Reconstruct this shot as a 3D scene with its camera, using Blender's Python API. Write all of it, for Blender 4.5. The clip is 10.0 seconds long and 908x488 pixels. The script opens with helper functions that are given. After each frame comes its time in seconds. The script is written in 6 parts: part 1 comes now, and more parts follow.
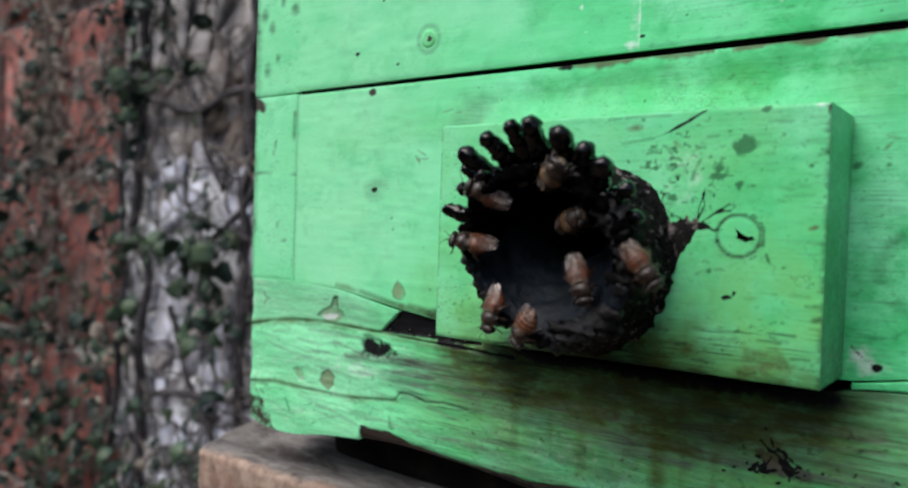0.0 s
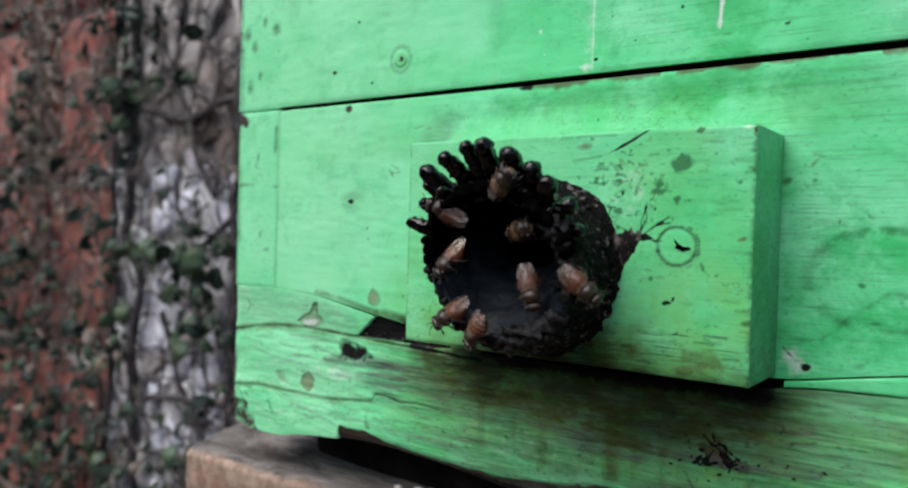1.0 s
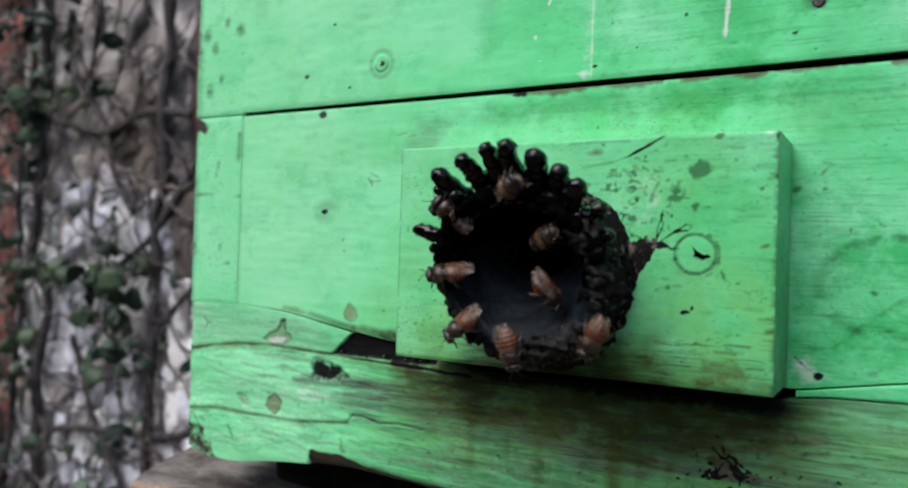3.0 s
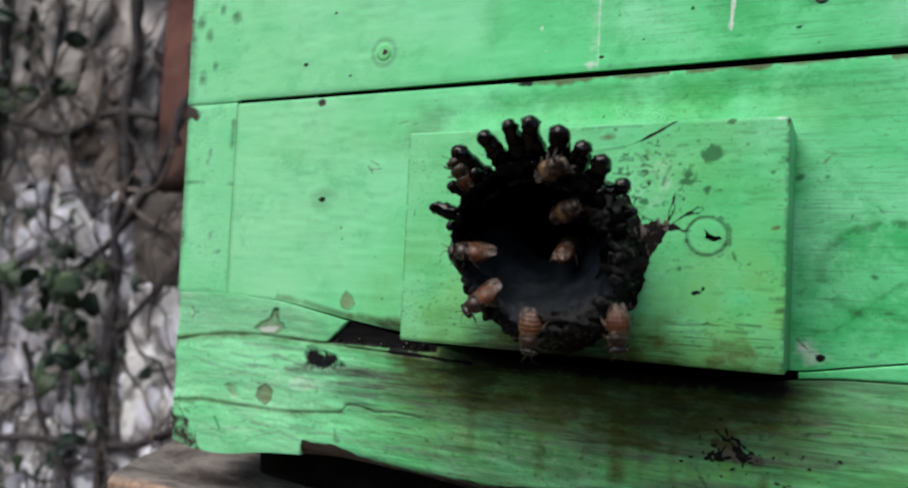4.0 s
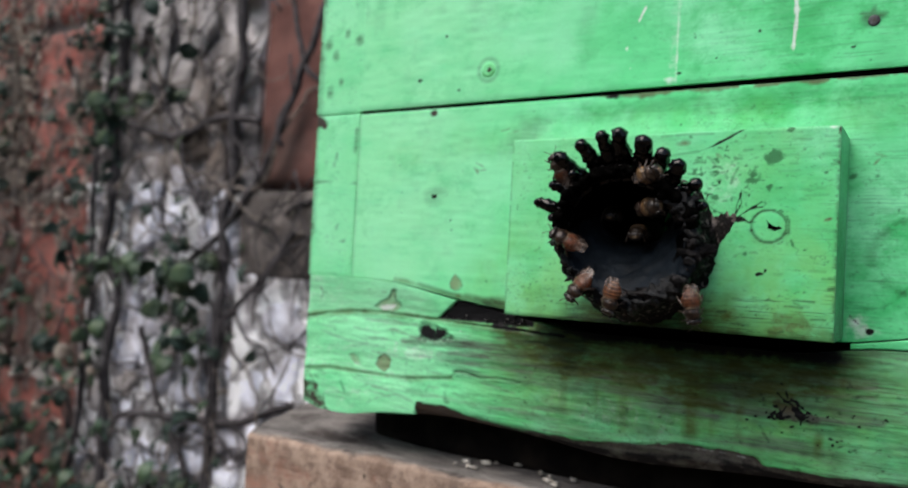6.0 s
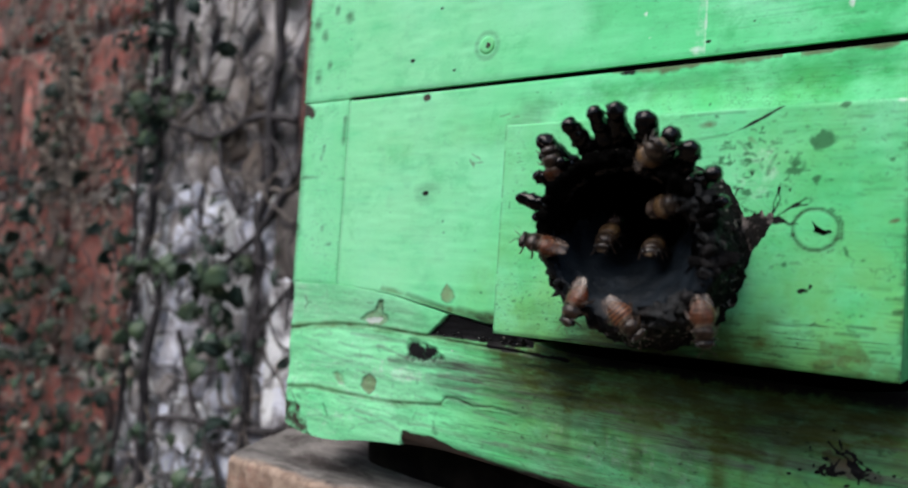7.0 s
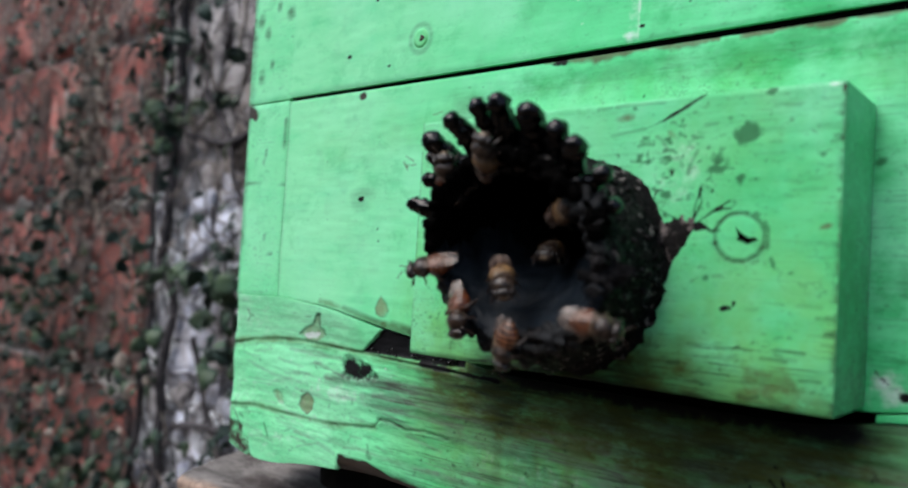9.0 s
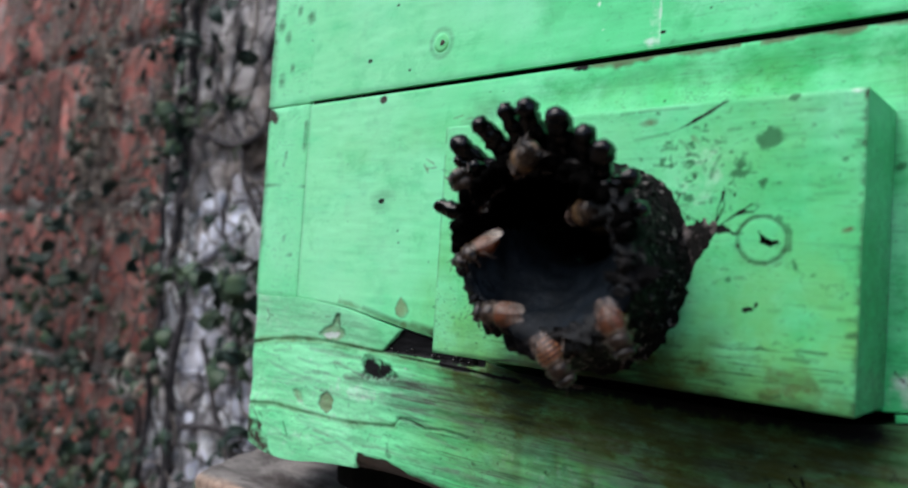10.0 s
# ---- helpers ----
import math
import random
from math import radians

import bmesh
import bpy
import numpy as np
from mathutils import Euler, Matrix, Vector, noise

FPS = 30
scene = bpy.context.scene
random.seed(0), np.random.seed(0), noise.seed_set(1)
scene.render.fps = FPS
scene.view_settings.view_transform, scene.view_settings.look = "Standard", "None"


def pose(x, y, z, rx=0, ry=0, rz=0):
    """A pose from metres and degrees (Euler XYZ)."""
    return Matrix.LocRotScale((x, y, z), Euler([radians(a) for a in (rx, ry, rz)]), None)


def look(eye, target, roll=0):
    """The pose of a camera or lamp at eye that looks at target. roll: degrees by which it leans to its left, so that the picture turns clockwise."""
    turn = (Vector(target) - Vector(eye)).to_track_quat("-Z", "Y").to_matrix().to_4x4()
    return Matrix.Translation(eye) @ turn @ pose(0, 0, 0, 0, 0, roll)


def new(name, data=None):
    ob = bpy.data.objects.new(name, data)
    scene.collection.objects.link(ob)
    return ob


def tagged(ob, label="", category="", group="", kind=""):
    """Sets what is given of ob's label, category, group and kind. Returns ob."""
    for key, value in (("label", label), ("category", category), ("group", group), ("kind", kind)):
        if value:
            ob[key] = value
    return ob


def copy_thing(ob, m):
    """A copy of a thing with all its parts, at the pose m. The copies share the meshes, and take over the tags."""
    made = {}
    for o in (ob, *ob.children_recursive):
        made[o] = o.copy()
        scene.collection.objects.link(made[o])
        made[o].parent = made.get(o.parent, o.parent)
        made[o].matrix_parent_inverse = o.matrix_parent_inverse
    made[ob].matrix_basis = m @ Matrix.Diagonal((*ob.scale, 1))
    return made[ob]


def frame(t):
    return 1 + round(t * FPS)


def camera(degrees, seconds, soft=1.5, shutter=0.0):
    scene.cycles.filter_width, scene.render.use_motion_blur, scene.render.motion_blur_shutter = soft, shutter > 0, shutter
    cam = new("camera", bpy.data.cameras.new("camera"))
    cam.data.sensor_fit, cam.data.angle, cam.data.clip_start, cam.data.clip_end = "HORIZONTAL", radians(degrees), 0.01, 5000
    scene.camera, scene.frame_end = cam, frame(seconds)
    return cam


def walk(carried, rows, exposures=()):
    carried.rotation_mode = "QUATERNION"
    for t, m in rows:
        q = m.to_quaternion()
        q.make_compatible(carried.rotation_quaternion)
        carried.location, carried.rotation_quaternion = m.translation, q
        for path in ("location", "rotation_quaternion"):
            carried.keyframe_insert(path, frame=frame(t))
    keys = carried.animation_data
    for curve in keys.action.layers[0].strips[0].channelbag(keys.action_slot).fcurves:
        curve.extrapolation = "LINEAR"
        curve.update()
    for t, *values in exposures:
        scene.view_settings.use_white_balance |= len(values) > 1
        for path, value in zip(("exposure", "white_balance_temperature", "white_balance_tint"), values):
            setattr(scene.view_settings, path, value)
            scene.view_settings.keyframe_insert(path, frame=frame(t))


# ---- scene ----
cam = camera(60.46, 10.0, soft=2.0)
MM = 0.001
BASE = 1.2     # height of the hive's seam over the ground, metres


def at_mm(x, y, z):
    """A place in metres from millimetres round the hive's left seam corner."""
    return Vector((x * MM, y * MM, z * MM + BASE))


def aim(x, y, z, yaw, pitch, roll):
    """A camera pose: millimetres, degrees to the left of the hive's depth axis, degrees up, lean."""
    eye = at_mm(x, y, z)
    a, b = radians(yaw), radians(pitch)
    return look(eye, eye + Vector((-math.sin(a) * math.cos(b), math.cos(a) * math.cos(b), math.sin(b))), roll)


PATH = [
    (0, 190.4, -167.4, -40.2, 37.03, -1.38, 1.91),
    (0.5, 195.7, -169.4, -38.8, 36.88, -1.04, 1.92),
    (1, 203.3, -173.3, -38.3, 36.65, -1.07, 1.67),
    (1.5, 208.9, -179.5, -37.9, 36.30, -1.29, 1.29),
    (2, 200.8, -181.2, -39.7, 36.09, -1.30, 1.31),
    (2.5, 189.3, -177.3, -39.7, 33.41, -0.34, 1.46),
    (4, 170.5, -184.0, -50.7, 26.73, 2.26, 2.66),
    (4.5, 165.9, -194.7, -52.4, 26.71, 2.68, 2.92),
    (5, 172.4, -205.8, -54.5, 27.81, 2.31, 2.78),
    (5.5, 184.4, -221.7, -55.8, 31.45, 1.85, 2.78),
    (6, 181.1, -219.1, -54.9, 32.16, 1.84, 3.12),
    (6.2, 177.0, -211.2, -53.9, 32.33, 1.81, 3.15),
    (7.5, 184.1, -162.2, -52.1, 39.32, 2.21, 4.15),
    (8, 189.7, -153.9, -51.3, 39.51, 2.61, 4.28),
    (8.5, 188.6, -147.5, -50.6, 39.72, 2.17, 3.77),
    (9, 191.3, -145.0, -48.7, 40.26, 1.98, 3.47),
    (9.5, 191.5, -145.8, -48.1, 40.50, 1.93, 3.48),
    (10, 190.2, -149.7, -49.2, 40.61, 2.13, 3.73),
]
walk(cam, [(t, aim(*row)) for t, *row in PATH], exposures=[(0, -0.03, 6600, 10), (2.5, -0.04, 6600, 10), (4, -0.17, 6950, 10), (5, -0.18, 6950, 10), (6, 0.0, 6800, 10), (7.5, 0.0, 6550, 10), (10, 0.02, 6350, 10)])
cam.data.dof.use_dof = True
cam.data.dof.focus_distance = 0.185
cam.data.dof.aperture_fstop = 16.5

# ---- sky and sun: bright overcast, light from above and from the side of the open yard ----
SUN_EL, SUN_TURN = 53.0, 199.0     # degrees; compass turn of the sun from +y towards +x
world = bpy.data.worlds.new("overcast_sky")
scene.world = world
world.use_nodes = True
wt = world.node_tree
sky = wt.nodes.new("ShaderNodeTexSky")
sky.sky_type, sky.sun_disc = "NISHITA", False
sky.sun_elevation, sky.sun_rotation = radians(SUN_EL), radians(SUN_TURN)
sky.dust_density, sky.air_density = 3.0, 1.0
wt.links.new(sky.outputs[0], wt.nodes["Background"].inputs[0])
wt.nodes["Background"].inputs[1].default_value = 0.155
sun = new("sun", bpy.data.lights.new("sun", "SUN"))
sun.data.energy, sun.data.angle, sun.data.color = 2.66, radians(51), (1.0, 0.97, 0.95)
a, b = radians(SUN_TURN), radians(SUN_EL)
sun.matrix_world = look(Vector((math.sin(a) * math.cos(b), math.cos(a) * math.cos(b), math.sin(b))) * 5, (0, 0, 0))


# ---- materials ----
def material(name, rough=0.6, metal=0.0, color=(0.5, 0.5, 0.5)):
    m = bpy.data.materials.new(name)
    m.use_nodes = True
    b = m.node_tree.nodes["Principled BSDF"]
    b.inputs["Roughness"].default_value = rough
    b.inputs["Metallic"].default_value = metal
    b.inputs["Base Color"].default_value = (*color, 1)
    return m, m.node_tree, b


def node(nt, kind, **inputs):
    n = nt.nodes.new(kind)
    for k, v in inputs.items():
        n.inputs[k.replace("_", " ")].default_value = v
    return n


def coords(nt, scale=(1, 1, 1)):
    tc, mp = nt.nodes.new("ShaderNodeTexCoord"), nt.nodes.new("ShaderNodeMapping")
    mp.inputs["Scale"].default_value = scale
    nt.links.new(tc.outputs["Object"], mp.inputs["Vector"])
    return mp.outputs[0]


def noise_tex(nt, scale, detail=4.0, stretch=(1, 1, 1), rough=0.55, distort=0.0):
    n = node(nt, "ShaderNodeTexNoise", Scale=scale, Detail=detail, Roughness=rough, Distortion=distort)
    nt.links.new(coords(nt, stretch), n.inputs["Vector"])
    return n.outputs["Fac"]


def ramp(nt, fac, lo, hi):
    n = node(nt, "ShaderNodeMapRange")
    n.inputs["From Min"].default_value, n.inputs["From Max"].default_value = lo, hi
    n.interpolation_type = "SMOOTHSTEP"
    nt.links.new(fac, n.inputs["Value"])
    return n.outputs[0]


def math_node(nt, op, a, b=None):
    n = nt.nodes.new("ShaderNodeMath")
    n.operation = op
    n.use_clamp = op in ("MULTIPLY", "ADD", "SUBTRACT")
    for k, v in ((0, a), (1, b)):
        if v is None:
            continue
        if isinstance(v, (int, float)):
            n.inputs[k].default_value = v
        else:
            nt.links.new(v, n.inputs[k])
    return n.outputs[0]


def mix(nt, fac, a, b):
    n = nt.nodes.new("ShaderNodeMix")
    n.data_type = "RGBA"
    for k, v in ((0, fac), (6, a), (7, b)):
        if isinstance(v, tuple):
            n.inputs[k].default_value = (*v, 1)
        elif isinstance(v, (int, float)):
            n.inputs[k].default_value = v
        else:
            nt.links.new(v, n.inputs[k])
    return n.outputs[2]


def attr(nt, name):
    n = nt.nodes.new("ShaderNodeAttribute")
    n.attribute_name = name
    return n.outputs["Fac"]


def bump(nt, bsdf, height, strength=0.3, distance=0.0005):
    n = node(nt, "ShaderNodeBump", Strength=strength, Distance=distance)
    nt.links.new(height, n.inputs["Height"])
    nt.links.new(n.outputs[0], bsdf.inputs["Normal"])


def vary(nt, spread=0.25):
    """A brightness factor that differs from object to object."""
    n = nt.nodes.new("ShaderNodeObjectInfo")
    m = node(nt, "ShaderNodeMapRange")
    m.inputs["To Min"].default_value, m.inputs["To Max"].default_value = 1 - spread, 1 + spread
    nt.links.new(n.outputs["Random"], m.inputs["Value"])
    return m.outputs[0]


def scaled(nt, color, factor):
    n = nt.nodes.new("ShaderNodeVectorMath")
    n.operation = "SCALE"
    nt.links.new(color, n.inputs[0])
    nt.links.new(factor, n.inputs["Scale"])
    return n.outputs[0]


GREEN, GREEN_DEEP, GREEN_PALE = (0.112, 0.70, 0.30), (0.035, 0.50, 0.155), (0.215, 0.78, 0.435)
FILM = (0.165, 0.50, 0.10)
GRIME, WOOD, WOOD_GREY, RUST, PALE = (0.009, 0.023, 0.009), (0.030, 0.020, 0.015), (0.058, 0.047, 0.040), (0.10, 0.042, 0.026), (0.76, 0.83, 0.84)


def make_paint():
    m, nt, b = material("weathered_green_paint", 0.5)
    col = mix(nt, ramp(nt, noise_tex(nt, 38, 5), 0.36, 0.66), GREEN, GREEN_PALE)
    col = mix(nt, math_node(nt, "MULTIPLY", attr(nt, "deep"), ramp(nt, noise_tex(nt, 64, 8, (1, 1, 1.4), 0.7, 0.25), 0.36, 0.66)), col, GREEN_DEEP)
    brush = noise_tex(nt, 1.0, 5, (130, 300, 480), 0.7)
    col = mix(nt, math_node(nt, "MULTIPLY", ramp(nt, brush, 0.55, 0.8), 0.16), col, GREEN_DEEP)
    # paler green, strongest towards the left of the boards
    col = mix(nt, math_node(nt, "MULTIPLY", attr(nt, "chalk"), ramp(nt, noise_tex(nt, 70, 6, (0.5, 1, 1.4), 0.7), 0.15, 0.6)), col, (0.32, 0.86, 0.48))
    # yellowish film, watery smudges and a faint crackle of hairlines
    smudge = ramp(nt, noise_tex(nt, 52, 7, (1, 1, 1.3), 0.7, 0.3), 0.54, 0.62)
    col = mix(nt, math_node(nt, "MULTIPLY", smudge, 0.22), col, GREEN_DEEP)
    col = mix(nt, math_node(nt, "MULTIPLY", attr(nt, "film"), ramp(nt, noise_tex(nt, 60, 6, rough=0.7), 0.25, 0.7)), col, FILM)
    cell = node(nt, "ShaderNodeTexVoronoi", Scale=95.0)
    cell.feature = "DISTANCE_TO_EDGE"
    bent = nt.nodes.new("ShaderNodeVectorMath")
    warp = node(nt, "ShaderNodeTexNoise", Scale=160.0, Detail=4.0)
    nt.links.new(coords(nt), warp.inputs["Vector"])
    bent.operation = "MULTIPLY_ADD"
    bent.inputs[1].default_value = (0.018, 0.018, 0.018)
    nt.links.new(warp.outputs["Color"], bent.inputs[0])
    nt.links.new(coords(nt, (1, 1, 0.7)), bent.inputs[2])
    nt.links.new(bent.outputs[0], cell.inputs["Vector"])
    hair = math_node(nt, "SUBTRACT", 1.0, ramp(nt, cell.outputs["Distance"], 0.0, 0.022))
    hair = math_node(nt, "MULTIPLY", hair, ramp(nt, noise_tex(nt, 75, 4), 0.52, 0.66))
    col = mix(nt, math_node(nt, "MULTIPLY", hair, math_node(nt, "ADD", math_node(nt, "MULTIPLY", attr(nt, "film"), 0.5), 0.08)), col, GRIME)
    # fine dark specks and hairline cracks along the grain
    speck = ramp(nt, noise_tex(nt, 520, 4, rough=0.65), 0.70, 0.745)
    mould = math_node(nt, "MULTIPLY", ramp(nt, noise_tex(nt, 620, 7, (1, 1, 1.5), 0.78, 0.4), 0.53, 0.68), ramp(nt, noise_tex(nt, 105, 5, (1, 1, 1.3), 0.65), 0.36, 0.58))
    crack = ramp(nt, noise_tex(nt, 1.0, 4, (70, 600, 2600), 0.68), 0.60, 0.66)
    col = mix(nt, math_node(nt, "MULTIPLY", crack, attr(nt, "worn")), col, GRIME)
    col = mix(nt, math_node(nt, "MULTIPLY", speck, 0.6), col, GRIME)
    col = mix(nt, math_node(nt, "MULTIPLY", mould, attr(nt, "mould")), col, (0.010, 0.030, 0.014))
    rough_edge = noise_tex(nt, 330, 6, (1, 1, 1), 0.7)

    def eroded(name, soft=0.25):
        n = nt.nodes.new("ShaderNodeMath")
        n.operation = "ADD"
        nt.links.new(attr(nt, name), n.inputs[0])
        c = nt.nodes.new("ShaderNodeMath")
        c.operation = "MULTIPLY_ADD"
        nt.links.new(rough_edge, c.inputs[0])
        c.inputs[1].default_value, c.inputs[2].default_value = 1.3, -0.65
        nt.links.new(c.outputs[0], n.inputs[1])
        return math_node(nt, "MULTIPLY", ramp(nt, n.outputs[0], 0.5 - soft, 0.5 + soft), ramp(nt, attr(nt, name), 0.02, 0.2))

    grain = ramp(nt, noise_tex(nt, 1.0, 5, (70, 300, 1100), 0.7), 0.3, 0.7)
    bare = eroded("bare", 0.24)
    wood = mix(nt, grain, WOOD, WOOD_GREY)
    col = mix(nt, bare, col, wood)
    col = mix(nt, math_node(nt, "MULTIPLY", eroded("chip", 0.4), 0.75), col, (0.20, 0.185, 0.095))
    col = mix(nt, math_node(nt, "MULTIPLY", eroded("rust", 0.38), 0.8), col, RUST)
    col = mix(nt, math_node(nt, "MULTIPLY", eroded("pale", 0.4), 0.8), col, PALE)
    streak = ramp(nt, noise_tex(nt, 1.0, 6, (55, 300, 620), 0.74, 0.7), 0.34, 0.68)
    col = mix(nt, math_node(nt, "MULTIPLY", attr(nt, "grey"), math_node(nt, "ADD", math_node(nt, "MULTIPLY", streak, 0.55), 0.45)), col, (0.135, 0.155, 0.14))
    fibre = ramp(nt, noise_tex(nt, 1.0, 7, (48, 500, 1350), 0.72, 0.4), 0.54, 0.60)
    col = mix(nt, math_node(nt, "MULTIPLY", fibre, math_node(nt, "MULTIPLY", attr(nt, "fibre"), 0.8)), col, GRIME)
    blotch = ramp(nt, noise_tex(nt, 1.0, 6, (110, 200, 260), 0.72), 0.3, 0.62)
    col = mix(nt, math_node(nt, "MULTIPLY", attr(nt, "olive"), math_node(nt, "ADD", math_node(nt, "MULTIPLY", blotch, 0.7), 0.3)), col, (0.070, 0.092, 0.010))
    film = math_node(nt, "MULTIPLY", attr(nt, "grime"), math_node(nt, "ADD", math_node(nt, "MULTIPLY", streak, 0.55), 0.45))
    col = mix(nt, film, col, GRIME)
    col = mix(nt, math_node(nt, "MULTIPLY", eroded("mark", 0.42), 0.8), col, (0.010, 0.105, 0.034))
    col = mix(nt, eroded("black", 0.24), col, (0.006, 0.006, 0.007))
    nt.links.new(math_node(nt, "SUBTRACT", 0.3, math_node(nt, "MULTIPLY", attr(nt, "black"), 0.2)), b.inputs["Specular IOR Level"])
    nt.links.new(col, b.inputs["Base Color"])
    r = math_node(nt, "ADD", math_node(nt, "MULTIPLY", rough_edge, 0.3), 0.38)
    nt.links.new(r, b.inputs["Roughness"])
    h = math_node(nt, "ADD", math_node(nt, "MULTIPLY", brush, 0.5), math_node(nt, "MULTIPLY", rough_edge, 0.5))
    h = math_node(nt, "SUBTRACT", h, math_node(nt, "MULTIPLY", crack, attr(nt, "worn")))
    bump(nt, b, h, 0.28, 0.0003)
    return m


def make_noisy(name, c1, c2, scale, rough, stretch=(1, 1, 1), lo=0.35, hi=0.65, bumps=0.4, dist=0.0006, spread=0.0, c3=None, metal=0.0, gloss=0.5):
    m, nt, b = material(name, rough, metal)
    b.inputs["Specular IOR Level"].default_value = gloss
    col = mix(nt, ramp(nt, noise_tex(nt, scale, 6, stretch, 0.62), lo, hi), c1, c2)
    if c3:
        col = mix(nt, ramp(nt, noise_tex(nt, scale * 0.23, 5, stretch), 0.5, 0.68), col, c3)
    if spread:
        col = scaled(nt, col, vary(nt, spread))
    nt.links.new(col, b.inputs["Base Color"])
    f = noise_tex(nt, scale * 2.7, 6, stretch, 0.65)
    r = math_node(nt, "ADD", math_node(nt, "MULTIPLY", f, 0.3), rough - 0.15)
    nt.links.new(r, b.inputs["Roughness"])
    bump(nt, b, f, bumps, dist)
    return m


PAINT = make_paint()
RESIN = make_noisy("black_wet_resin", (0.001, 0.001, 0.001), (0.0022, 0.0023, 0.0025), 190, 0.08, bumps=0.2, dist=0.0006, gloss=0.34)
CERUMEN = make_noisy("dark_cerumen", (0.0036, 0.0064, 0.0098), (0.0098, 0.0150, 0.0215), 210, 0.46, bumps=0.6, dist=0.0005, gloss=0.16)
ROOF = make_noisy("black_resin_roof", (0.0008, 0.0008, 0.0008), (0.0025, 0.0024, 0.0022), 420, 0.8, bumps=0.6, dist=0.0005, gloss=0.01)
LUMPY = make_noisy("grainy_resin_wall", (0.002, 0.002, 0.002), (0.26, 0.235, 0.225), 520, 0.6, lo=0.55, hi=0.70, bumps=1.0, dist=0.0012, gloss=0.15)
DULL = make_noisy("dull_black_resin", (0.002, 0.0025, 0.003), (0.016, 0.018, 0.021), 300, 0.42, bumps=0.9, dist=0.001, gloss=0.3)
LIP = make_noisy("crumbly_grey_cerumen", (0.003, 0.003, 0.0035), (0.040, 0.038, 0.039), 420, 0.65, lo=0.42, hi=0.66, bumps=1.0, dist=0.001, gloss=0.08)
STEEL = make_noisy("dull_screw_steel", (0.016, 0.017, 0.019), (0.09, 0.095, 0.105), 500, 0.5, metal=0.5)
DARK = make_noisy("dark_old_wood", (0.02, 0.016, 0.012), (0.05, 0.04, 0.03), 60, 0.8)


def make_plank():
    """Grey weathered wood with long fibres; reddish brown where the saw left the front."""
    m, nt, b = material("weathered_plank", 0.85)
    b.inputs["Specular IOR Level"].default_value = 0.25
    fibre = noise_tex(nt, 1.0, 7, (45, 150, 260), 0.75, 1.2)
    blot = noise_tex(nt, 55, 6, (0.6, 1, 1), 0.68)
    col = mix(nt, ramp(nt, fibre, 0.34, 0.68), (0.10, 0.094, 0.092), (0.26, 0.245, 0.235))
    col = mix(nt, ramp(nt, blot, 0.52, 0.68), col, (0.055, 0.047, 0.045))
    tc, sep = nt.nodes.new("ShaderNodeTexCoord"), nt.nodes.new("ShaderNodeSeparateXYZ")
    nt.links.new(tc.outputs["Object"], sep.inputs[0])
    # how far behind the front arris, in metres, blurred by the blotches
    depth = nt.nodes.new("ShaderNodeMath")
    depth.operation = "MULTIPLY_ADD"
    nt.links.new(blot, depth.inputs[0])
    depth.inputs[1].default_value = 0.012
    nt.links.new(sep.outputs["Y"], depth.inputs[2])
    front = math_node(nt, "SUBTRACT", 1.0, ramp(nt, depth.outputs[0], -0.0935, -0.0895))
    sawn = mix(nt, ramp(nt, noise_tex(nt, 120, 6, (0.8, 1, 0.6), 0.7), 0.36, 0.64), (0.21, 0.14, 0.105), (0.46, 0.345, 0.27))
    sawn = mix(nt, ramp(nt, noise_tex(nt, 46, 5, (0.6, 1, 1), 0.65), 0.54, 0.70), sawn, (0.32, 0.17, 0.125))
    sawn = mix(nt, ramp(nt, noise_tex(nt, 210, 5, rough=0.7), 0.6, 0.7), sawn, (0.05, 0.038, 0.032))
    nt.links.new(mix(nt, math_node(nt, "MULTIPLY", front, 0.9), col, sawn), b.inputs["Base Color"])
    bump(nt, b, math_node(nt, "ADD", math_node(nt, "MULTIPLY", fibre, 0.6), math_node(nt, "MULTIPLY", noise_tex(nt, 300, 5, rough=0.7), 0.5)), 0.9, 0.0016)
    return m


PLANK = make_plank()



def make_brick():
    m, nt, b = material("weathered_clay_block", 0.85)
    col = mix(nt, ramp(nt, noise_tex(nt, 24, 6), 0.35, 0.65), (0.26, 0.080, 0.066), (0.43, 0.165, 0.140))
    col = mix(nt, ramp(nt, noise_tex(nt, 13, 6, rough=0.7), 0.47, 0.58), col, (0.125, 0.085, 0.075))
    col = mix(nt, ramp(nt, noise_tex(nt, 31, 6, (1, 1, 0.5), 0.7), 0.57, 0.66), col, (0.36, 0.33, 0.31))
    col = mix(nt, ramp(nt, noise_tex(nt, 70, 5, (1.2, 1, 0.8), 0.7), 0.60, 0.70), col, (0.07, 0.055, 0.045))
    col = scaled(nt, col, vary(nt, 0.15))
    nt.links.new(col, b.inputs["Base Color"])
    bump(nt, b, noise_tex(nt, 60, 6, rough=0.65), 0.8, 0.003)
    return m


BRICK = make_brick()
BROWN_BRICK = make_noisy("brown_clay_block", (0.12, 0.048, 0.041), (0.19, 0.082, 0.068), 30, 0.85, bumps=0.7, dist=0.003, c3=(0.07, 0.04, 0.034))


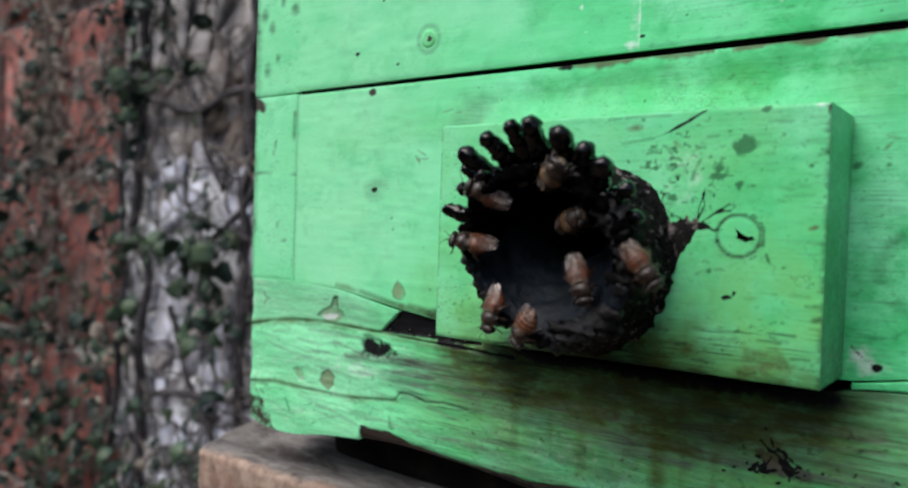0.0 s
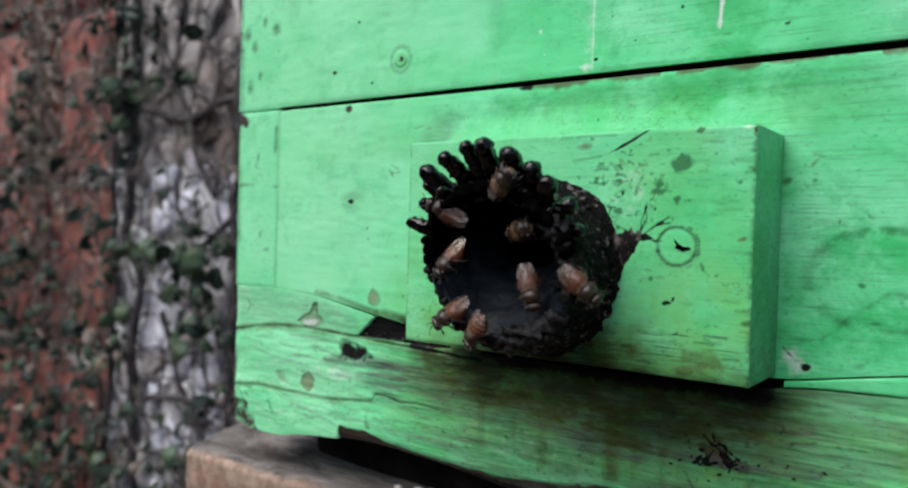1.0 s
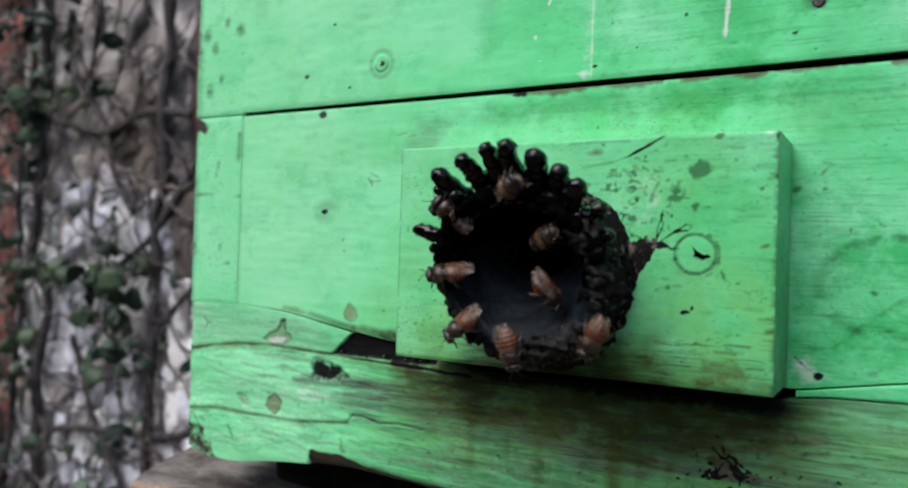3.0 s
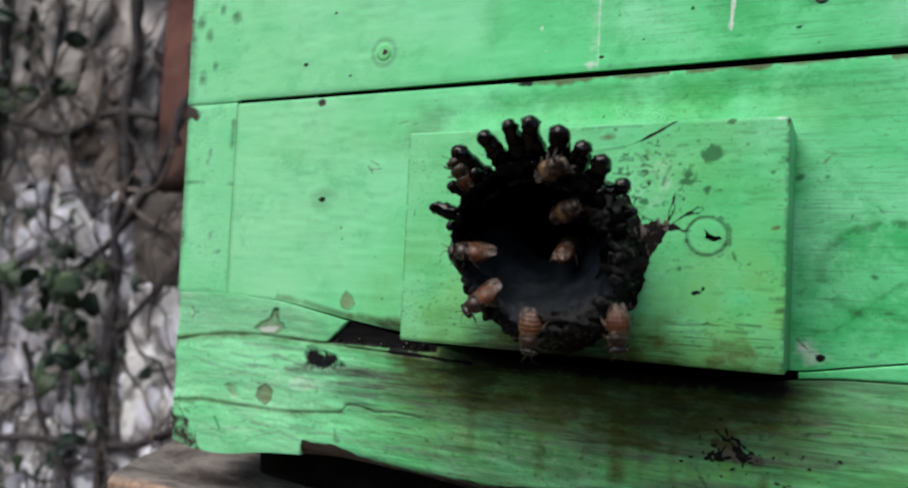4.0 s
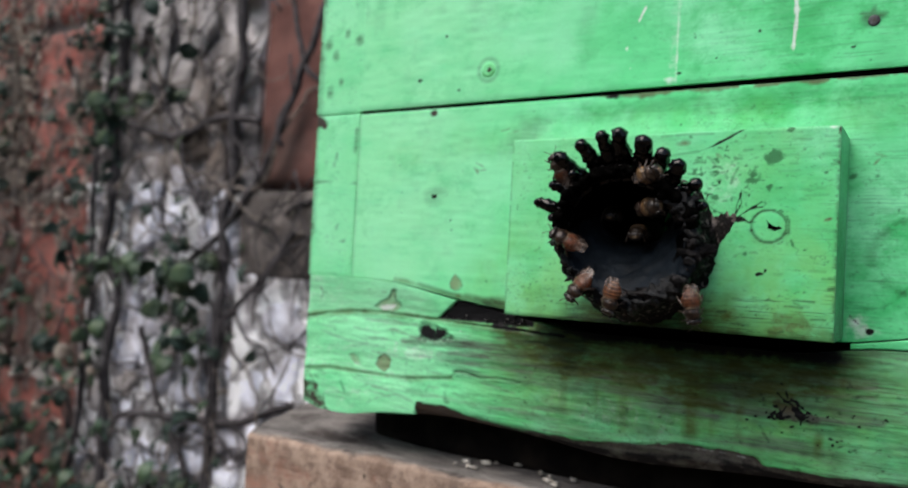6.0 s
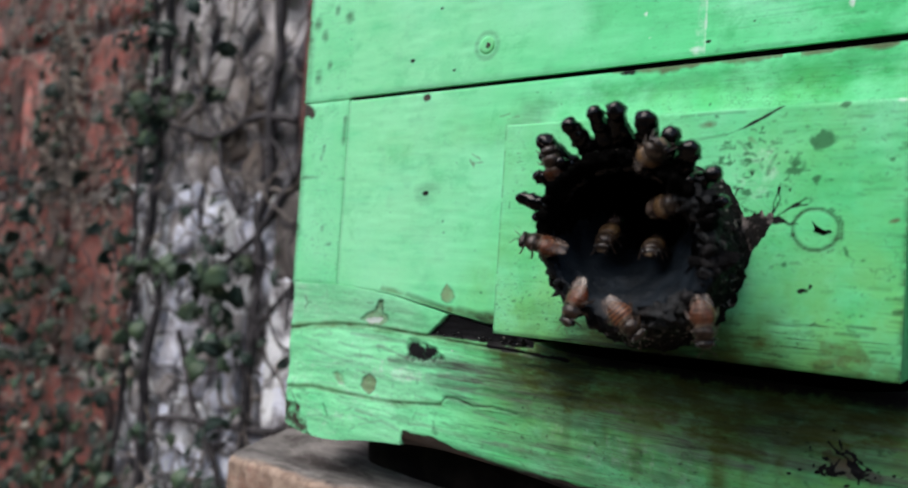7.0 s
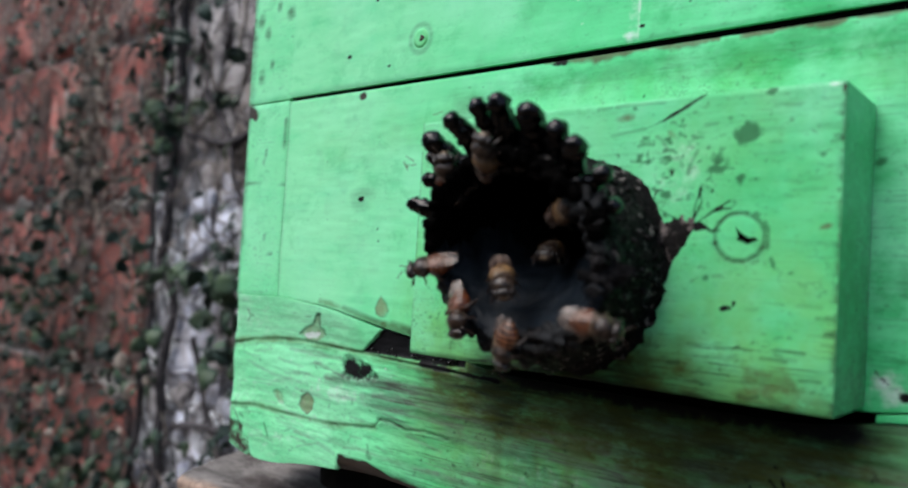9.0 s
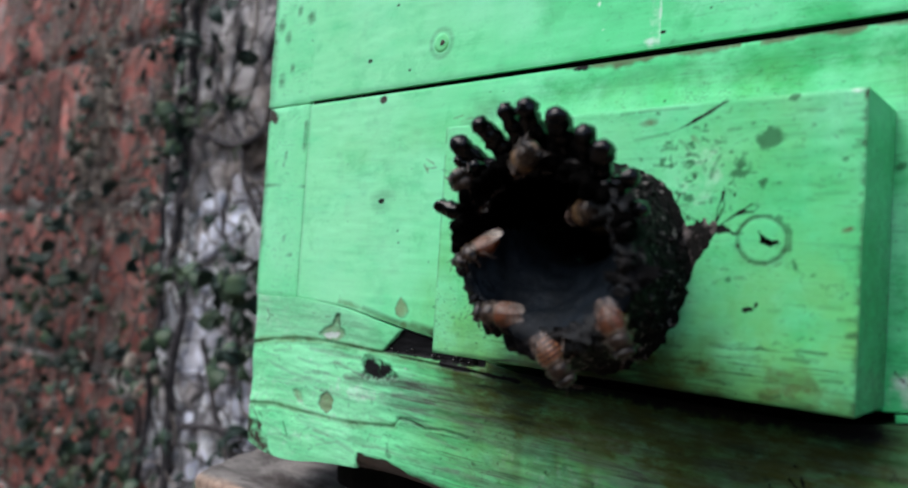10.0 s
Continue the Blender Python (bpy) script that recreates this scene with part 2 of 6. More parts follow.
def make_crust(name, dark, mid, light, size, lo, hi, seams):
    """Rounded patches of lime or render with dark joints between them."""
    m, nt, b = material(name, 0.85)
    warp = node(nt, "ShaderNodeTexNoise", Scale=22.0, Detail=5.0, Roughness=0.65)
    nt.links.new(coords(nt), warp.inputs["Vector"])
    bent = nt.nodes.new("ShaderNodeVectorMath")
    bent.operation = "MULTIPLY_ADD"
    bent.inputs[1].default_value = (0.05, 0.05, 0.05)
    nt.links.new(warp.outputs["Color"], bent.inputs[0])
    nt.links.new(coords(nt, (1, 0.4, 0.72)), bent.inputs[2])
    cell = node(nt, "ShaderNodeTexVoronoi", Scale=size)
    cell.feature = "DISTANCE_TO_EDGE"
    nt.links.new(bent.outputs[0], cell.inputs["Vector"])
    joint = math_node(nt, "SUBTRACT", 1.0, ramp(nt, cell.outputs["Distance"], 0.01, 0.10))
    patch = ramp(nt, noise_tex(nt, size * 0.8, 6, (1, 0.4, 0.8), 0.62), lo, hi)
    col = mix(nt, patch, mid, light)
    col = mix(nt, ramp(nt, noise_tex(nt, size * 2.6, 5), 0.58, 0.72), col, mid)
    col = mix(nt, math_node(nt, "MULTIPLY", joint, seams), col, dark)
    nt.links.new(col, b.inputs["Base Color"])
    h = math_node(nt, "SUBTRACT", noise_tex(nt, 60, 6, rough=0.65), math_node(nt, "MULTIPLY", joint, 0.8))
    bump(nt, b, h, 1.0, 0.008)
    return m


MORTAR = make_noisy("rough_mortar", (0.26, 0.25, 0.24), (0.62, 0.60, 0.58), 14, 0.9, bumps=0.8, dist=0.004, c3=(0.08, 0.075, 0.07))
LIME = make_crust("flaking_limewash", (0.07, 0.062, 0.066), (0.43, 0.42, 0.46), (0.92, 0.95, 1.0), 15.0, 0.36, 0.50, 0.8)
RENDER = make_crust("rough_grey_render", (0.075, 0.068, 0.07), (0.25, 0.232, 0.235), (0.62, 0.60, 0.615), 14.0, 0.42, 0.60, 0.75)
RENDER_FOOT = make_crust("dull_grey_render", (0.05, 0.042, 0.04), (0.13, 0.115, 0.11), (0.32, 0.29, 0.275), 13.0, 0.44, 0.62, 0.8)
STEM = make_noisy("dry_vine_bark", (0.07, 0.058, 0.052), (0.24, 0.21, 0.19), 120, 0.85, spread=0.35)
STEM_DARK = make_noisy("dark_vine_bark", (0.018, 0.017, 0.02), (0.062, 0.056, 0.062), 90, 0.85)
LEAF = make_noisy("creeper_leaf", (0.013, 0.034, 0.027), (0.034, 0.072, 0.056), 60, 0.5, spread=0.5, c3=(0.055, 0.085, 0.032), gloss=0.3)
LEAF_DRY = make_noisy("dry_leaf", (0.10, 0.075, 0.055), (0.34, 0.30, 0.26), 70, 0.7, spread=0.4)
SOIL = make_noisy("trodden_earth", (0.07, 0.05, 0.035), (0.16, 0.12, 0.085), 6, 0.95, bumps=0.8, dist=0.01)
WAX = make_noisy("pale_crumb", (0.28, 0.26, 0.23), (0.55, 0.53, 0.48), 300, 0.7)


# ---- building helpers ----
def thing(name, place=(0, 0, 0), label="", category="", group="", kind=""):
    ob = new(name)
    ob.location = at_mm(*place)
    ob.empty_display_size = 0.01
    ob["mm"] = list(place)
    return tagged(ob, label, category, group, kind)


def origin(ob):
    """Where a thing or part stands, in millimetres: parts keep their thing's origin."""
    while ob.parent:
        ob = ob.parent
    return Vector(ob["mm"])


def link_mesh(name, me, mat, parent, label="", kind=""):
    ob = new(name, me)
    me.materials.append(mat)
    ob.parent = parent
    return tagged(ob, label, kind=kind)


def part(name, bm, mat, parent, label="", kind="", smooth=True):
    """Links a bmesh, built in millimetres, as one mesh under a thing or a part."""
    o = origin(parent)
    for v in bm.verts:
        v.co = (v.co - o) * MM
    for f in bm.faces:
        f.smooth = smooth
    bmesh.ops.recalc_face_normals(bm, faces=bm.faces)
    me = bpy.data.meshes.new(name)
    bm.to_mesh(me)
    bm.free()
    return link_mesh(name, me, mat, parent, label, kind)


def box(bm, lo, hi, bevel=0.0, seg=2):
    r = bmesh.ops.create_cube(bm, size=1.0)
    for v in r["verts"]:
        v.co = Vector([lo[k] + (v.co[k] + 0.5) * (hi[k] - lo[k]) for k in range(3)])
    if bevel:
        es = list({e for v in r["verts"] for e in v.link_edges})
        bmesh.ops.bevel(bm, geom=es, offset=bevel, segments=seg, profile=0.6, affect="EDGES")
    return bm


def tube(bm, pts, radii, seg=8, lump=0.0, freq=0.5):
    """A round bar through points, with closed, domed ends."""
    pts = [Vector(p) for p in pts]
    rings = []
    side = None
    for i, p in enumerate(pts):
        d = (pts[min(i + 1, len(pts) - 1)] - pts[max(i - 1, 0)]).normalized()
        side = (side - side.dot(d) * d) if side else d.orthogonal()
        side.normalize()
        other = d.cross(side)
        ring = []
        for k in range(seg):
            a = 2 * math.pi * k / seg
            w = math.cos(a) * side + math.sin(a) * other
            r = radii[i]
            if lump:
                r *= 1 + lump * noise.noise((p + w * r) * freq)
            ring.append(bm.verts.new(p + w * r))
        rings.append(ring)
    for u, v in zip(rings, rings[1:]):
        for k in range(seg):
            bm.faces.new((u[k], u[(k + 1) % seg], v[(k + 1) % seg], v[k]))
    bm.faces.new(rings[0][::-1])
    bm.faces.new(rings[-1])
    return bm


def smooth_path(pts, n):
    """n points on a smooth line through the given ones."""
    pts = [Vector(p) for p in pts]
    out = []
    for i in range(n):
        s = i / (n - 1) * (len(pts) - 1)
        k = min(int(s), len(pts) - 2)
        f = s - k
        p0, p1, p2, p3 = pts[max(k - 1, 0)], pts[k], pts[k + 1], pts[min(k + 2, len(pts) - 1)]
        out.append(0.5 * (2 * p1 + (p2 - p0) * f + (2 * p0 - 5 * p1 + 4 * p2 - p3) * f * f + (3 * p1 - p0 - 3 * p2 + p3) * f ** 3))
    return out


def blob(bm, c, r, seg=10, rings=7, lump=0.0, freq=0.5):
    m = Matrix.Translation(c) @ Matrix.Diagonal((r[0], r[1], r[2], 1))
    res = bmesh.ops.create_uvsphere(bm, u_segments=seg, v_segments=rings, radius=1.0, matrix=m)
    if lump:
        for v in res["verts"]:
            v.co += (v.co - Vector(c)) * lump * noise.noise(v.co * freq)
    return bm


# noise over a plane, for boards and walls
LATTICE = np.random.default_rng(7).random((256, 256))


def vnoise(x, z, size, seed=0):
    x, z = np.asarray(x) / size + 17.3 * seed, np.asarray(z) / size + 9.1 * seed
    i, j = np.floor(x).astype(int), np.floor(z).astype(int)
    u, v = x - i, z - j
    u, v = u * u * (3 - 2 * u), v * v * (3 - 2 * v)
    g = lambda p, q: LATTICE[p % 256, q % 256]
    return (g(i, j) * (1 - u) + g(i + 1, j) * u) * (1 - v) + (g(i, j + 1) * (1 - u) + g(i + 1, j + 1) * u) * v


def fbm(x, z, size, seed=0, octaves=4):
    return sum(vnoise(x, z, size / 2 ** k, seed + k) / 2 ** (k + 1) for k in range(octaves)) / (1 - 0.5 ** octaves)


def spot(x, z, cx, cz, rx, rz, turn=0.0, ragged=0.5, seed=0):
    """1 in the middle of an uneven stain, 0 outside it."""
    out = np.zeros(np.shape(x))
    reach = max(rx, rz) * (1.6 + ragged)
    near = (np.abs(x - cx) < reach) & (np.abs(z - cz) < reach)
    if not near.any():
        return out
    x, z = x[near], z[near]
    c, s = math.cos(radians(turn)), math.sin(radians(turn))
    u, v = ((x - cx) * c + (z - cz) * s) / rx, (-(x - cx) * s + (z - cz) * c) / rz
    d = np.sqrt(u * u + v * v) + ragged * (fbm(x, z, min(rx, rz) * 1.5 + 0.8, seed) - 0.5) * 2
    out[near] = np.clip(1.5 - d, 0, 1)
    return out


def inside(x, z, pts):
    """How far inside a polygon, in millimetres; negative outside."""
    far = stroke_far(x, z, list(pts) + [pts[0]])
    odd = np.zeros(np.shape(x), bool)
    for (ax, az), (bx, bz) in zip(pts, list(pts[1:]) + [pts[0]]):
        if az != bz:
            odd ^= ((az > z) != (bz > z)) & (x < (bx - ax) * (z - az) / (bz - az) + ax)
    return np.where(odd, far, -far)


def patch(x, z, pts, soft=0.4, rag=0.5, seed=0):
    """1 inside a ragged polygon."""
    return np.clip(0.5 + (inside(x, z, pts) + rag * 2 * (fbm(x, z, 1.6, seed) - 0.5)) / soft, 0, 1)


def outline(x, z, pts, width=0.3, seed=0):
    """A broken dark line round a polygon."""
    return np.clip(1.4 - np.abs(inside(x, z, pts)) / width, 0, 1) * np.clip(0.35 + 1.2 * fbm(x, z, 2.5, seed), 0, 1)


def streak(x, z, pts, width, seed=0, ragged=0.8):
    """A soft streak along a line, drawn out along the grain."""
    return np.clip(1.25 - stroke_far(x, z, pts) / width - ragged * 2 * (fbm(x * 0.22, z, 2.2, seed) - 0.5), 0, 1)


def stroke_far(x, z, pts):
    """Distance to a broken line."""
    best = np.full(np.shape(x), 1e9)
    for (ax, az), (bx, bz) in zip(pts, pts[1:]):
        dx, dz = bx - ax, bz - az
        f = np.clip(((x - ax) * dx + (z - az) * dz) / (dx * dx + dz * dz), 0, 1)
        best = np.minimum(best, np.hypot(x - ax - f * dx, z - az - f * dz))
    return best


def line(x, z, pts, width):
    return np.clip(1.4 - stroke_far(x, z, pts) / width, 0, 1)


def curve_z(pts):
    """A height that follows a smooth line of (x, z) points."""
    px, pz = np.array(pts, float).T
    fine = np.linspace(px[0], px[-1], 200)
    soft = np.convolve(np.pad(np.interp(fine, px, pz), 4, mode="edge"), np.ones(9) / 9, "valid")
    return lambda x: np.interp(x, fine, soft)


WEAR = ("grime", "bare", "pale", "rust", "worn", "deep", "black", "grey", "olive", "film", "mark", "chalk", "fibre", "mould", "chip")


def board(name, parent, x0, x1, top, bottom, face, back, wear, relief=None, step=0.7, label="", edge=1.0, hole=None, side=None):
    """A painted board with a finely shaped front. top, bottom: heights over x; wear(x, z): its stains and painted
    shade; relief(x, z): how far it stands proud.
    """
    nx, nz = int((x1 - x0) / step), None
    xs = np.linspace(x0, x1, nx)
    zt, zb = top(xs), bottom(xs)
    nz = int((zt - zb).max() / step)
    f = np.linspace(0, 1, nz)[:, None]
    X = np.broadcast_to(xs, (nz, nx)).copy()
    Z = zb + (zt - zb) * f
    rag = fbm(X, Z, 6, 3) - 0.5
    far = np.minimum(np.minimum(X - x0, x1 - X), np.minimum(Z - zb, zt - Z))
    r = edge * (1 + 0.9 * rag)
    k = np.clip(1 - far / np.maximum(r, 0.2), 0, 1)
    Y = np.full_like(X, face) + r * (1 - np.sqrt(1 - 0.96 * k * k)) - 0.12 * (fbm(X, Z, 14, 5) - 0.5) - 0.1 * (vnoise(X * 0.25, Z, 1.6, 9) - 0.5)
    if relief:
        Y -= relief(X, Z)
    co = np.stack([X, Y, Z], -1).reshape(-1, 3)
    idx = np.arange(nx * nz).reshape(nz, nx)
    quads = np.stack([idx[:-1, :-1], idx[:-1, 1:], idx[1:, 1:], idx[1:, :-1]], -1).reshape(-1, 4)
    if hole:
        mid = co[quads].mean(1)
        for hx, hz, hr in hole:
            keep = np.hypot(mid[:, 0] - hx, mid[:, 2] - hz) > hr
            quads, mid = quads[keep], mid[keep]
    front_count, quads = len(quads), quads.tolist()
    rim = np.concatenate([idx[0, :], idx[1:, -1], idx[-1, -2::-1], idx[-2:0:-1, 0]])
    rim_co = co[rim].copy()
    n, m = len(co), len(rim)
    # the edge's own ring at the front, then the ring at the back
    lip_co = rim_co.copy()
    rim_co[:, 1] = back
    quads += [[n + m + i, n + i, n + (i + 1) % m, n + m + (i + 1) % m] for i in range(m)]
    if not hole:
        quads.append(list(range(n, n + m))[::-1])
    allco = np.concatenate([co, rim_co, lip_co])
    me = bpy.data.meshes.new(name)
    me.from_pydata(((allco - np.array(origin(parent))) * MM).tolist(), [], quads)
    values = wear(allco[:, 0], allco[:, 2])
    for key in WEAR:
        data = np.clip(np.broadcast_to(values.get(key, 0.0), (n + 2 * m,)), 0, 1).astype(np.float32)
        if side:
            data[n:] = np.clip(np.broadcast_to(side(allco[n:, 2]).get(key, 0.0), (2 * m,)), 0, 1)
        me.attributes.new(key, "FLOAT", "POINT").data.foreach_set("value", data)
    me.polygons.foreach_set("use_smooth", [i < front_count for i in range(len(me.polygons))])
    return link_mesh(name, me, PAINT, parent, label)

SKY_BLOCK = make_noisy("dark_sky_blocker", (0.05, 0.06, 0.045), (0.11, 0.11, 0.095), 3, 0.9, bumps=0.5, dist=0.01)


# ---- ground ----
def ground():
    n = 60
    co = [((i - n / 2) ** 3 * 0.004, (j - n / 2) ** 3 * 0.004, 0.0) for j in range(n + 1) for i in range(n + 1)]
    co = [(x, y, 0.02 * (noise.noise((x * 1.5, y * 1.5, 0)))) for x, y, _ in co]
    me = bpy.data.meshes.new("ground")
    me.from_pydata(co, [], [(j * (n + 1) + i, j * (n + 1) + i + 1, (j + 1) * (n + 1) + i + 1, (j + 1) * (n + 1) + i) for j in range(n) for i in range(n)])
    me.materials.append(SOIL)
    tagged(new("ground", me), "bare trodden brown earth of a yard", "ground", kind="structure")


ground()


def sky_blocker():
    """A plain dark wall, added unseen behind the viewer to block low skylight."""
    bm = bmesh.new()
    box(bm, (-6000, -2900, -1300), (6000, -2700, 700), 10)
    w = thing("wall_yard", (0, -2800, -1200), "unseen dark wall added behind the viewer to block low skylight", "wall", kind="structure")
    part("wall_face", bm, SKY_BLOCK, w, smooth=False)


sky_blocker()

# ---- hive ----
LEFT, RIGHT, DEPTH = -20.6, 230.0, 215.0
hive = thing("bee_hive", (100, 100, -105), "green painted wooden bee hive of stacked boxes, worn and stained", "bee hive")

base_top = curve_z([(-25, -60.0), (-8, -60.0), (1, -59.3), (8, -59.8), (17, -60.7), (24, -61.1), (30, -62.5), (38, -63.8), (45, -65.1), (55, -66.7), (63, -68.2), (74, -70.2), (86, -71.8), (150, -72.0), (160, -70.2), (167, -69.3), (185, -68.7), (240, -67.8)])
front_bottom = curve_z([(-25, -59.8), (-8, -59.95), (1, -59.25), (8, -59.7), (17, -60.5), (24, -60.8), (30, -62.1), (38, -63.3), (45, -64.5), (55, -65.9), (63, -67.0), (80, -67.2), (150, -67.6), (160, -68.3), (170, -66.5), (180, -64.7), (210, -60.4), (240, -60.4)])
base_bottom = curve_z([(-25, -104.0), (-18, -107.5), (-8, -108.9), (3, -108.6), (16, -106.0), (31, -104.6), (44, -103.7), (57, -104.2), (77, -105.3), (88, -106.5), (101, -107.7), (112, -107.5), (128, -106.1), (140, -105.3), (158, -104.7), (181, -102.6), (240, -101.0)])
level = lambda v: (lambda x: np.full(np.shape(x), float(v)))
CRACK_HIGH = [(-22, -75.3), (-17, -74.8), (-9.8, -73.3), (2, -71.8), (13.5, -71.3), (25, -71.6), (35, -71.9), (50, -72.5), (61, -72.9), (74, -73.3)]
CRACK_LOW = [(-22, -94.6), (-17.5, -94.3), (-8.3, -93.0), (3.6, -93.2), (15, -93.1), (28, -92.7), (44.6, -90.9)]
CRACK_LOW_ON = [(44.6, -90.7), (46.5, -88.4), (50.4, -88.4), (56, -89.6), (62, -88.8), (70, -89.3)]
PEEL = [(11.7, -69.6), (14.2, -67.6), (17.7, -66.2), (18.9, -63.4), (20.6, -63.0), (20.8, -66.9), (22.4, -67.6), (22.9, -69.2), (19.5, -70.9), (15.6, -71.1), (13.6, -70.2)]
CHIPS = ([(16.9, -85.7), (18.6, -86.3), (19.8, -87.7), (19.2, -90.2), (17.2, -91.9), (14.6, -91.0), (13.4, -89.7), (14.3, -87.4)],
         [(0.9, -87.7), (3.2, -86.9), (5.0, -87.5), (6.4, -90.3), (4.2, -90.6), (2.4, -89.6)])
HOLE = [(30.3, -76.8), (31.8, -73.6), (36, -73.9), (41.0, -74.9), (43.2, -76.6), (44.9, -78.1), (39.5, -79.4), (33.6, -79.7), (31.2, -78.7)]


def sliver_mask(x, z):
    """A splintered-off wedge above the upper crack, filled with dark resin."""
    over, under = -64.9 - (x - 46) * 0.15 - z, z + 71.8
    return np.clip(np.minimum(np.minimum(over, under), np.minimum(x - 39 - (z + 71.1) * 1.1, (74 - x) * 0.5)) / 0.7 + 0.4 * (fbm(x, z, 2.2, 29) - 0.5) + 0.4, 0, 1)


def foot_bare(x):
    """How high the bare wood reaches above the lower edge."""
    return np.interp(x, [-25, 29.5, 31.0, 31.4, 43, 51, 57, 70, 90, 101, 115, 122, 133, 140, 143, 162, 240], [0.2, 0.3, 0.3, 4.6, 3.6, 2.0, 1.8, 1.4, 3.2, 5.2, 6.9, 7.3, 6.6, 5.8, 3.8, 2.6, 1.5])


def base_relief(x, z):
    groove = (0.1 + 0.6 * fbm(x, z, 9, 32)) * (0.8 * np.exp(-(stroke_far(x, z, CRACK_HIGH) / 0.34) ** 2) + 0.7 * np.exp(-(stroke_far(x, z, CRACK_LOW) / 0.3) ** 2)) + 0.35 * np.exp(-(stroke_far(x, z, CRACK_LOW_ON) / 0.3) ** 2)
    left = 1 / (1 + np.exp((x - 62) / 8))
    # the paint laps over each crack and sinks away below it
    lap = 0.22 * np.exp(-np.clip(z - np.interp(x, *zip(*CRACK_HIGH)), 0, 99) / 1.6) * (z > np.interp(x, *zip(*CRACK_HIGH))) + 0.16 * np.exp(-np.clip(z - np.interp(x, *zip(*CRACK_LOW)), 0, 99) / 1.6) * (z > np.interp(x, *zip(*CRACK_LOW))) * (x < 46)
    swell = left * (0.22 * np.sin((z + 66 + 2 * np.sin(x / 17)) / 9.5 * math.pi) + 0.35 * (fbm(x * 0.3, z, 4, 21) - 0.5) + lap)
    pit = 0.7 * patch(x, z, HOLE, 1.2, 0.8, 4) + sum(0.25 * patch(x, z, c, 0.5, 0.2, 5) for c in CHIPS) + 0.3 * patch(x, z, PEEL, 0.6, 0.2, 6)
    sliver = 1.0 * sliver_mask(x, z)
    weather = 0.5 * (fbm(x * 0.12, z, 1.6, 31) - 0.5) * (1 - 0.5 * left) + 0.2 * (fbm(x, z, 1.2, 33) - 0.5)
    over = z - base_bottom(x)
    bare = 0.55 * np.clip((foot_bare(x) - over) / 0.8 + 1.5 * (fbm(x * 0.5, z, 2.0, 34) - 0.5), 0, 1) * (foot_bare(x) > 0.4) + 1.6 * np.clip(1 - over / 3.5, 0, 1) ** 2 * (x > 31)
    return swell - groove - pit - sliver + weather - bare


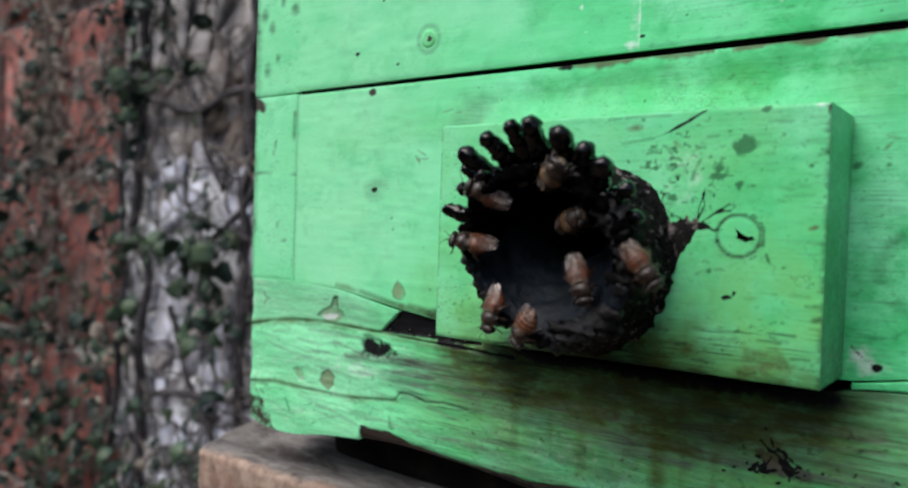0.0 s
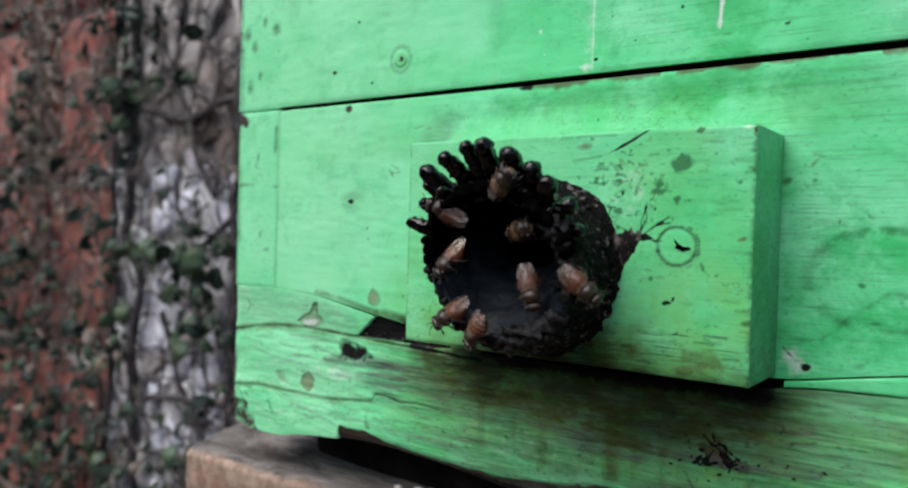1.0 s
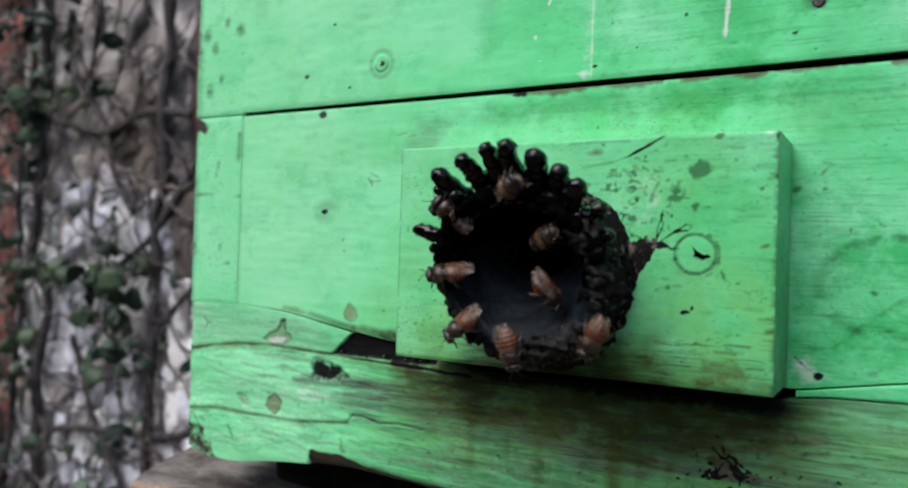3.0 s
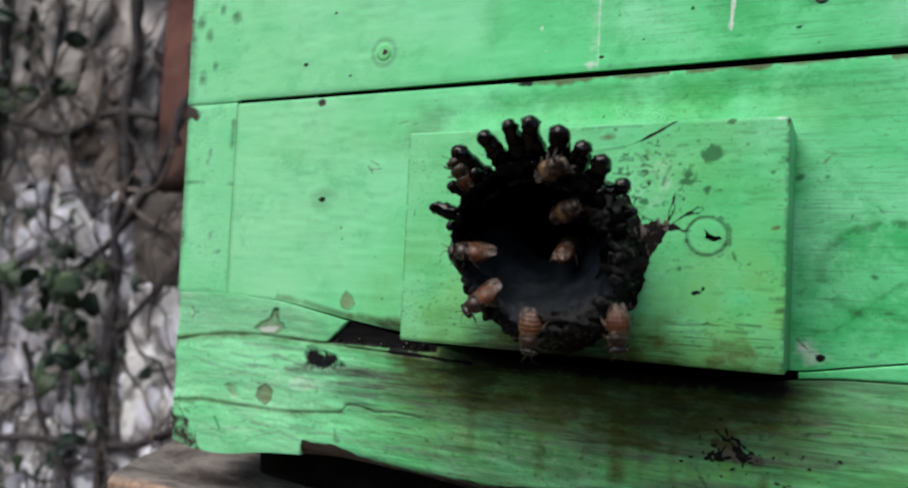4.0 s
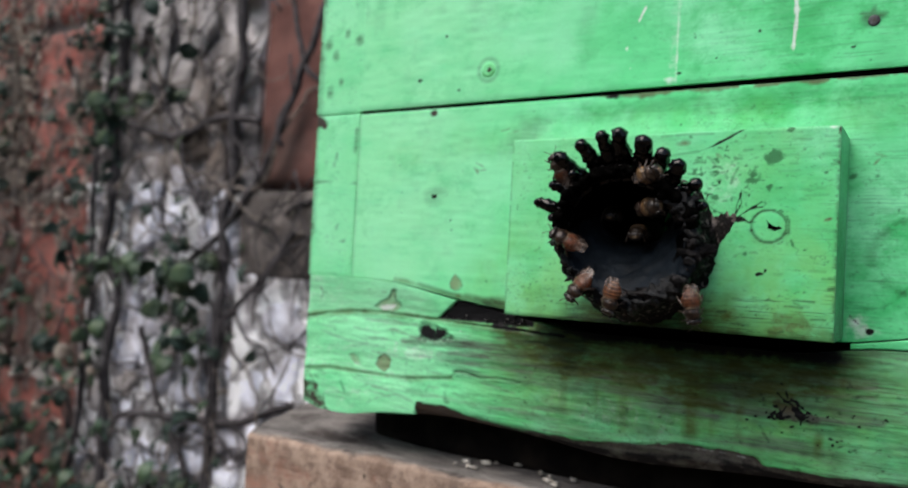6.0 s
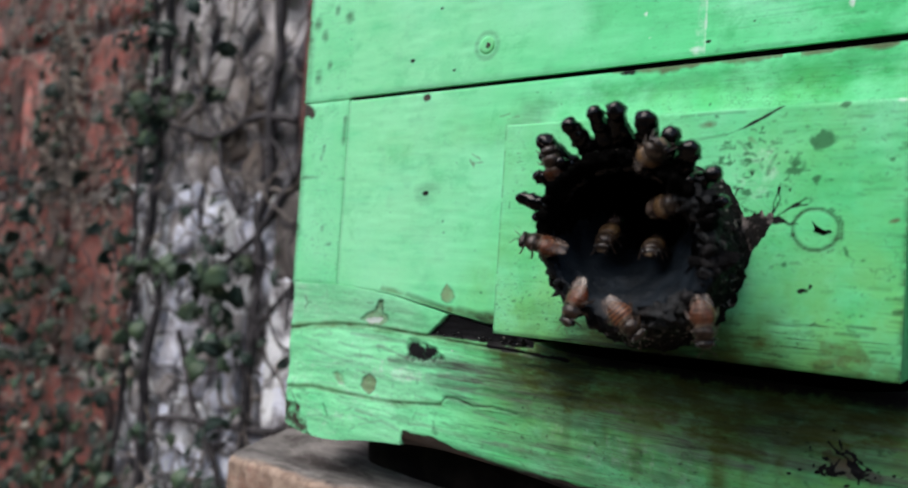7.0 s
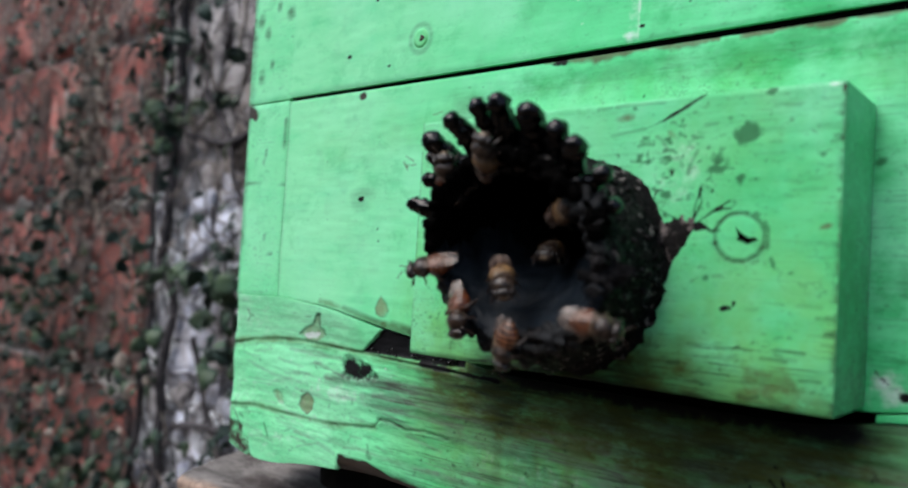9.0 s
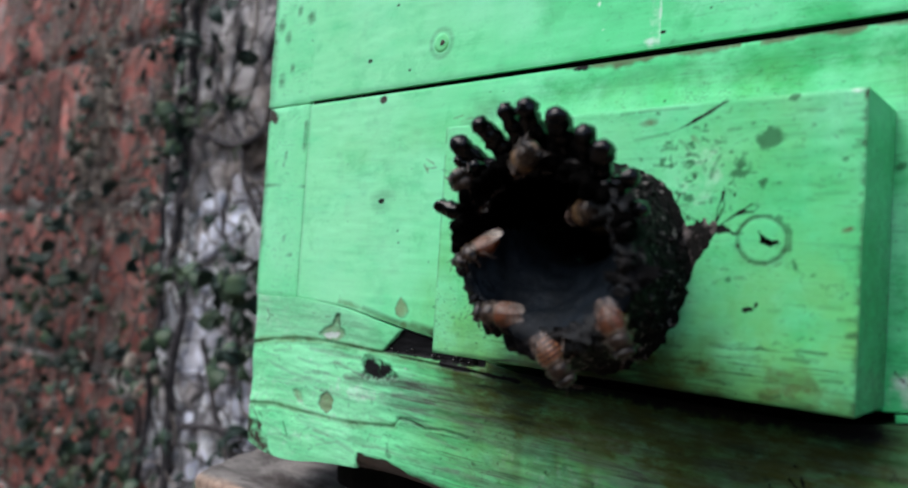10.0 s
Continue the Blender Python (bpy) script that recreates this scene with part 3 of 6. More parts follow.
def base_wear(x, z):
    rng = np.random.default_rng(11)
    over = z - base_bottom(x)
    right = np.clip((x - 40) / 40, 0, 1)
    # under: the block's shadow, painted in black over grime; halo: the olive stain round it
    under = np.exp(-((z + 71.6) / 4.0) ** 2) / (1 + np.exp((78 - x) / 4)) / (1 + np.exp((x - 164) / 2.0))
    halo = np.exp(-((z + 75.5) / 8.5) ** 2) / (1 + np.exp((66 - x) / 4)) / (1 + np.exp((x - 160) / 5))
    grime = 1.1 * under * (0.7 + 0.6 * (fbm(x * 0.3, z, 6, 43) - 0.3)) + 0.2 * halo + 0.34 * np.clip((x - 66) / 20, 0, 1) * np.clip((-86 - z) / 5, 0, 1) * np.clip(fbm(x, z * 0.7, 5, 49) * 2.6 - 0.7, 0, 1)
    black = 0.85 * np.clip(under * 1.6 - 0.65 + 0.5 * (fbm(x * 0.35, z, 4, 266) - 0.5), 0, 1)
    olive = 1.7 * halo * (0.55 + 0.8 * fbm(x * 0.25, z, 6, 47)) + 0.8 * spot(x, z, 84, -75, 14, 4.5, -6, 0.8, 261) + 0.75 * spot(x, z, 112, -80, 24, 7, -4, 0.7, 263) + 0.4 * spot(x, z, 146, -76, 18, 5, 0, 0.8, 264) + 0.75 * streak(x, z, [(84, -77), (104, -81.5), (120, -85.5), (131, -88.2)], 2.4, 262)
    # cracks with dirt in them, and soft olive streaks that paint their shade
    grime = grime + 0.85 * line(x, z, CRACK_HIGH, 0.5) * np.clip(1.9 * fbm(x, z, 6, 27) - 0.25, 0.12, 1) + 0.75 * line(x, z, CRACK_LOW, 0.46) * np.clip(1.9 * fbm(x, z, 5, 28) - 0.3, 0.1, 1) + 0.8 * line(x, z, CRACK_LOW_ON, 0.3)
    olive = olive + 0.75 * streak(x, z, CRACK_HIGH, 1.5, 29) + 0.55 * streak(x, z, CRACK_LOW, 1.2, 30) + 0.9 * streak(x, z, [(62, -73.2), (74, -74), (90, -75.5)], 1.8, 35)
    # bare grey wood where the paint has weathered away along the grain
    grey = sum(w * streak(x, z, p, r, 60 + k) for k, (p, r, w) in enumerate((
        ([(25, -80.6), (36, -79.3), (46, -79.2), (65, -79.4), (84, -80.6)], 1.5, 0.95), ([(44, -82.6), (62, -82.4), (90, -82.5), (112, -83.5)], 1.4, 0.9),
        ([(30, -84.6), (50, -85.6), (74, -86.0)], 0.9, 0.55), ([(128, -84), (141, -81.3), (156, -78.4), (167, -77.9)], 1.3, 0.95), ([(116, -86), (129, -88.4), (141, -88.3), (156, -88.2), (169, -86.6)], 1.3, 0.9),
        ([(135, -84.5), (150, -82.2), (168, -81.0)], 0.8, 0.6), ([(90, -86), (112, -88.5), (130, -91)], 1.2, 0.5), ([(8, -74.2), (20, -74.6), (30, -74.6)], 0.8, 0.5), ([(28, -97), (44, -97.6), (60, -98.5)], 0.8, 0.35),
        ([(-12, -80), (0, -82.5), (14, -83.2)], 0.6, 0.35), ([(4, -95.5), (20, -98.2), (30, -100.5)], 0.7, 0.4))))
    grey = grey + 0.30 * patch(x, z, [(-19, -60.2), (0, -59.6), (17, -61), (24, -62.5), (36, -66), (40, -70.5), (25, -71.3), (2, -71.4), (-19, -74.3)], 2.5, 0.5, 20) + right * (0.3 + 0.6 * np.clip(fbm(x * 0.1, z, 2.6, 48) * 2.6 - 0.9, 0, 1)) * np.clip((200 - x) / 40, 0.8, 1)
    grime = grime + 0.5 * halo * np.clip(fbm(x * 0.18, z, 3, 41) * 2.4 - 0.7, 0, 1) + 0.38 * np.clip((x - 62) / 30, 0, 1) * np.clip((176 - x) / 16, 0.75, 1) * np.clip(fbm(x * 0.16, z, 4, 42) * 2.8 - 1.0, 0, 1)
    fibre = 0.5 * np.clip((x + 10) / 60, 0.2, 1) * np.clip(fbm(x * 0.4, z, 9, 269) * 3.2 - 0.9, 0.12, 1) + 0.3 * np.clip(grey - 0.2, 0, 1)
    for k in range(70):
        cx, cz, d = rng.uniform(-16, 62), rng.uniform(-103, -73), rng.uniform(3, 14)
        tilt = rng.normal(-0.03, 0.12)
        grey = grey + rng.uniform(0.2, 0.5) * streak(x, z, [(cx, cz), (cx + d, cz + d * tilt)], rng.uniform(0.25, 0.55), 720 + k)
    grime = grime + 0.5 * streak(x, z, [(28, -80), (46, -79.4), (66, -79.6), (88, -81)], 2.0, 761) + 0.42 * streak(x, z, [(40, -84), (62, -84.5), (88, -84)], 1.8, 762) + 0.45 * streak(x, z, [(46, -88.6), (58, -89.6), (74, -89.2)], 1.2, 763)
    grime = grime + 0.6 * streak(x, z, [(60, -74.6), (74, -75.4), (90, -76.5)], 2.2, 764) + 0.3 * np.clip((x - 10) / 40, 0, 1) * np.clip((70 - x) / 20, 0, 1) * np.clip(fbm(x * 0.3, z, 3.5, 765) * 3 - 1.25, 0, 1)
    # knot with black splits and rust-brown wood
    bare = 0.72 * patch(x, z, [(143.6, -84.8), (148, -83.2), (151.5, -85.6), (156.6, -87.4), (155.2, -90.2), (151.4, -89.6), (147.5, -89.0), (145, -87)], 1.6, 1.6, 7) * (0.4 + fbm(x, z, 2, 8))
    rust = 0.95 * patch(x, z, [(146, -85.6), (149.5, -85), (152.5, -87.4), (151, -89.5), (147.5, -88.6)], 1.2, 1.2, 9)
    for k in range(26):
        a, d = rng.uniform(0, 6.3), rng.uniform(1.5, 6.0)
        cx, cz = 149.3 + d * math.cos(a), -86.8 + 0.55 * d * math.sin(a)
        black = black + 0.8 * line(x, z, [(cx, cz), (cx + rng.normal(0, 1.2), cz + rng.normal(0, 1.4))], rng.uniform(0.28, 0.42))
    for k in range(46):
        black = black + 0.75 * spot(x, z, rng.normal(151, 8), rng.normal(-87.5, 3.6), rng.uniform(0.2, 0.7), rng.uniform(0.15, 0.4), rng.uniform(-60, 20), 0.7, 190 + k)
    # drips run down from the entrance
    for k, (cx, z0, z1, w, g) in enumerate(((123.4, -82, -99, 2.3, 0.75), (136.2, -89, -97, 1.4, 0.5), (104.2, -88, -100, 1.5, 0.45), (85, -84, -96, 1.7, 0.35), (155.6, -92.5, -98, 1.2, 0.8), (95.5, -85, -93, 1.2, 0.35), (129, -90, -97, 0.8, 0.3))):
        col = np.clip(1.3 - np.abs(x - cx - 0.5 * (fbm(x * 0, z, 4, 70 + k) - 0.5)) / w, 0, 1) * np.clip((z0 - z) / 2 + 1, 0, 1) * np.clip((z - z1) / 2 + 0.5, 0, 1)
        olive = olive + g * col * (0.5 + 0.9 * fbm(x, z, 3, 80 + k))
        rust = rust + 0.25 * g * col * (fbm(x, z, 2.5, 90 + k) > 0.5)
    # chips and peels with dark rims
    chip = 0.95 * patch(x, z, CHIPS[0], 0.5, 0.25, 5) + 0.55 * patch(x, z, CHIPS[1], 0.5, 0.3, 5) + 0.6 * patch(x, z, PEEL, 0.5, 0.25, 6)
    grime = grime + 0.65 * outline(x, z, CHIPS[0], 0.3, 36) + 0.4 * outline(x, z, CHIPS[1], 0.28, 37) + 0.75 * outline(x, z, PEEL, 0.4, 38) + 0.5 * streak(x, z, [(19.6, -63), (20.4, -68)], 0.5, 39)
    pale = 0.85 * patch(x, z, [(13.5, -69.6), (17, -68.5), (20.5, -68.6), (19, -70.2), (15.5, -70.5)], 0.6, 0.3, 10) + 0.3 * spot(x, z, 30, -83, 16, 2.4, 0, 0.9, 11) + 0.25 * np.clip((60 - x) / 50, 0, 1) * np.clip(fbm(x * 0.25, z, 4, 50) * 2.6 - 0.9, 0, 1)
    # worn pale patch, and a painted wet highlight along the foot's arris
    pale = pale + 0.25 * patch(x, z, [(80, -88), (120, -90), (118, -99), (84, -100)], 6, 4, 14) * (fbm(x, z * 0.5, 4, 15) > 0.5) + 0.55 * line(x, z, [(122, -100.6), (132, -100.5), (138, -100.8)], 0.3) * np.clip(fbm(x, z, 2.5, 51) * 3 - 1.0, 0, 1)
    pale = pale + sum(0.7 * spot(x, z, px, pz, 0.35, 0.3, 0, 0.4, 100 + k) for k, (px, pz) in enumerate(((47.5, -75.2), (9, -77.5), (50, -77), (36, -79), (22, -81.3))))
    black = black + 0.78 * patch(x, z, HOLE, 2.8, 1.6, 4) + 0.95 * sliver_mask(x, z) + 0.85 * streak(x, z, [(60, -72.6), (72, -72.9), (84, -73.6)], 0.9, 25)
    rust = rust + 0.55 * spot(x, z, 54, -68.9, 2.2, 0.9, -10, 0.8, 24) + 0.35 * spot(x, z, 37.5, -76, 3.4, 1.6, -12, 0.9, 23) + 0.5 * spot(x, z, 68, -75.5, 4.5, 1.6, 0, 1.0, 22)
    grime = grime + 0.75 * patch(x, z, [(41.8, -95.4), (43, -95.8), (43.4, -97.6), (44.9, -98.6), (44, -99.3), (42.3, -98.3), (42.8, -97)], 0.4, 0.5, 40)
    # bare wood along the foot and at the corner
    bare = bare + np.clip((foot_bare(x) - over) / 0.8 + 2.2 * (fbm(x * 0.5, z, 2.4, 34) - 0.5), 0, 1) * (foot_bare(x) > 0.4)
    bare = bare + (0.36 + 0.45 * fbm(x, z, 2.2, 17)) * patch(x, z, [(-21, -98.5), (-13, -99.3), (-11, -102), (-8.2, -105.5), (-6.5, -109), (-21, -109)], 1.6, 2.0, 13)
    grime = grime + 0.8 * np.clip(1 - (x - LEFT) / 2.4, 0, 1) * (fbm(x, z, 5, 44) > 0.5) + 0.6 * patch(x, z, [(-20, -94), (-11, -93.8), (-9, -99), (-20, -98)], 2, 3, 12) * (fbm(x, z, 1.3, 16) > 0.5)
    black = black + 0.4 * np.clip((foot_bare(x) - over) / 0.8, 0, 1) * (x > 60) + 0.5 * np.clip((foot_bare(x) * 0.55 - over) / 0.8, 0, 1) * (foot_bare(x) > 0.4) * np.clip(fbm(x * 0.25, z, 2.2, 18) * 3 - 1.15, 0, 1)
    rust = rust + 0.6 * np.clip((foot_bare(x) - over) / 0.8, 0, 1) * (foot_bare(x) > 0.4) * np.clip(fbm(x * 0.3, z, 3.0, 19) * 3 - 1.5, 0, 1)
    for k in range(22):
        cx, cz = rng.uniform(-15, 60), rng.uniform(-102, -62)
        grime = grime + 0.4 * line(x, z, [(cx, cz), (cx + rng.normal(0, 1.0), cz + rng.normal(0, 0.7))], rng.uniform(0.26, 0.4))
    for k in range(90):
        grime = grime + 0.8 * spot(x, z, rng.uniform(62, 205), rng.uniform(-103, -78), rng.uniform(0.15, 0.7), rng.uniform(0.15, 0.4), rng.uniform(-80, 80), 0.6, 220 + k)
    for p in ([(-14, -64.5), (-12.6, -66.5), (-13.6, -68)], [(-12, -66), (-10.8, -66.2)], [(-2, -97.5), (0.5, -101)], [(141.4, -91.8), (142.4, -93.2), (143.8, -95.6)], [(-17, -96), (-14, -100)]):
        grime = grime + 0.85 * line(x, z, p, 0.3)
    mould = 0.4 + 0.8 * np.exp(-((x - 104) / 40) ** 2) * np.clip((-80 - z) / 6, 0, 1) + 0.45 * np.exp(-((x - 168) / 16) ** 2)
    film = 1.0 * right * np.clip((178 - x) / 20, 0.75, 1) * np.exp(-((z + 84) / 18) ** 2)
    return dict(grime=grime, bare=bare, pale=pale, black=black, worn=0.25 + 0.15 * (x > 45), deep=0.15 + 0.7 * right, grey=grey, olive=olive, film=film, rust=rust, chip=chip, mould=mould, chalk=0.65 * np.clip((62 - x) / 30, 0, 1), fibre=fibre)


def front_wear(x, z):
    smear = spot(x, z, 96, -5.5, 20, 2.6, 2, 0.9, 51) + spot(x, z, 132, -4.5, 22, 2.8, 3, 0.9, 52) + 0.6 * spot(x, z, 170, -7, 12, 4, 0, 0.9, 53)
    water = spot(x, z, 184, -46, 13, 12, 0, 0.5, 54)
    tide = np.clip(1.3 - np.abs(np.hypot((x - 180) / 14, (z + 46) / 10) - 1) * 9, 0, 1) * (fbm(x, z, 6, 55) > 0.42)
    grime = 0.28 * smear + 0.32 * tide + 0.5 * line(x, z, [(30, -60.5), (45, -63.5), (64, -66.5)], 0.7) + 0.55 * spot(x, z, 59, -64.5, 5, 1.2, -6, 0.8, 56)
    grime = grime + 0.35 * spot(x, z, 34, -30, 3.5, 2.5, 0, 0.8, 57) + 0.05 * spot(x, z, 40, -24, 18, 12, 0, 0.9, 58) + 0.3 * np.clip(1.2 - x / 1.2, 0, 1)
    grime = grime + 0.4 * spot(x, z, 66, -12, 8, 3, 25, 0.9, 66) + 0.7 * spot(x, z, 176, -63.4, 0.9, 0.5, 0, 0.3, 67)
    bare = 0.9 * spot(x, z, 32.3, -2.0, 1.6, 1.1, 0, 0.4, 59) + 0.5 * spot(x, z, 60, -64.6, 3.5, 0.9, -6, 0.6, 60)
    rust = np.clip(1.4 - (-0.6 - z) / (0.4 + 1.6 * np.clip(fbm(x, z * 0, 7, 61) - 0.45, 0, 1) * 3), 0, 1) * (x > 92) * (fbm(x, z * 0, 11, 62) > 0.30)
    pink = sum(line(x, z, p, 0.42) for p in ([(50.2, -19.6), (53, -21.0)], [(51, -22.2), (54, -22.0)], [(49.6, -21.2), (51, -23.2)],
                                            [(59, -9.5), (62, -9.0)], [(61.5, -10.4), (65, -9.8)], [(165.5, -20.2), (168.5, -21.2)], [(166, -23), (167, -21.8)])) * 0.5
    black = spot(x, z, 34, -30.6, 1.2, 0.7, 0, 0.5, 63) + 0.9 * spot(x, z, 96.5, -0.9, 2.4, 0.9, 0, 0.3, 64)
    deep = 0.9 * tide + np.clip((x - 60) / 150, 0, 0.45) + 0.6 * smear + 0.5 * water + 0.3 * np.clip(fbm(x, z, 28, 65) * 5 - 2.2, 0, 1) * np.clip((x - 60) / 60, 0, 1)
    pale = 0.12 * spot(x, z, 72, -11, 5, 3.5, 30, 0.8, 68) + 0.42 * spot(x, z, 164.6, -63.9, 3.8, 2.2, -25, 0.7, 69)
    grime = grime + 0.03 * np.clip(fbm(x, z, 22, 145) * 2.6 - 1.0, 0, 1) + 0.12 * np.clip(fbm(x, z, 5, 146) * 4 - 2.3, 0, 1)
    deep = deep + 0.3 * np.clip(fbm(x, z, 9, 154) * 4 - 2.2, 0, 1)
    rng = np.random.default_rng(8)
    mark = sum(0.8 * spot(x, z, rng.uniform(5, 205), rng.uniform(-62, -3), rng.uniform(0.2, 0.7), rng.uniform(0.2, 0.6), rng.uniform(-80, 80), 0.8, 400 + k) for k in range(26)) + 0.36 * tide * (fbm(x, z, 3, 255) > 0.5)
    tide_line = [(160.5, -57.6), (164.6, -59.2), (169.1, -58.7), (173.5, -54.6), (177.8, -50.9), (181, -48.5), (186, -49), (192, -45)]
    mark = mark + 0.42 * streak(x, z, tide_line, 0.8, 256, 0.6) + sum(0.9 * spot(x, z, cx, cz, r, r * 0.6, w, 0.6, 256 + k) for k, (cx, cz, r, w) in enumerate(((161.2, -26.1, 1.3, 30), (176, -47.2, 0.8, -20), (179.1, -54.5, 0.9, 0))))
    deep = deep + 0.6 * patch(x, z, [(160, -40), (172, -36), (182, -34), (181, -48), (175, -53), (169, -58), (162, -57)], 5, 3, 257)
    pale = pale + 0.3 * patch(x, z, [(160.4, -62.4), (162.8, -61.7), (165.0, -63.6), (166.2, -65.6), (164.0, -66.9), (160.6, -68)], 1.8, 1.2, 69)
    black = black + 0.6 * line(x, z, [(161.6, -61.2), (163.4, -62.9), (165.4, -64.4)], 0.28) + 0.9 * spot(x, z, 166.0, -64.9, 0.9, 0.7, 20, 0.9, 70)
    leaf = [(44.2, -56.6), (46.3, -58.2), (47.3, -60.0), (46.4, -61.6), (44.8, -62.1), (43.0, -61.2), (42.4, -59.7), (43.2, -58.2)]
    grime = grime + 0.5 * outline(x, z, leaf, 0.35, 88) + 0.65 * line(x, z, [(8, -59.8), (17, -60.7), (30, -62.3), (45, -64.8), (63, -67.2)], 0.5) * np.clip((x - 8) / 20, 0, 1) + 0.6 * spot(x, z, 59.8, -64.6, 2.4, 1.1, -10, 0.7, 89) + 0.5 * streak(x, z, [(49, -63), (56, -64.2), (63, -65.5)], 0.8, 87)
    olive = 0.5 * spot(x, z, 66, -66, 10, 3, -8, 0.8, 151) + 0.55 * streak(x, z, [(20, -59.6), (25, -60), (34, -62), (46, -64)], 0.9, 86) + 0.6 * streak(x, z, [(46, -63.5), (62, -65.4), (74, -66.5)], 1.3, 85)
    return dict(chip=0.7 * patch(x, z, leaf, 0.5, 0.2, 84), mould=0.12 + 0.4 * np.clip((x - 60) / 80, 0, 1), olive=olive, mark=mark, fibre=0.04 + 0.2 * np.clip((x - 110) / 60, 0, 1), chalk=0.75 * np.clip((85 - x) / 60, 0, 1), grime=grime, bare=bare, rust=0.8 * rust + pink, film=0.45 * spot(x, z, 66, -56, 12, 12, 0, 0.9, 251) + 0.3 * spot(x, z, 110, -12, 60, 6, 2, 0.9, 252), black=black, deep=deep, worn=0.05 + 0.2 * np.clip((x - 100) / 60, 0, 1), pale=pale)


def upper_wear(x, z):
    ring = np.clip(1.35 - np.abs(np.hypot(x - 53, z - 11) / 3.6 - 1) * 4.5, 0, 1)
    grime = 0.42 * ring + 0.9 * spot(x, z, 164.6, 14.2, 2.6, 1.7, -8, 1.0, 71) + 0.9 * line(x, z, [(161.8, 15.6), (164, 14.8), (167.2, 15.0)], 0.5) + 0.7 * line(x, z, [(164.2, 14), (164.6, 17)], 0.4) + 0.25 * np.clip(1.2 - (z - 1) / 1.5, 0, 1)
    black = sum(spot(x, z, cx, cz, r, r * 0.7, 0, 0.4, 72 + k) for k, (cx, cz, r) in enumerate(
        ((53, 11, 1.0), (137.4, 14, 0.6), (26, 9.6, 0.8), (115.9, 4.3, 0.7), (160.2, 7.1, 0.6), (42, 5, 0.6), (126, 7.5, 0.4), (164.2, 3.2, 0.45), (36, 24, 0.7), (120, 14, 0.4))))
    pale = (0.45 + 0.9 * fbm(x, z, 5, 86)) * line(x, z, [(146.3, 32), (146.0, 24), (146.5, 17), (145.9, 8)], 0.3 + 0.5 * vnoise(z, x * 0, 1.6, 8)) + 0.2 * line(x, z, [(114.2, 32), (113.8, 12), (113.4, 2)], 1.7) + 0.5 * line(x, z, [(115.5, 32), (115.1, 13), (114.9, 1.7)], 0.4) * (0.3 + fbm(x, z, 3, 81)) + 0.45 * spot(x, z, 113, 2.6, 1.6, 0.9, 0, 0.8, 80) + 0.9 * line(x, z, [(105.2, 24.6), (103.4, 20.9)], 0.38)
    pale = pale + 0.9 * spot(x, z, 100, 13, 0.4, 0.6, 0, 0.2, 82) + 0.9 * spot(x, z, 101.5, 7, 0.3, 0.3, 0, 0.2, 83)
    deep = np.clip((x - 60) / 150, 0, 0.6) + 0.35 * (fbm(x, z, 25, 84) > 0.5) + 0.3 * spot(x, z, 164, 13, 6, 4, 0, 0.8, 85)
    grime = grime + 0.2 * np.clip(fbm(x, z, 8, 147) * 4 - 2.35, 0, 1)
    return dict(mould=0.1 + 0.35 * np.clip((x - 70) / 80, 0, 1), grime=grime, black=black, pale=pale, deep=deep, fibre=0.03 + 0.2 * np.clip((x - 90) / 70, 0, 1), chalk=0.65 * np.clip((100 - x) / 70, 0, 1), worn=0.06 + 0.25 * np.clip((x - 90) / 70, 0, 1))


def post_wear(x, z):
    edge = np.clip(1.5 - (x - LEFT) / (1.2 + 5 * np.clip(fbm(x * 0, z, 9, 91) - 0.45, 0, 1)), 0, 1)
    grime = 0.5 * edge + sum(0.8 * line(x, z, p, w) for p, w in (([(-20, -25), (0, -25.6)], 0.22), ([(-20, -46.3), (-4, -46.8)], 0.18), ([(-1.0, -6), (-1.2, -14)], 0.8), ([(-10, -15), (-10.6, -19)], 0.45)))
    grime = grime + sum(0.8 * spot(x, z, cx, cz, r, r * 1.3, 0, 0.7, 92 + k) for k, (cx, cz, r) in enumerate(((-8, -42, 0.6), (-10, 12, 0.9), (-13, 22, 1.2), (-8, 30, 0.9), (-15, 8, 1.6), (-17, 27, 1.5), (-15, -18, 0.5), (-2, 27, 1.3))))
    bare = 0.85 * spot(x, z, -18, -2.5, 3.2, 1.6, -30, 0.7, 98) + 0.45 * edge * (fbm(x, z, 3, 99) > 0.55)
    return dict(mould=0.45, grime=grime, bare=bare, worn=0.25, chalk=0.55, deep=0.3 * (fbm(x, z, 12, 97) > 0.5))


board("upper_front_board", hive, 0.15, 209, level(70), curve_z([(0, 0.55), (60, 0.75), (180, 1.25), (240, 1.5)]), 0.0, 18, upper_wear, label="green board with white drips and a screw", edge=0.12, step=0.55)
board("upper_side_board", hive, LEFT - 0.4, 0.13, level(70), level(0.25), 0.03, DEPTH, post_wear, step=0.9, edge=0.25)
board("lower_front_board", hive, 0.1, 209, curve_z([(0, -0.6), (100, -0.55), (240, -0.55)]), front_bottom, 0.2, 18, front_wear, label="green board, blotched, with chips along its top edge", edge=0.08, hole=[(114.5, -37.5, 8.6)], step=0.45)
board("lower_side_board", hive, LEFT, -0.12, level(-0.2), front_bottom, 0.0, DEPTH, post_wear, step=0.9, edge=0.35)
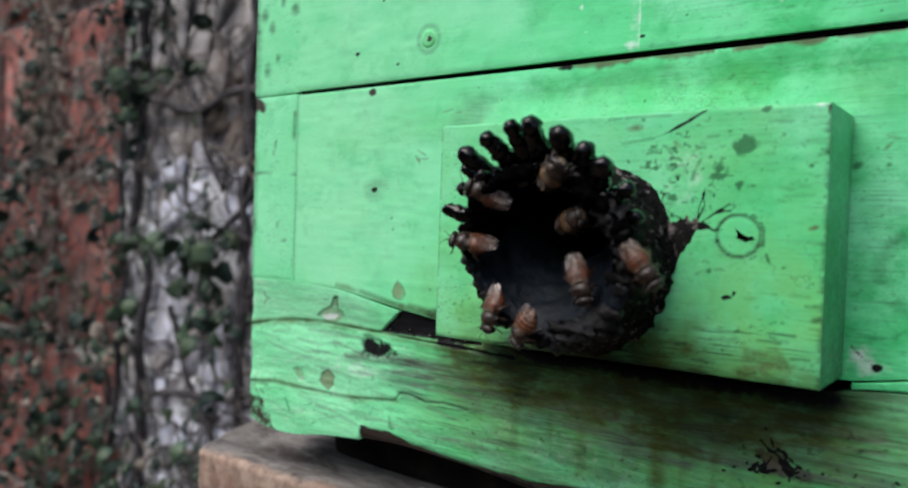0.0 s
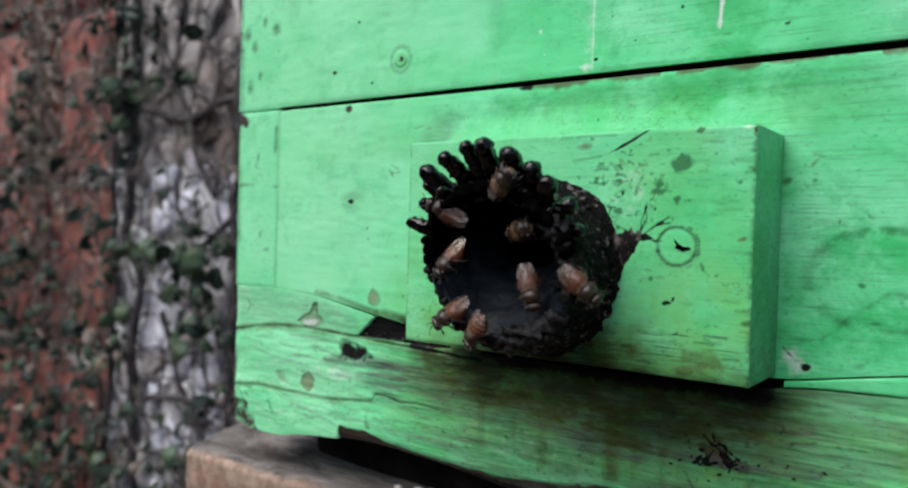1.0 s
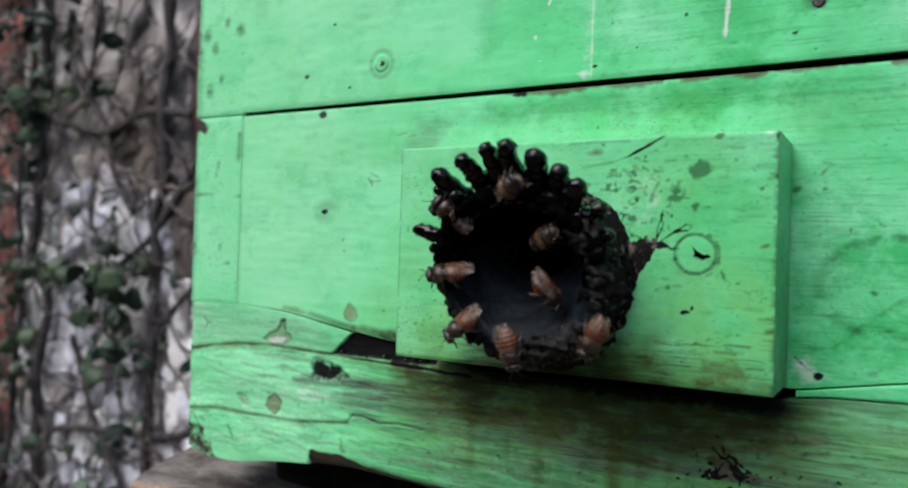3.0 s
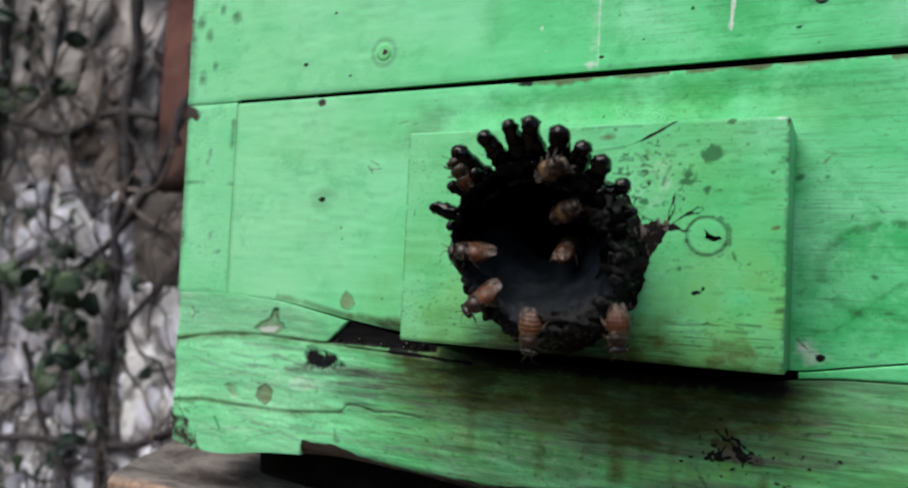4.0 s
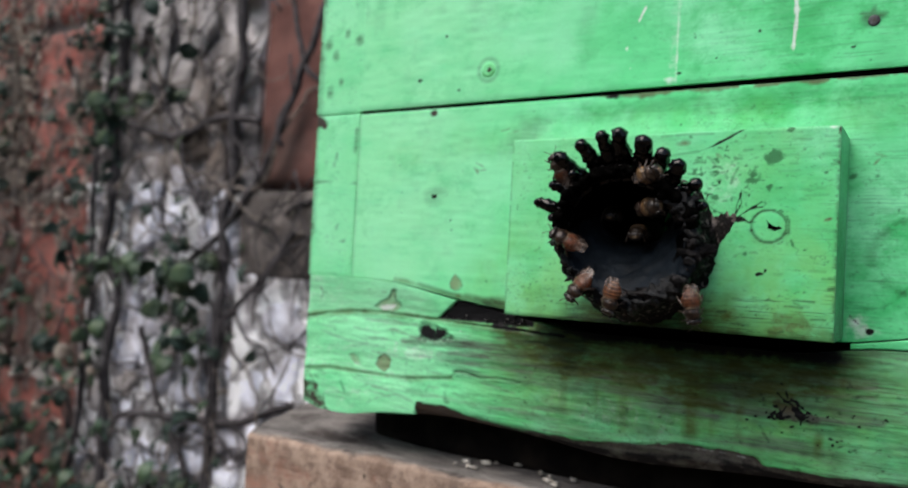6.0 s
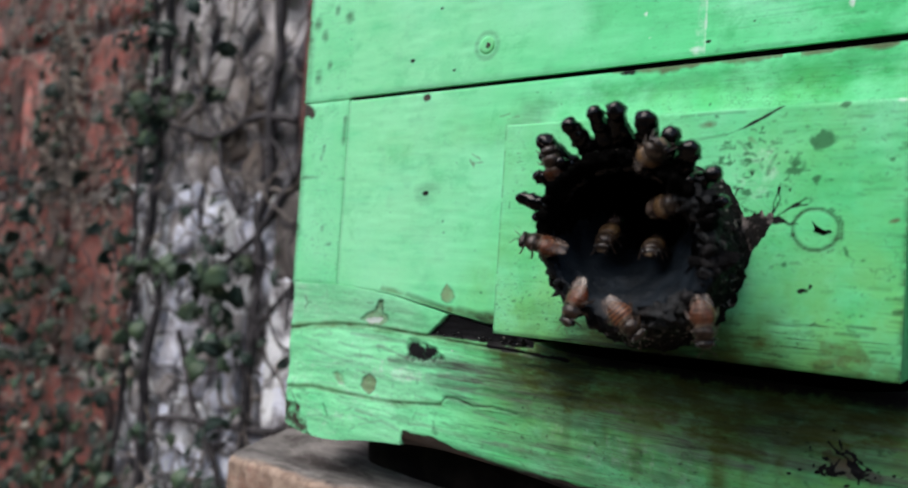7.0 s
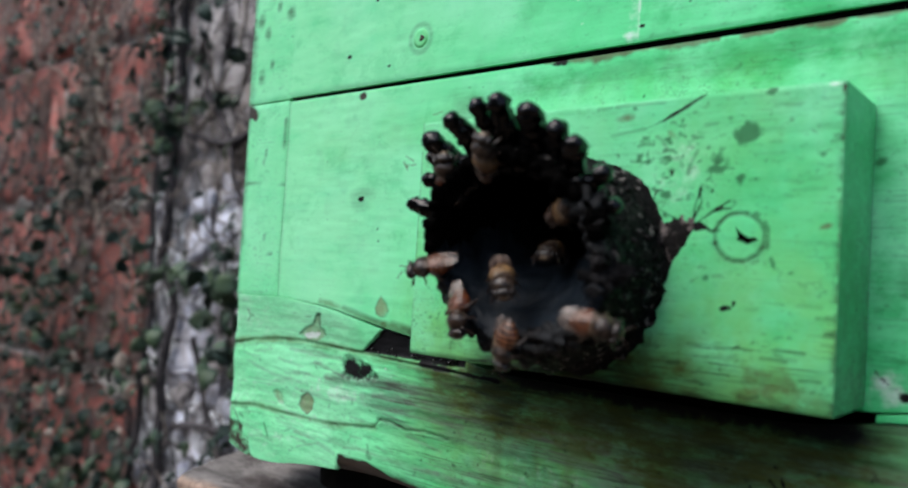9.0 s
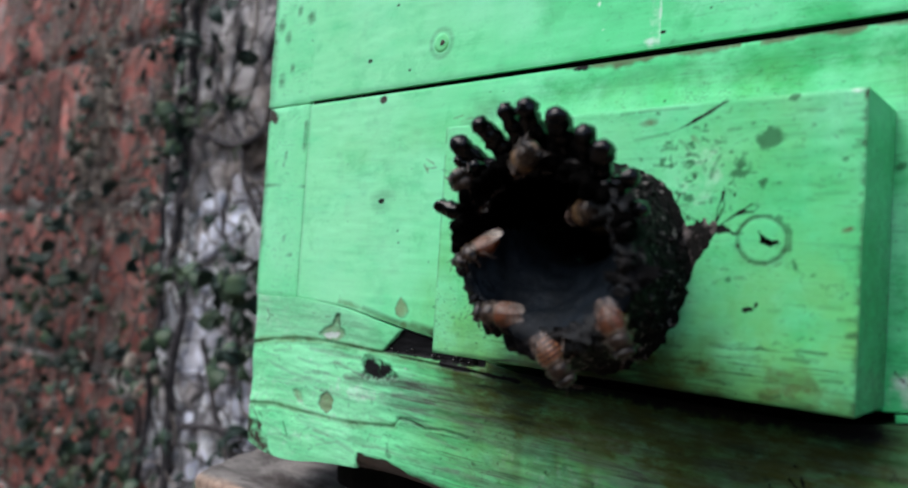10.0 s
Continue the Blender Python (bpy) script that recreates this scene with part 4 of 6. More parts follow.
board("base_board", hive, LEFT + 1.0, RIGHT, lambda x: base_top(x), base_bottom, 0.22, 20, base_wear, base_relief, step=0.42, label="lowest board with raised wavy grain, cracks, damp stains and painted shade under the block", edge=0.06)
board("filler_strip", hive, 162, 209, lambda x: front_bottom(x) - 0.45, lambda x: np.minimum(base_top(x) + 0.35, front_bottom(x) - 0.6), 0.1, 12, front_wear, edge=0.3, label="thin green wedge filling the joint")
# black strip added behind the seam: it stands in for the gap's shade
part("seam_dirt", box(bmesh.new(), (0.4, 1.1, -1.2), (208.5, 6, 2.0), 0.3), ROOF, hive, "black strip added behind the seam to keep its gap dark")
for nm, lo, hi in (("upper_side_board", (209.2, 0, 1.4), (RIGHT, DEPTH, 70)), ("lower_side_board", (209.2, 0, -67.2), (RIGHT, DEPTH, -0.8)),
                   ("back_board", (LEFT + 0.5, DEPTH + 0.1, -104), (RIGHT, DEPTH + 18, 70)), ("lid", (LEFT - 6, -6, 70.2), (RIGHT + 6, DEPTH + 24, 88)),
                   ("floor_board", (LEFT + 3, 20.2, -103.5), (RIGHT - 1, DEPTH, -86))):
    part(nm, box(bmesh.new(), lo, hi, 1.2), DARK if nm == "floor_board" else PAINT, hive)


def screw(parent, c, r, face_mat, label="", slot=0.55, turns=(20, 110), dish=0.22):
    """A sunk cross-head screw: dished head with a cross slot, facing the front."""
    bm = bmesh.new()
    cx, cy, cz = c
    prof = [(r, 0.2), (r * 0.97, -dish * 0.8), (r * 0.6, -dish), (0.02, -dish * 0.9)]
    rings = [[bm.verts.new((cx + q * math.cos(a), cy + d, cz + q * math.sin(a))) for a in np.linspace(0, 2 * math.pi, 25)[:-1]] for q, d in prof]
    for u, v in zip(rings, rings[1:]):
        for k in range(24):
            bm.faces.new((u[k], v[k], v[(k + 1) % 24], u[(k + 1) % 24]))
    bm.faces.new(rings[-1])
    head = part("screw", bm, face_mat, parent, label)
    for key in ("film", "deep"):
        head.data.attributes.new(key, "FLOAT", "POINT").data.foreach_set("value", [0.5] * len(head.data.vertices))
    if not turns:
        # paint chipped off the middle of the head
        bm = blob(bmesh.new(), (cx + 0.12 * r, cy - dish, cz + 0.02 * r), (r * slot, 0.16, r * slot * 0.62), 14, 8, 0.9, 1.4)
        part("paint_chip", bm, DARK, head)
        return head
    bm = bmesh.new()
    for turn in turns:
        sub = bmesh.new()
        box(sub, (-r * slot, 0.02, -r * 0.1), (r * slot, 0.3, r * 0.1), 0.05)
        sub.transform(Matrix.Translation((cx, cy - dish - 0.03, cz)) @ Matrix.Rotation(radians(turn), 4, "Y"))
        me = bpy.data.meshes.new("slot")
        sub.to_mesh(me)
        bm.from_mesh(me)
        bpy.data.meshes.remove(me)
        sub.free()
    part("cross_slot", bm, DARK, head)
    return head


screw(hive, (53, 0.03, 11), 2.6, PAINT, "screw head sunk and painted over green", 0.36, (), 0.07)
screw(hive, (164.6, 0.0, 13.4), 1.45, STEEL, "dull grey steel screw head in torn paint")

# small beads added along the resin-filled split to give it glints
for k in range(22):
    x = random.uniform(42, 73)
    z = -71.6 + abs(random.gauss(0, 0.9)) + 0.02 * (x - 42)
    r = random.uniform(0.25, 0.6)
    part("resin_bead", blob(bmesh.new(), (x, 0.35, z), (r * 1.5, r, r * 0.8), 8, 6, 0.5, 1.5), RESIN if k % 3 else LUMPY, hive)

# entrance block
BX0, BX1, BZ0, BZ1, BY = 74.0, 160.2, -67.1, -16.5, -19.4


def block_wear(x, z):
    rng = np.random.default_rng(5)
    low = np.exp(-((z - BZ0) / 5.0) ** 2)
    ring_r = np.hypot((x - 145.1) / 4.0, (z + 40.5) / 3.95) + 0.10 * (fbm(x, z, 2.5, 143) - 0.5)
    ring = np.clip(1.5 - np.abs(ring_r - 1) * 15, 0, 1) * np.clip(0.3 + 1.3 * fbm(x, z, 4, 144), 0, 1)
    ring = ring + 0.7 * np.clip(1.4 - np.abs(ring_r - 1.17) * 15, 0, 1) * (x > 146.5) * (fbm(x, z, 3, 145) > 0.42)
    grime = 1.5 * ring + 0.25 * np.clip(1.6 - np.abs(ring_r - 1.05) * 5, 0, 1) * (z < -41)
    # a long split and hairlines near the tube
    split = [(121, -22.4), (127.6, -21.6), (131.2, -20.3), (134.7, -18.5), (139.4, -15.9)]
    black = 0.6 * line(x, z, split[1:], 0.3) * np.clip(0.2 + 1.3 * fbm(x, z, 5, 111), 0, 1) + 0.3 * line(x, z, [(132.2, -19.6), (135.6, -18.2)], 0.45)
    grime = grime + 0.55 * line(x, z, split[:2], 0.3) + 0.5 * line(x, z, [(118, -17.4), (124, -17.0), (131, -17.2)], 0.3) * (fbm(x, z, 3, 112) > 0.45)
    for p in ([(129.9, -23.1), (131.0, -23.8), (131.8, -25.3), (131.4, -25.9)], [(126.5, -24.6), (127.9, -24.2), (129.2, -24.5)], [(131.0, -27.5), (134.2, -27.0), (134.9, -28.6)], [(137.4, -26), (136.2, -28.4), (136.0, -29.8)], [(138.6, -21.8), (140.6, -21.6)]):
        grime = grime + 0.65 * line(x, z, p, 0.3)
    mark = sum(0.95 * spot(x, z, cx, cz, a * 0.85, b * 0.85, w, 1.5, 110 + k) for k, (cx, cz, a, b, w) in enumerate((
        (144.9, -23.7, 2.3, 1.4, 0), (140.8, -27.7, 1.3, 0.9, -20), (137.4, -23.8, 1.4, 0.8, 0), (132.4, -33.3, 1.4, 0.7, -20), (129.8, -32.3, 0.5, 0.5, 0), (139.3, -25.5, 0.6, 0.5, 0), (144.8, -30.6, 0.7, 0.6, 0), (140.4, -29.4, 1.5, 0.6, 0),
        (149.4, -17.0, 0.8, 0.5, 40), (128.4, -27.4, 0.9, 0.35, 0), (147.5, -31, 0.4, 0.3, 0), (153.3, -45.9, 0.9, 0.4, 10), (150.5, -44.5, 0.3, 1.0, 20), (140, -47.4, 0.8, 1.0, 30), (157.3, -27.6, 0.5, 0.4, 0))))
    black = black + sum(0.9 * spot(x, z, cx, cz, a, b, w, 0.5, 130 + k) for k, (cx, cz, a, b, w) in enumerate(((142.9, -52.2, 0.6, 0.4, 0), (143.8, -52.0, 0.7, 0.4, -20), (144.7, -51.3, 0.35, 0.6, -10), (138.2, -38.9, 1.3, 0.6, 10), (133, -29.6, 0.3, 0.6, 20), (140.3, -33.0, 0.3, 0.3, 0))))
    # rootlets of resin fanning out from the smear
    for p in ([(137.2, -38.9), (137.3, -35.8), (138.0, -33.6), (138.5, -31.6)], [(137.6, -37), (138.6, -34.6), (138.2, -32.6)], [(137.2, -38.7), (140.2, -36.5), (143.3, -34.5)], [(141.2, -36), (143.6, -35.7)], [(135.4, -38.1), (131.8, -36.4), (129.8, -34.6), (130.4, -32.4), (131.6, -32.6)], [(138.5, -38.4), (140.5, -39.6), (142, -39.4)]):
        black = black + 0.62 * line(x, z, p, 0.3)
    for k in range(64):
        cx, cz, a = rng.normal(134.5, 6), rng.normal(-27.5, 5.5), rng.uniform(0, 6.3)
        bend = rng.uniform(-1.0, 1.0)
        pts = [(cx, cz)]
        for _ in range(rng.integers(1, 4)):
            pts.append((pts[-1][0] + rng.uniform(0.3, 0.9) * math.cos(a), pts[-1][1] + rng.uniform(0.2, 0.6) * math.sin(a)))
            a += bend
        mark = mark + rng.uniform(0.4, 0.85) * line(x, z, pts, rng.uniform(0.24, 0.36))
    # the block's own hairline cracks along the grain
    for k in range(38):
        cx, cz = rng.uniform(118, 159), -67 + 44 * rng.beta(1.0, 2.6)
        d = rng.uniform(0.8, 5.0)
        tilt = rng.normal(-0.02, 0.06)
        pts = [(cx, cz), (cx + d * 0.5, cz + d * 0.5 * tilt + rng.normal(0, 0.18)), (cx + d, cz + d * tilt + rng.normal(0, 0.18))]
        grime = grime + rng.uniform(0.2, 0.6) * (1.6 if cz < -52 else 0.9) * line(x, z, pts, rng.uniform(0.26, 0.36))
    for k in range(16):
        cx, cz = rng.uniform(146, 159.5), rng.uniform(-34, -17.5)
        grime = grime + 0.3 * line(x, z, [(cx, cz), (min(160, cx + rng.uniform(1, 5)), cz + rng.normal(0, 0.2))], 0.27)
    for k in range(70):
        grime = grime + 0.8 * spot(x, z, rng.uniform(76, 159), rng.uniform(-66.5, -18), rng.uniform(0.12, 0.4), rng.uniform(0.12, 0.3), 0, 0.5, 700 + k)
    grime = grime + 0.42 * np.exp(-((z - BZ0) / 7.5) ** 2) * np.clip(fbm(x * 0.5, z, 4, 121) * 2.6 - 0.6, 0, 1) * np.clip((x - 100) / 20, 0.25, 1) + 0.75 * np.clip(1.2 - (BX1 - x) / 0.8, 0, 1) * (fbm(x, z, 2.2, 122) > 0.46) + 0.55 * np.clip(1.3 - (x - BX0) / 0.45, 0, 1) * (fbm(x, z, 4, 124) > 0.36) + 0.7 * np.clip(1.3 - (z - BZ0) / 0.8, 0, 1)
    # two darker patches low on the block, below the tube
    grime = grime + 0.6 * spot(x, z, 101, -65, 16, 4.5, -4, 0.7, 117) + 0.45 * spot(x, z, 118, -64, 16, 5, 0, 0.7, 118)
    brown = patch(x, z, [(147.0, -61.2), (153.8, -60.8), (155.2, -63.5), (155.4, -66.8), (145.8, -67.1), (145.2, -65.8), (146.9, -64.5)], 0.9, 1.0, 125)
    rust = 0.42 * brown * (0.65 + 0.6 * (fbm(x * 0.3, z, 2.0, 126) > 0.45)) + 0.6 * spot(x, z, 124.2, -19.4, 1.9, 0.9, 8, 0.7, 128) + 0.5 * spot(x, z, 132.7, -22.8, 0.9, 0.6, -40, 0.5, 129) + 0.85 * spot(x, z, 158.2, -38.6, 1.1, 0.45, 18, 0.4, 127)
    olive = 0.45 * brown + 0.35 * low * fbm(x * 0.3, z, 6, 140) * np.clip((x - 84) / 20, 0.3, 1) + 1.0 * spot(x, z, 115, -66, 21, 3.6, 0, 0.7, 152) + 0.5 * spot(x, z, 117, -63, 15, 5, 0, 0.8, 153) + 0.35 * spot(x, z, 137.5, -58, 2.2, 6, -28, 0.9, 150) + 0.3 * spot(x, z, 126, -63, 10, 4, 0, 0.9, 149)
    olive = olive + 0.4 * spot(x, z, 158, -66, 2.5, 1.6, 0, 0.8, 148) 
    film = 0.22 + 0.45 * np.clip((-38 - z) / 22, 0, 1) + 0.15 * np.clip((x - 130) / 30, 0, 1)
    bare = 0.55 * np.clip(1.3 - (BX1 - x) / 0.6, 0, 1) * (fbm(x, z, 2, 127) > 0.54)
    # bright corner and thin top edge are highlights painted in pale
    pale = 0.7 * spot(x, z, 158.6, -16.9, 0.9, 0.35, 0, 0.3, 131) + 0.1 * np.clip(1.3 - (BZ1 - z) / 0.4, 0, 1) * (fbm(x, z, 5, 119) > 0.45) + 0.22 * spot(x, z, 134.5, -29.5, 4.5, 7, -30, 0.9, 130)
    side = x > BX1 - 0.2
    mould = 0.4 + 0.7 * np.clip((-45 - z) / 15, 0, 1) + 0.3 * low + 0.45 * np.clip((x - 150) / 10, 0, 1) * (~side) + 0.75 * side
    return dict(grime=grime, bare=bare, rust=rust, pale=pale, black=black, mould=mould, worn=0.14 + 1.0 * np.clip((x - 105) / 30, 0, 1) * np.exp(-((z - BZ0) / 11) ** 2) + 0.25 * np.clip(1 - (BX1 - x) / 5, 0, 1), deep=0.2 + 0.25 * np.clip((x - 125) / 30, 0, 1) + 0.3 * np.clip(fbm(x, z, 12, 155) * 3 - 1.2, 0, 1), olive=olive, film=film, mark=mark,
                grey=0.16 * side, chalk=0.3 * (~side) * np.clip((120 - x) / 30, 0, 1) + 0.45 * spot(x, z, 134.5, -29.5, 7, 8, -30, 0.9, 130), fibre=0.06 + 0.5 * low * np.clip((x - 105) / 30, 0, 1))


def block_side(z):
    """The sawn ends: greyer than the front, darker towards the foot."""
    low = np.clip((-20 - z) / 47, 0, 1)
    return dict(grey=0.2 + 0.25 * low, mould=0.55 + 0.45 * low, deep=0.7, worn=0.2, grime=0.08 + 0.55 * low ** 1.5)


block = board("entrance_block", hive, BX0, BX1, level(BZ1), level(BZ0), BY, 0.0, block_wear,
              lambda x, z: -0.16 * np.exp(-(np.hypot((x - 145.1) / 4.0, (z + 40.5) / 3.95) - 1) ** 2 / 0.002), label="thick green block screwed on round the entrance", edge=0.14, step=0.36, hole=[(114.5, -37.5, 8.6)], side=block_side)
# the screw lies under the paint: a chip shows its dark cross
SCREW_CHIP = [(143.8, -37.9), (144.7, -39.0), (145.9, -39.9), (147.3, -40.6), (148.4, -40.3), (149.3, -41.1), (147.6, -41.5), (147.0, -42.0), (145.6, -41.3), (144.3, -41.0), (144.7, -40.1)]


def screw_chip():
    bm = bmesh.new()
    face = bm.faces.new([bm.verts.new((x, BY + 0.1, z)) for x, z in ((145.7 + 0.68 * (px - 145.7), -40.5 + 0.68 * (pz + 40.5)) for px, pz in SCREW_CHIP)])
    r = bmesh.ops.extrude_face_region(bm, geom=[face])
    for v in [g for g in r["geom"] if isinstance(g, bmesh.types.BMVert)]:
        v.co.y = BY - 0.1
    part("screw", bm, ROOF, block, "dark cross of a screw where the paint has chipped", smooth=False)


screw_chip()

# entrance tube of resin: base on the block, flared rim, ramp and tunnel
RIM = dict(cx=115.5, cz=-44.5)


def tube_point(a, s):
    """The tube's skin: a is the angle round it, s runs from the block over the rim into the tunnel."""
    up = math.sin(a)
    #        s    radius                              y                     centre x, z
    keys = ((0.00, 21.0, BY + 0.6, 112.8, -46.0), (0.06, 19.0, BY - 1.2, 112.8, -46.0), (0.22, 18.6, -29, 113.5, -45.6), (0.40, 19.4, -39 - 1.5 * up, 115, -45),
            (0.50, 19.6, -43.0 - 2.5 * up, RIM["cx"], RIM["cz"]), (0.55, 18.4, -44.3 - 2.5 * up, RIM["cx"], RIM["cz"]), (0.60, 17.0, -43.0 - 1.5 * up, RIM["cx"], RIM["cz"] - 0.4),
            (0.74, 13.6, -36.5 + 0.5 * up, 115.4, -42.0), (0.86, 10.0, -29.5, 115.0, -38.6), (0.93, 8.4, BY - 0.5, 114.5, -37.5), (1.00, 8.2, 24.0, 114.5, -37.5))
    i = next(k for k in range(len(keys) - 1) if s <= keys[k + 1][0])
    k0, k1, k2, k3 = keys[max(i - 1, 0)], keys[i], keys[i + 1], keys[min(i + 2, len(keys) - 1)]
    f = (s - k1[0]) / (k2[0] - k1[0])
    out = []
    for p0, p1, p2, p3 in zip(k0[1:], k1[1:], k2[1:], k3[1:]):
        m1 = (p2 - p0) / (k2[0] - k0[0]) * (k2[0] - k1[0])
        m2 = (p3 - p1) / (k3[0] - k1[0]) * (k2[0] - k1[0])
        out.append((2 * f ** 3 - 3 * f * f + 1) * p1 + (f ** 3 - 2 * f * f + f) * m1 + (3 * f * f - 2 * f ** 3) * p2 + (f ** 3 - f * f) * m2)
    r, y, cx, cz = out
    ease = lambda u, v: min(1.0, max(0.0, (s - u) / (v - u)))
    top = min(1.0, max(0.0, math.sin(a)) + 0.65 * max(0.0, -math.cos(a)))
    r *= 1 - 0.21 * top * ease(0.06, 0.3) * (1 - ease(0.6, 0.8))
    low = max(0.0, -math.sin(a + 0.5))
    r *= 1 - 0.15 * low * ease(0.1, 0.3) * (1 - ease(0.6, 0.8))
    return Vector((cx + r * math.cos(a), y, cz + r * math.sin(a))), Vector((math.cos(a), 0, math.sin(a)))


def entrance_tube():
    na, ns = 132, 74
    obs = {}
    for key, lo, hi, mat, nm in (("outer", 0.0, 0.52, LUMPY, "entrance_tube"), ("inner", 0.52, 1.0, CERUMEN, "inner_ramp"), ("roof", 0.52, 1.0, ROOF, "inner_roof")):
        bm = bmesh.new()
        grid = []
        for i in range(ns + 1):
            s = lo + (hi - lo) * i / ns
            ring = []
            for k in range(na):
                a = 2 * math.pi * k / na
                p, w = tube_point(a, s)
                edge = math.exp(-((s - 0.53) / 0.07) ** 2)
                lump = 1.1 * noise.noise(p * 0.32) + 0.75 * noise.noise(p * 0.8) * (0.5 + edge)
                fine = 1.0 * abs(noise.noise(p * 1.1)) + 0.5 * abs(noise.noise(p * 2.3)) if s < 0.56 else 0.16 * noise.noise(p * 1.3)
                rag = edge * (0.9 * noise.noise(Vector((math.cos(a) * 6, math.sin(a) * 6, 3))) + 0.7 * noise.noise(Vector((math.cos(a) * 15, math.sin(a) * 15, 5))))
                calm = 1.0 if s < 0.6 else 0.35
                p = p + w * ((lump * calm + fine) * (1 if s < 0.55 else -1)) - Vector((0, 1, 0)) * rag * 1.3
                ring.append(bm.verts.new(p))
            grid.append(ring)
        for u, v in zip(grid, grid[1:]):
            for k in range(na):
                # the floor is grey; the roof's black resin also carries the hollow's shade
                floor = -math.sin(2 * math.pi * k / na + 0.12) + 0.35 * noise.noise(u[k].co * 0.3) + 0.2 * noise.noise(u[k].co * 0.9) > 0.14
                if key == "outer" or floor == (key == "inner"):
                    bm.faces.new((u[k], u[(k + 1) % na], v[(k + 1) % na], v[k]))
        bmesh.ops.delete(bm, geom=[v for v in bm.verts if not v.link_faces], context="VERTS")
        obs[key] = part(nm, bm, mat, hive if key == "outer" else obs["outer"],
                        {"outer": "black lumpy resin tube with a crown of fingers", "inner": "smooth dark grey ramp into the tunnel", "roof": "black resin roof of the tube, coloured for the hollow's shade"}[key])
    return obs["outer"]


tube_ob = entrance_tube()
TIPS = [((100.4, -47.0, -25.4), 1.55), ((108.1, -50.2, -23.2), 1.5), ((112.6, -49.4, -20.9), 1.45), ((117.4, -49.9, -20.9), 1.6), ((122.9, -49.4, -22.9), 1.75),
        ((127.4, -47.4, -25.3), 1.6), ((132.0, -48.5, -28.6), 1.5), ((135.1, -45.0, -32.6), 1.4), ((136.6, -43.0, -37.6), 1.3), ((99.6, -45.5, -28.6), 1.15),
        ((98.6, -44.5, -32.6), 1.2), ((93.4, -42.7, -36.9), 1.3), ((97.6, -42.5, -41.2), 1.0), ((104.4, -46.5, -30.2), 1.1), ((130.3, -45.5, -34.5), 1.2)]


def resin_finger(tip, r):
    """A finger of beads of resin from the rim out to its tip, nodding at the end."""
    tip = Vector(tip)
    out = Vector((tip.x - RIM["cx"], 0, tip.z - RIM["cz"])).normalized()
    root = Vector((RIM["cx"], -40.0, RIM["cz"])) + out * 14.2
    bend = (root + tip) / 2 + Vector((random.uniform(-0.5, 0.5), -1.2, 0.6)) + out * 0.5
    end = tip + Vector((random.uniform(-0.5, 0.5), -0.5, random.uniform(-0.5, 0.1)))
    pts = smooth_path([root, bend, end], 34)
    run = [0.0]
    for p, q in zip(pts, pts[1:]):
        run.append(run[-1] + (q - p).length)
    radii = []
    for p, d in zip(pts, run):
        f, left = d / run[-1], run[-1] - d
        w = r * (1.6 - 0.66 * f + 0.1 * math.exp(-((left - 1.3) / 1.1) ** 2)) * (1 + 0.26 * noise.noise(p * 0.5) + 0.16 * noise.noise(p * 1.2)) * 0.98
        radii.append(w * math.sqrt(max(0.02, 1 - max(0.0, 1 - left / w) ** 2)))
    part("resin_finger", tube(bmesh.new(), pts, radii, 18, 0.34, 1.0), RESIN, tube_ob)


for tip, r in TIPS:
    resin_finger(tip, r)

# webs of resin between the feet of neighbouring fingers
for k in range(26):
    a = radians(8 + 180 * k / 25)
    p, w = tube_point(a, 0.53)
    r = random.uniform(0.9, 1.6)
    part("resin_web", blob(bmesh.new(), p + Vector((0, random.uniform(-0.4, 1.6), 0)) + w * random.uniform(-0.8, 0.4), (r, r * 1.6, r), 14, 10, 0.7, 0.6), ROOF, tube_ob)

# crumbs of resin round the lower lip, and the smear that ties the tube to the block
for k in range(34):
    a = radians(190 + 170 * k / 33 + random.uniform(-3, 3))
    p, w = tube_point(a, random.uniform(0.42, 0.57))
    c = p + w * random.uniform(-0.3, 0.7)
    r = random.uniform(0.7, 1.7)
    part("resin_lump", blob(bmesh.new(), c, (r, r * random.uniform(0.7, 1.3), r * random.uniform(0.6, 1.1)), 12, 9, 0.7, 0.9), LIP if k % 3 else DULL, tube_ob)


for k in range(30):
    a = radians(random.choice((random.uniform(-75, 30), random.uniform(-75, 30), random.uniform(195, 285))))
    p, w = tube_point(a, random.uniform(0.46, 0.62))
    r = random.uniform(1.0, 2.3)
    part("resin_lump", blob(bmesh.new(), p + w * random.uniform(-0.8, 0.4) + Vector((0, random.uniform(-0.4, 1.2), 0)), (r * random.uniform(0.8, 1.5), r * random.uniform(0.4, 0.8), r * random.uniform(0.5, 1.0)), 16, 12, 1.3, 1.0),
         DULL if k % 4 else LIP, tube_ob)


# pale crumbs stuck to the outside of the tube
for k in range(110):
    p, w = tube_point(radians(random.uniform(-48, 62)), random.uniform(0.05, 0.4))
    r = random.uniform(0.22, 0.6)
    part("resin_crumb", blob(bmesh.new(), p + w * random.uniform(0.6, 1.3), (r, r * random.uniform(0.7, 1.5), r * random.uniform(0.7, 1.2)), 8, 6, 0.9, 1.4), LUMPY if k % 3 else LIP, tube_ob)


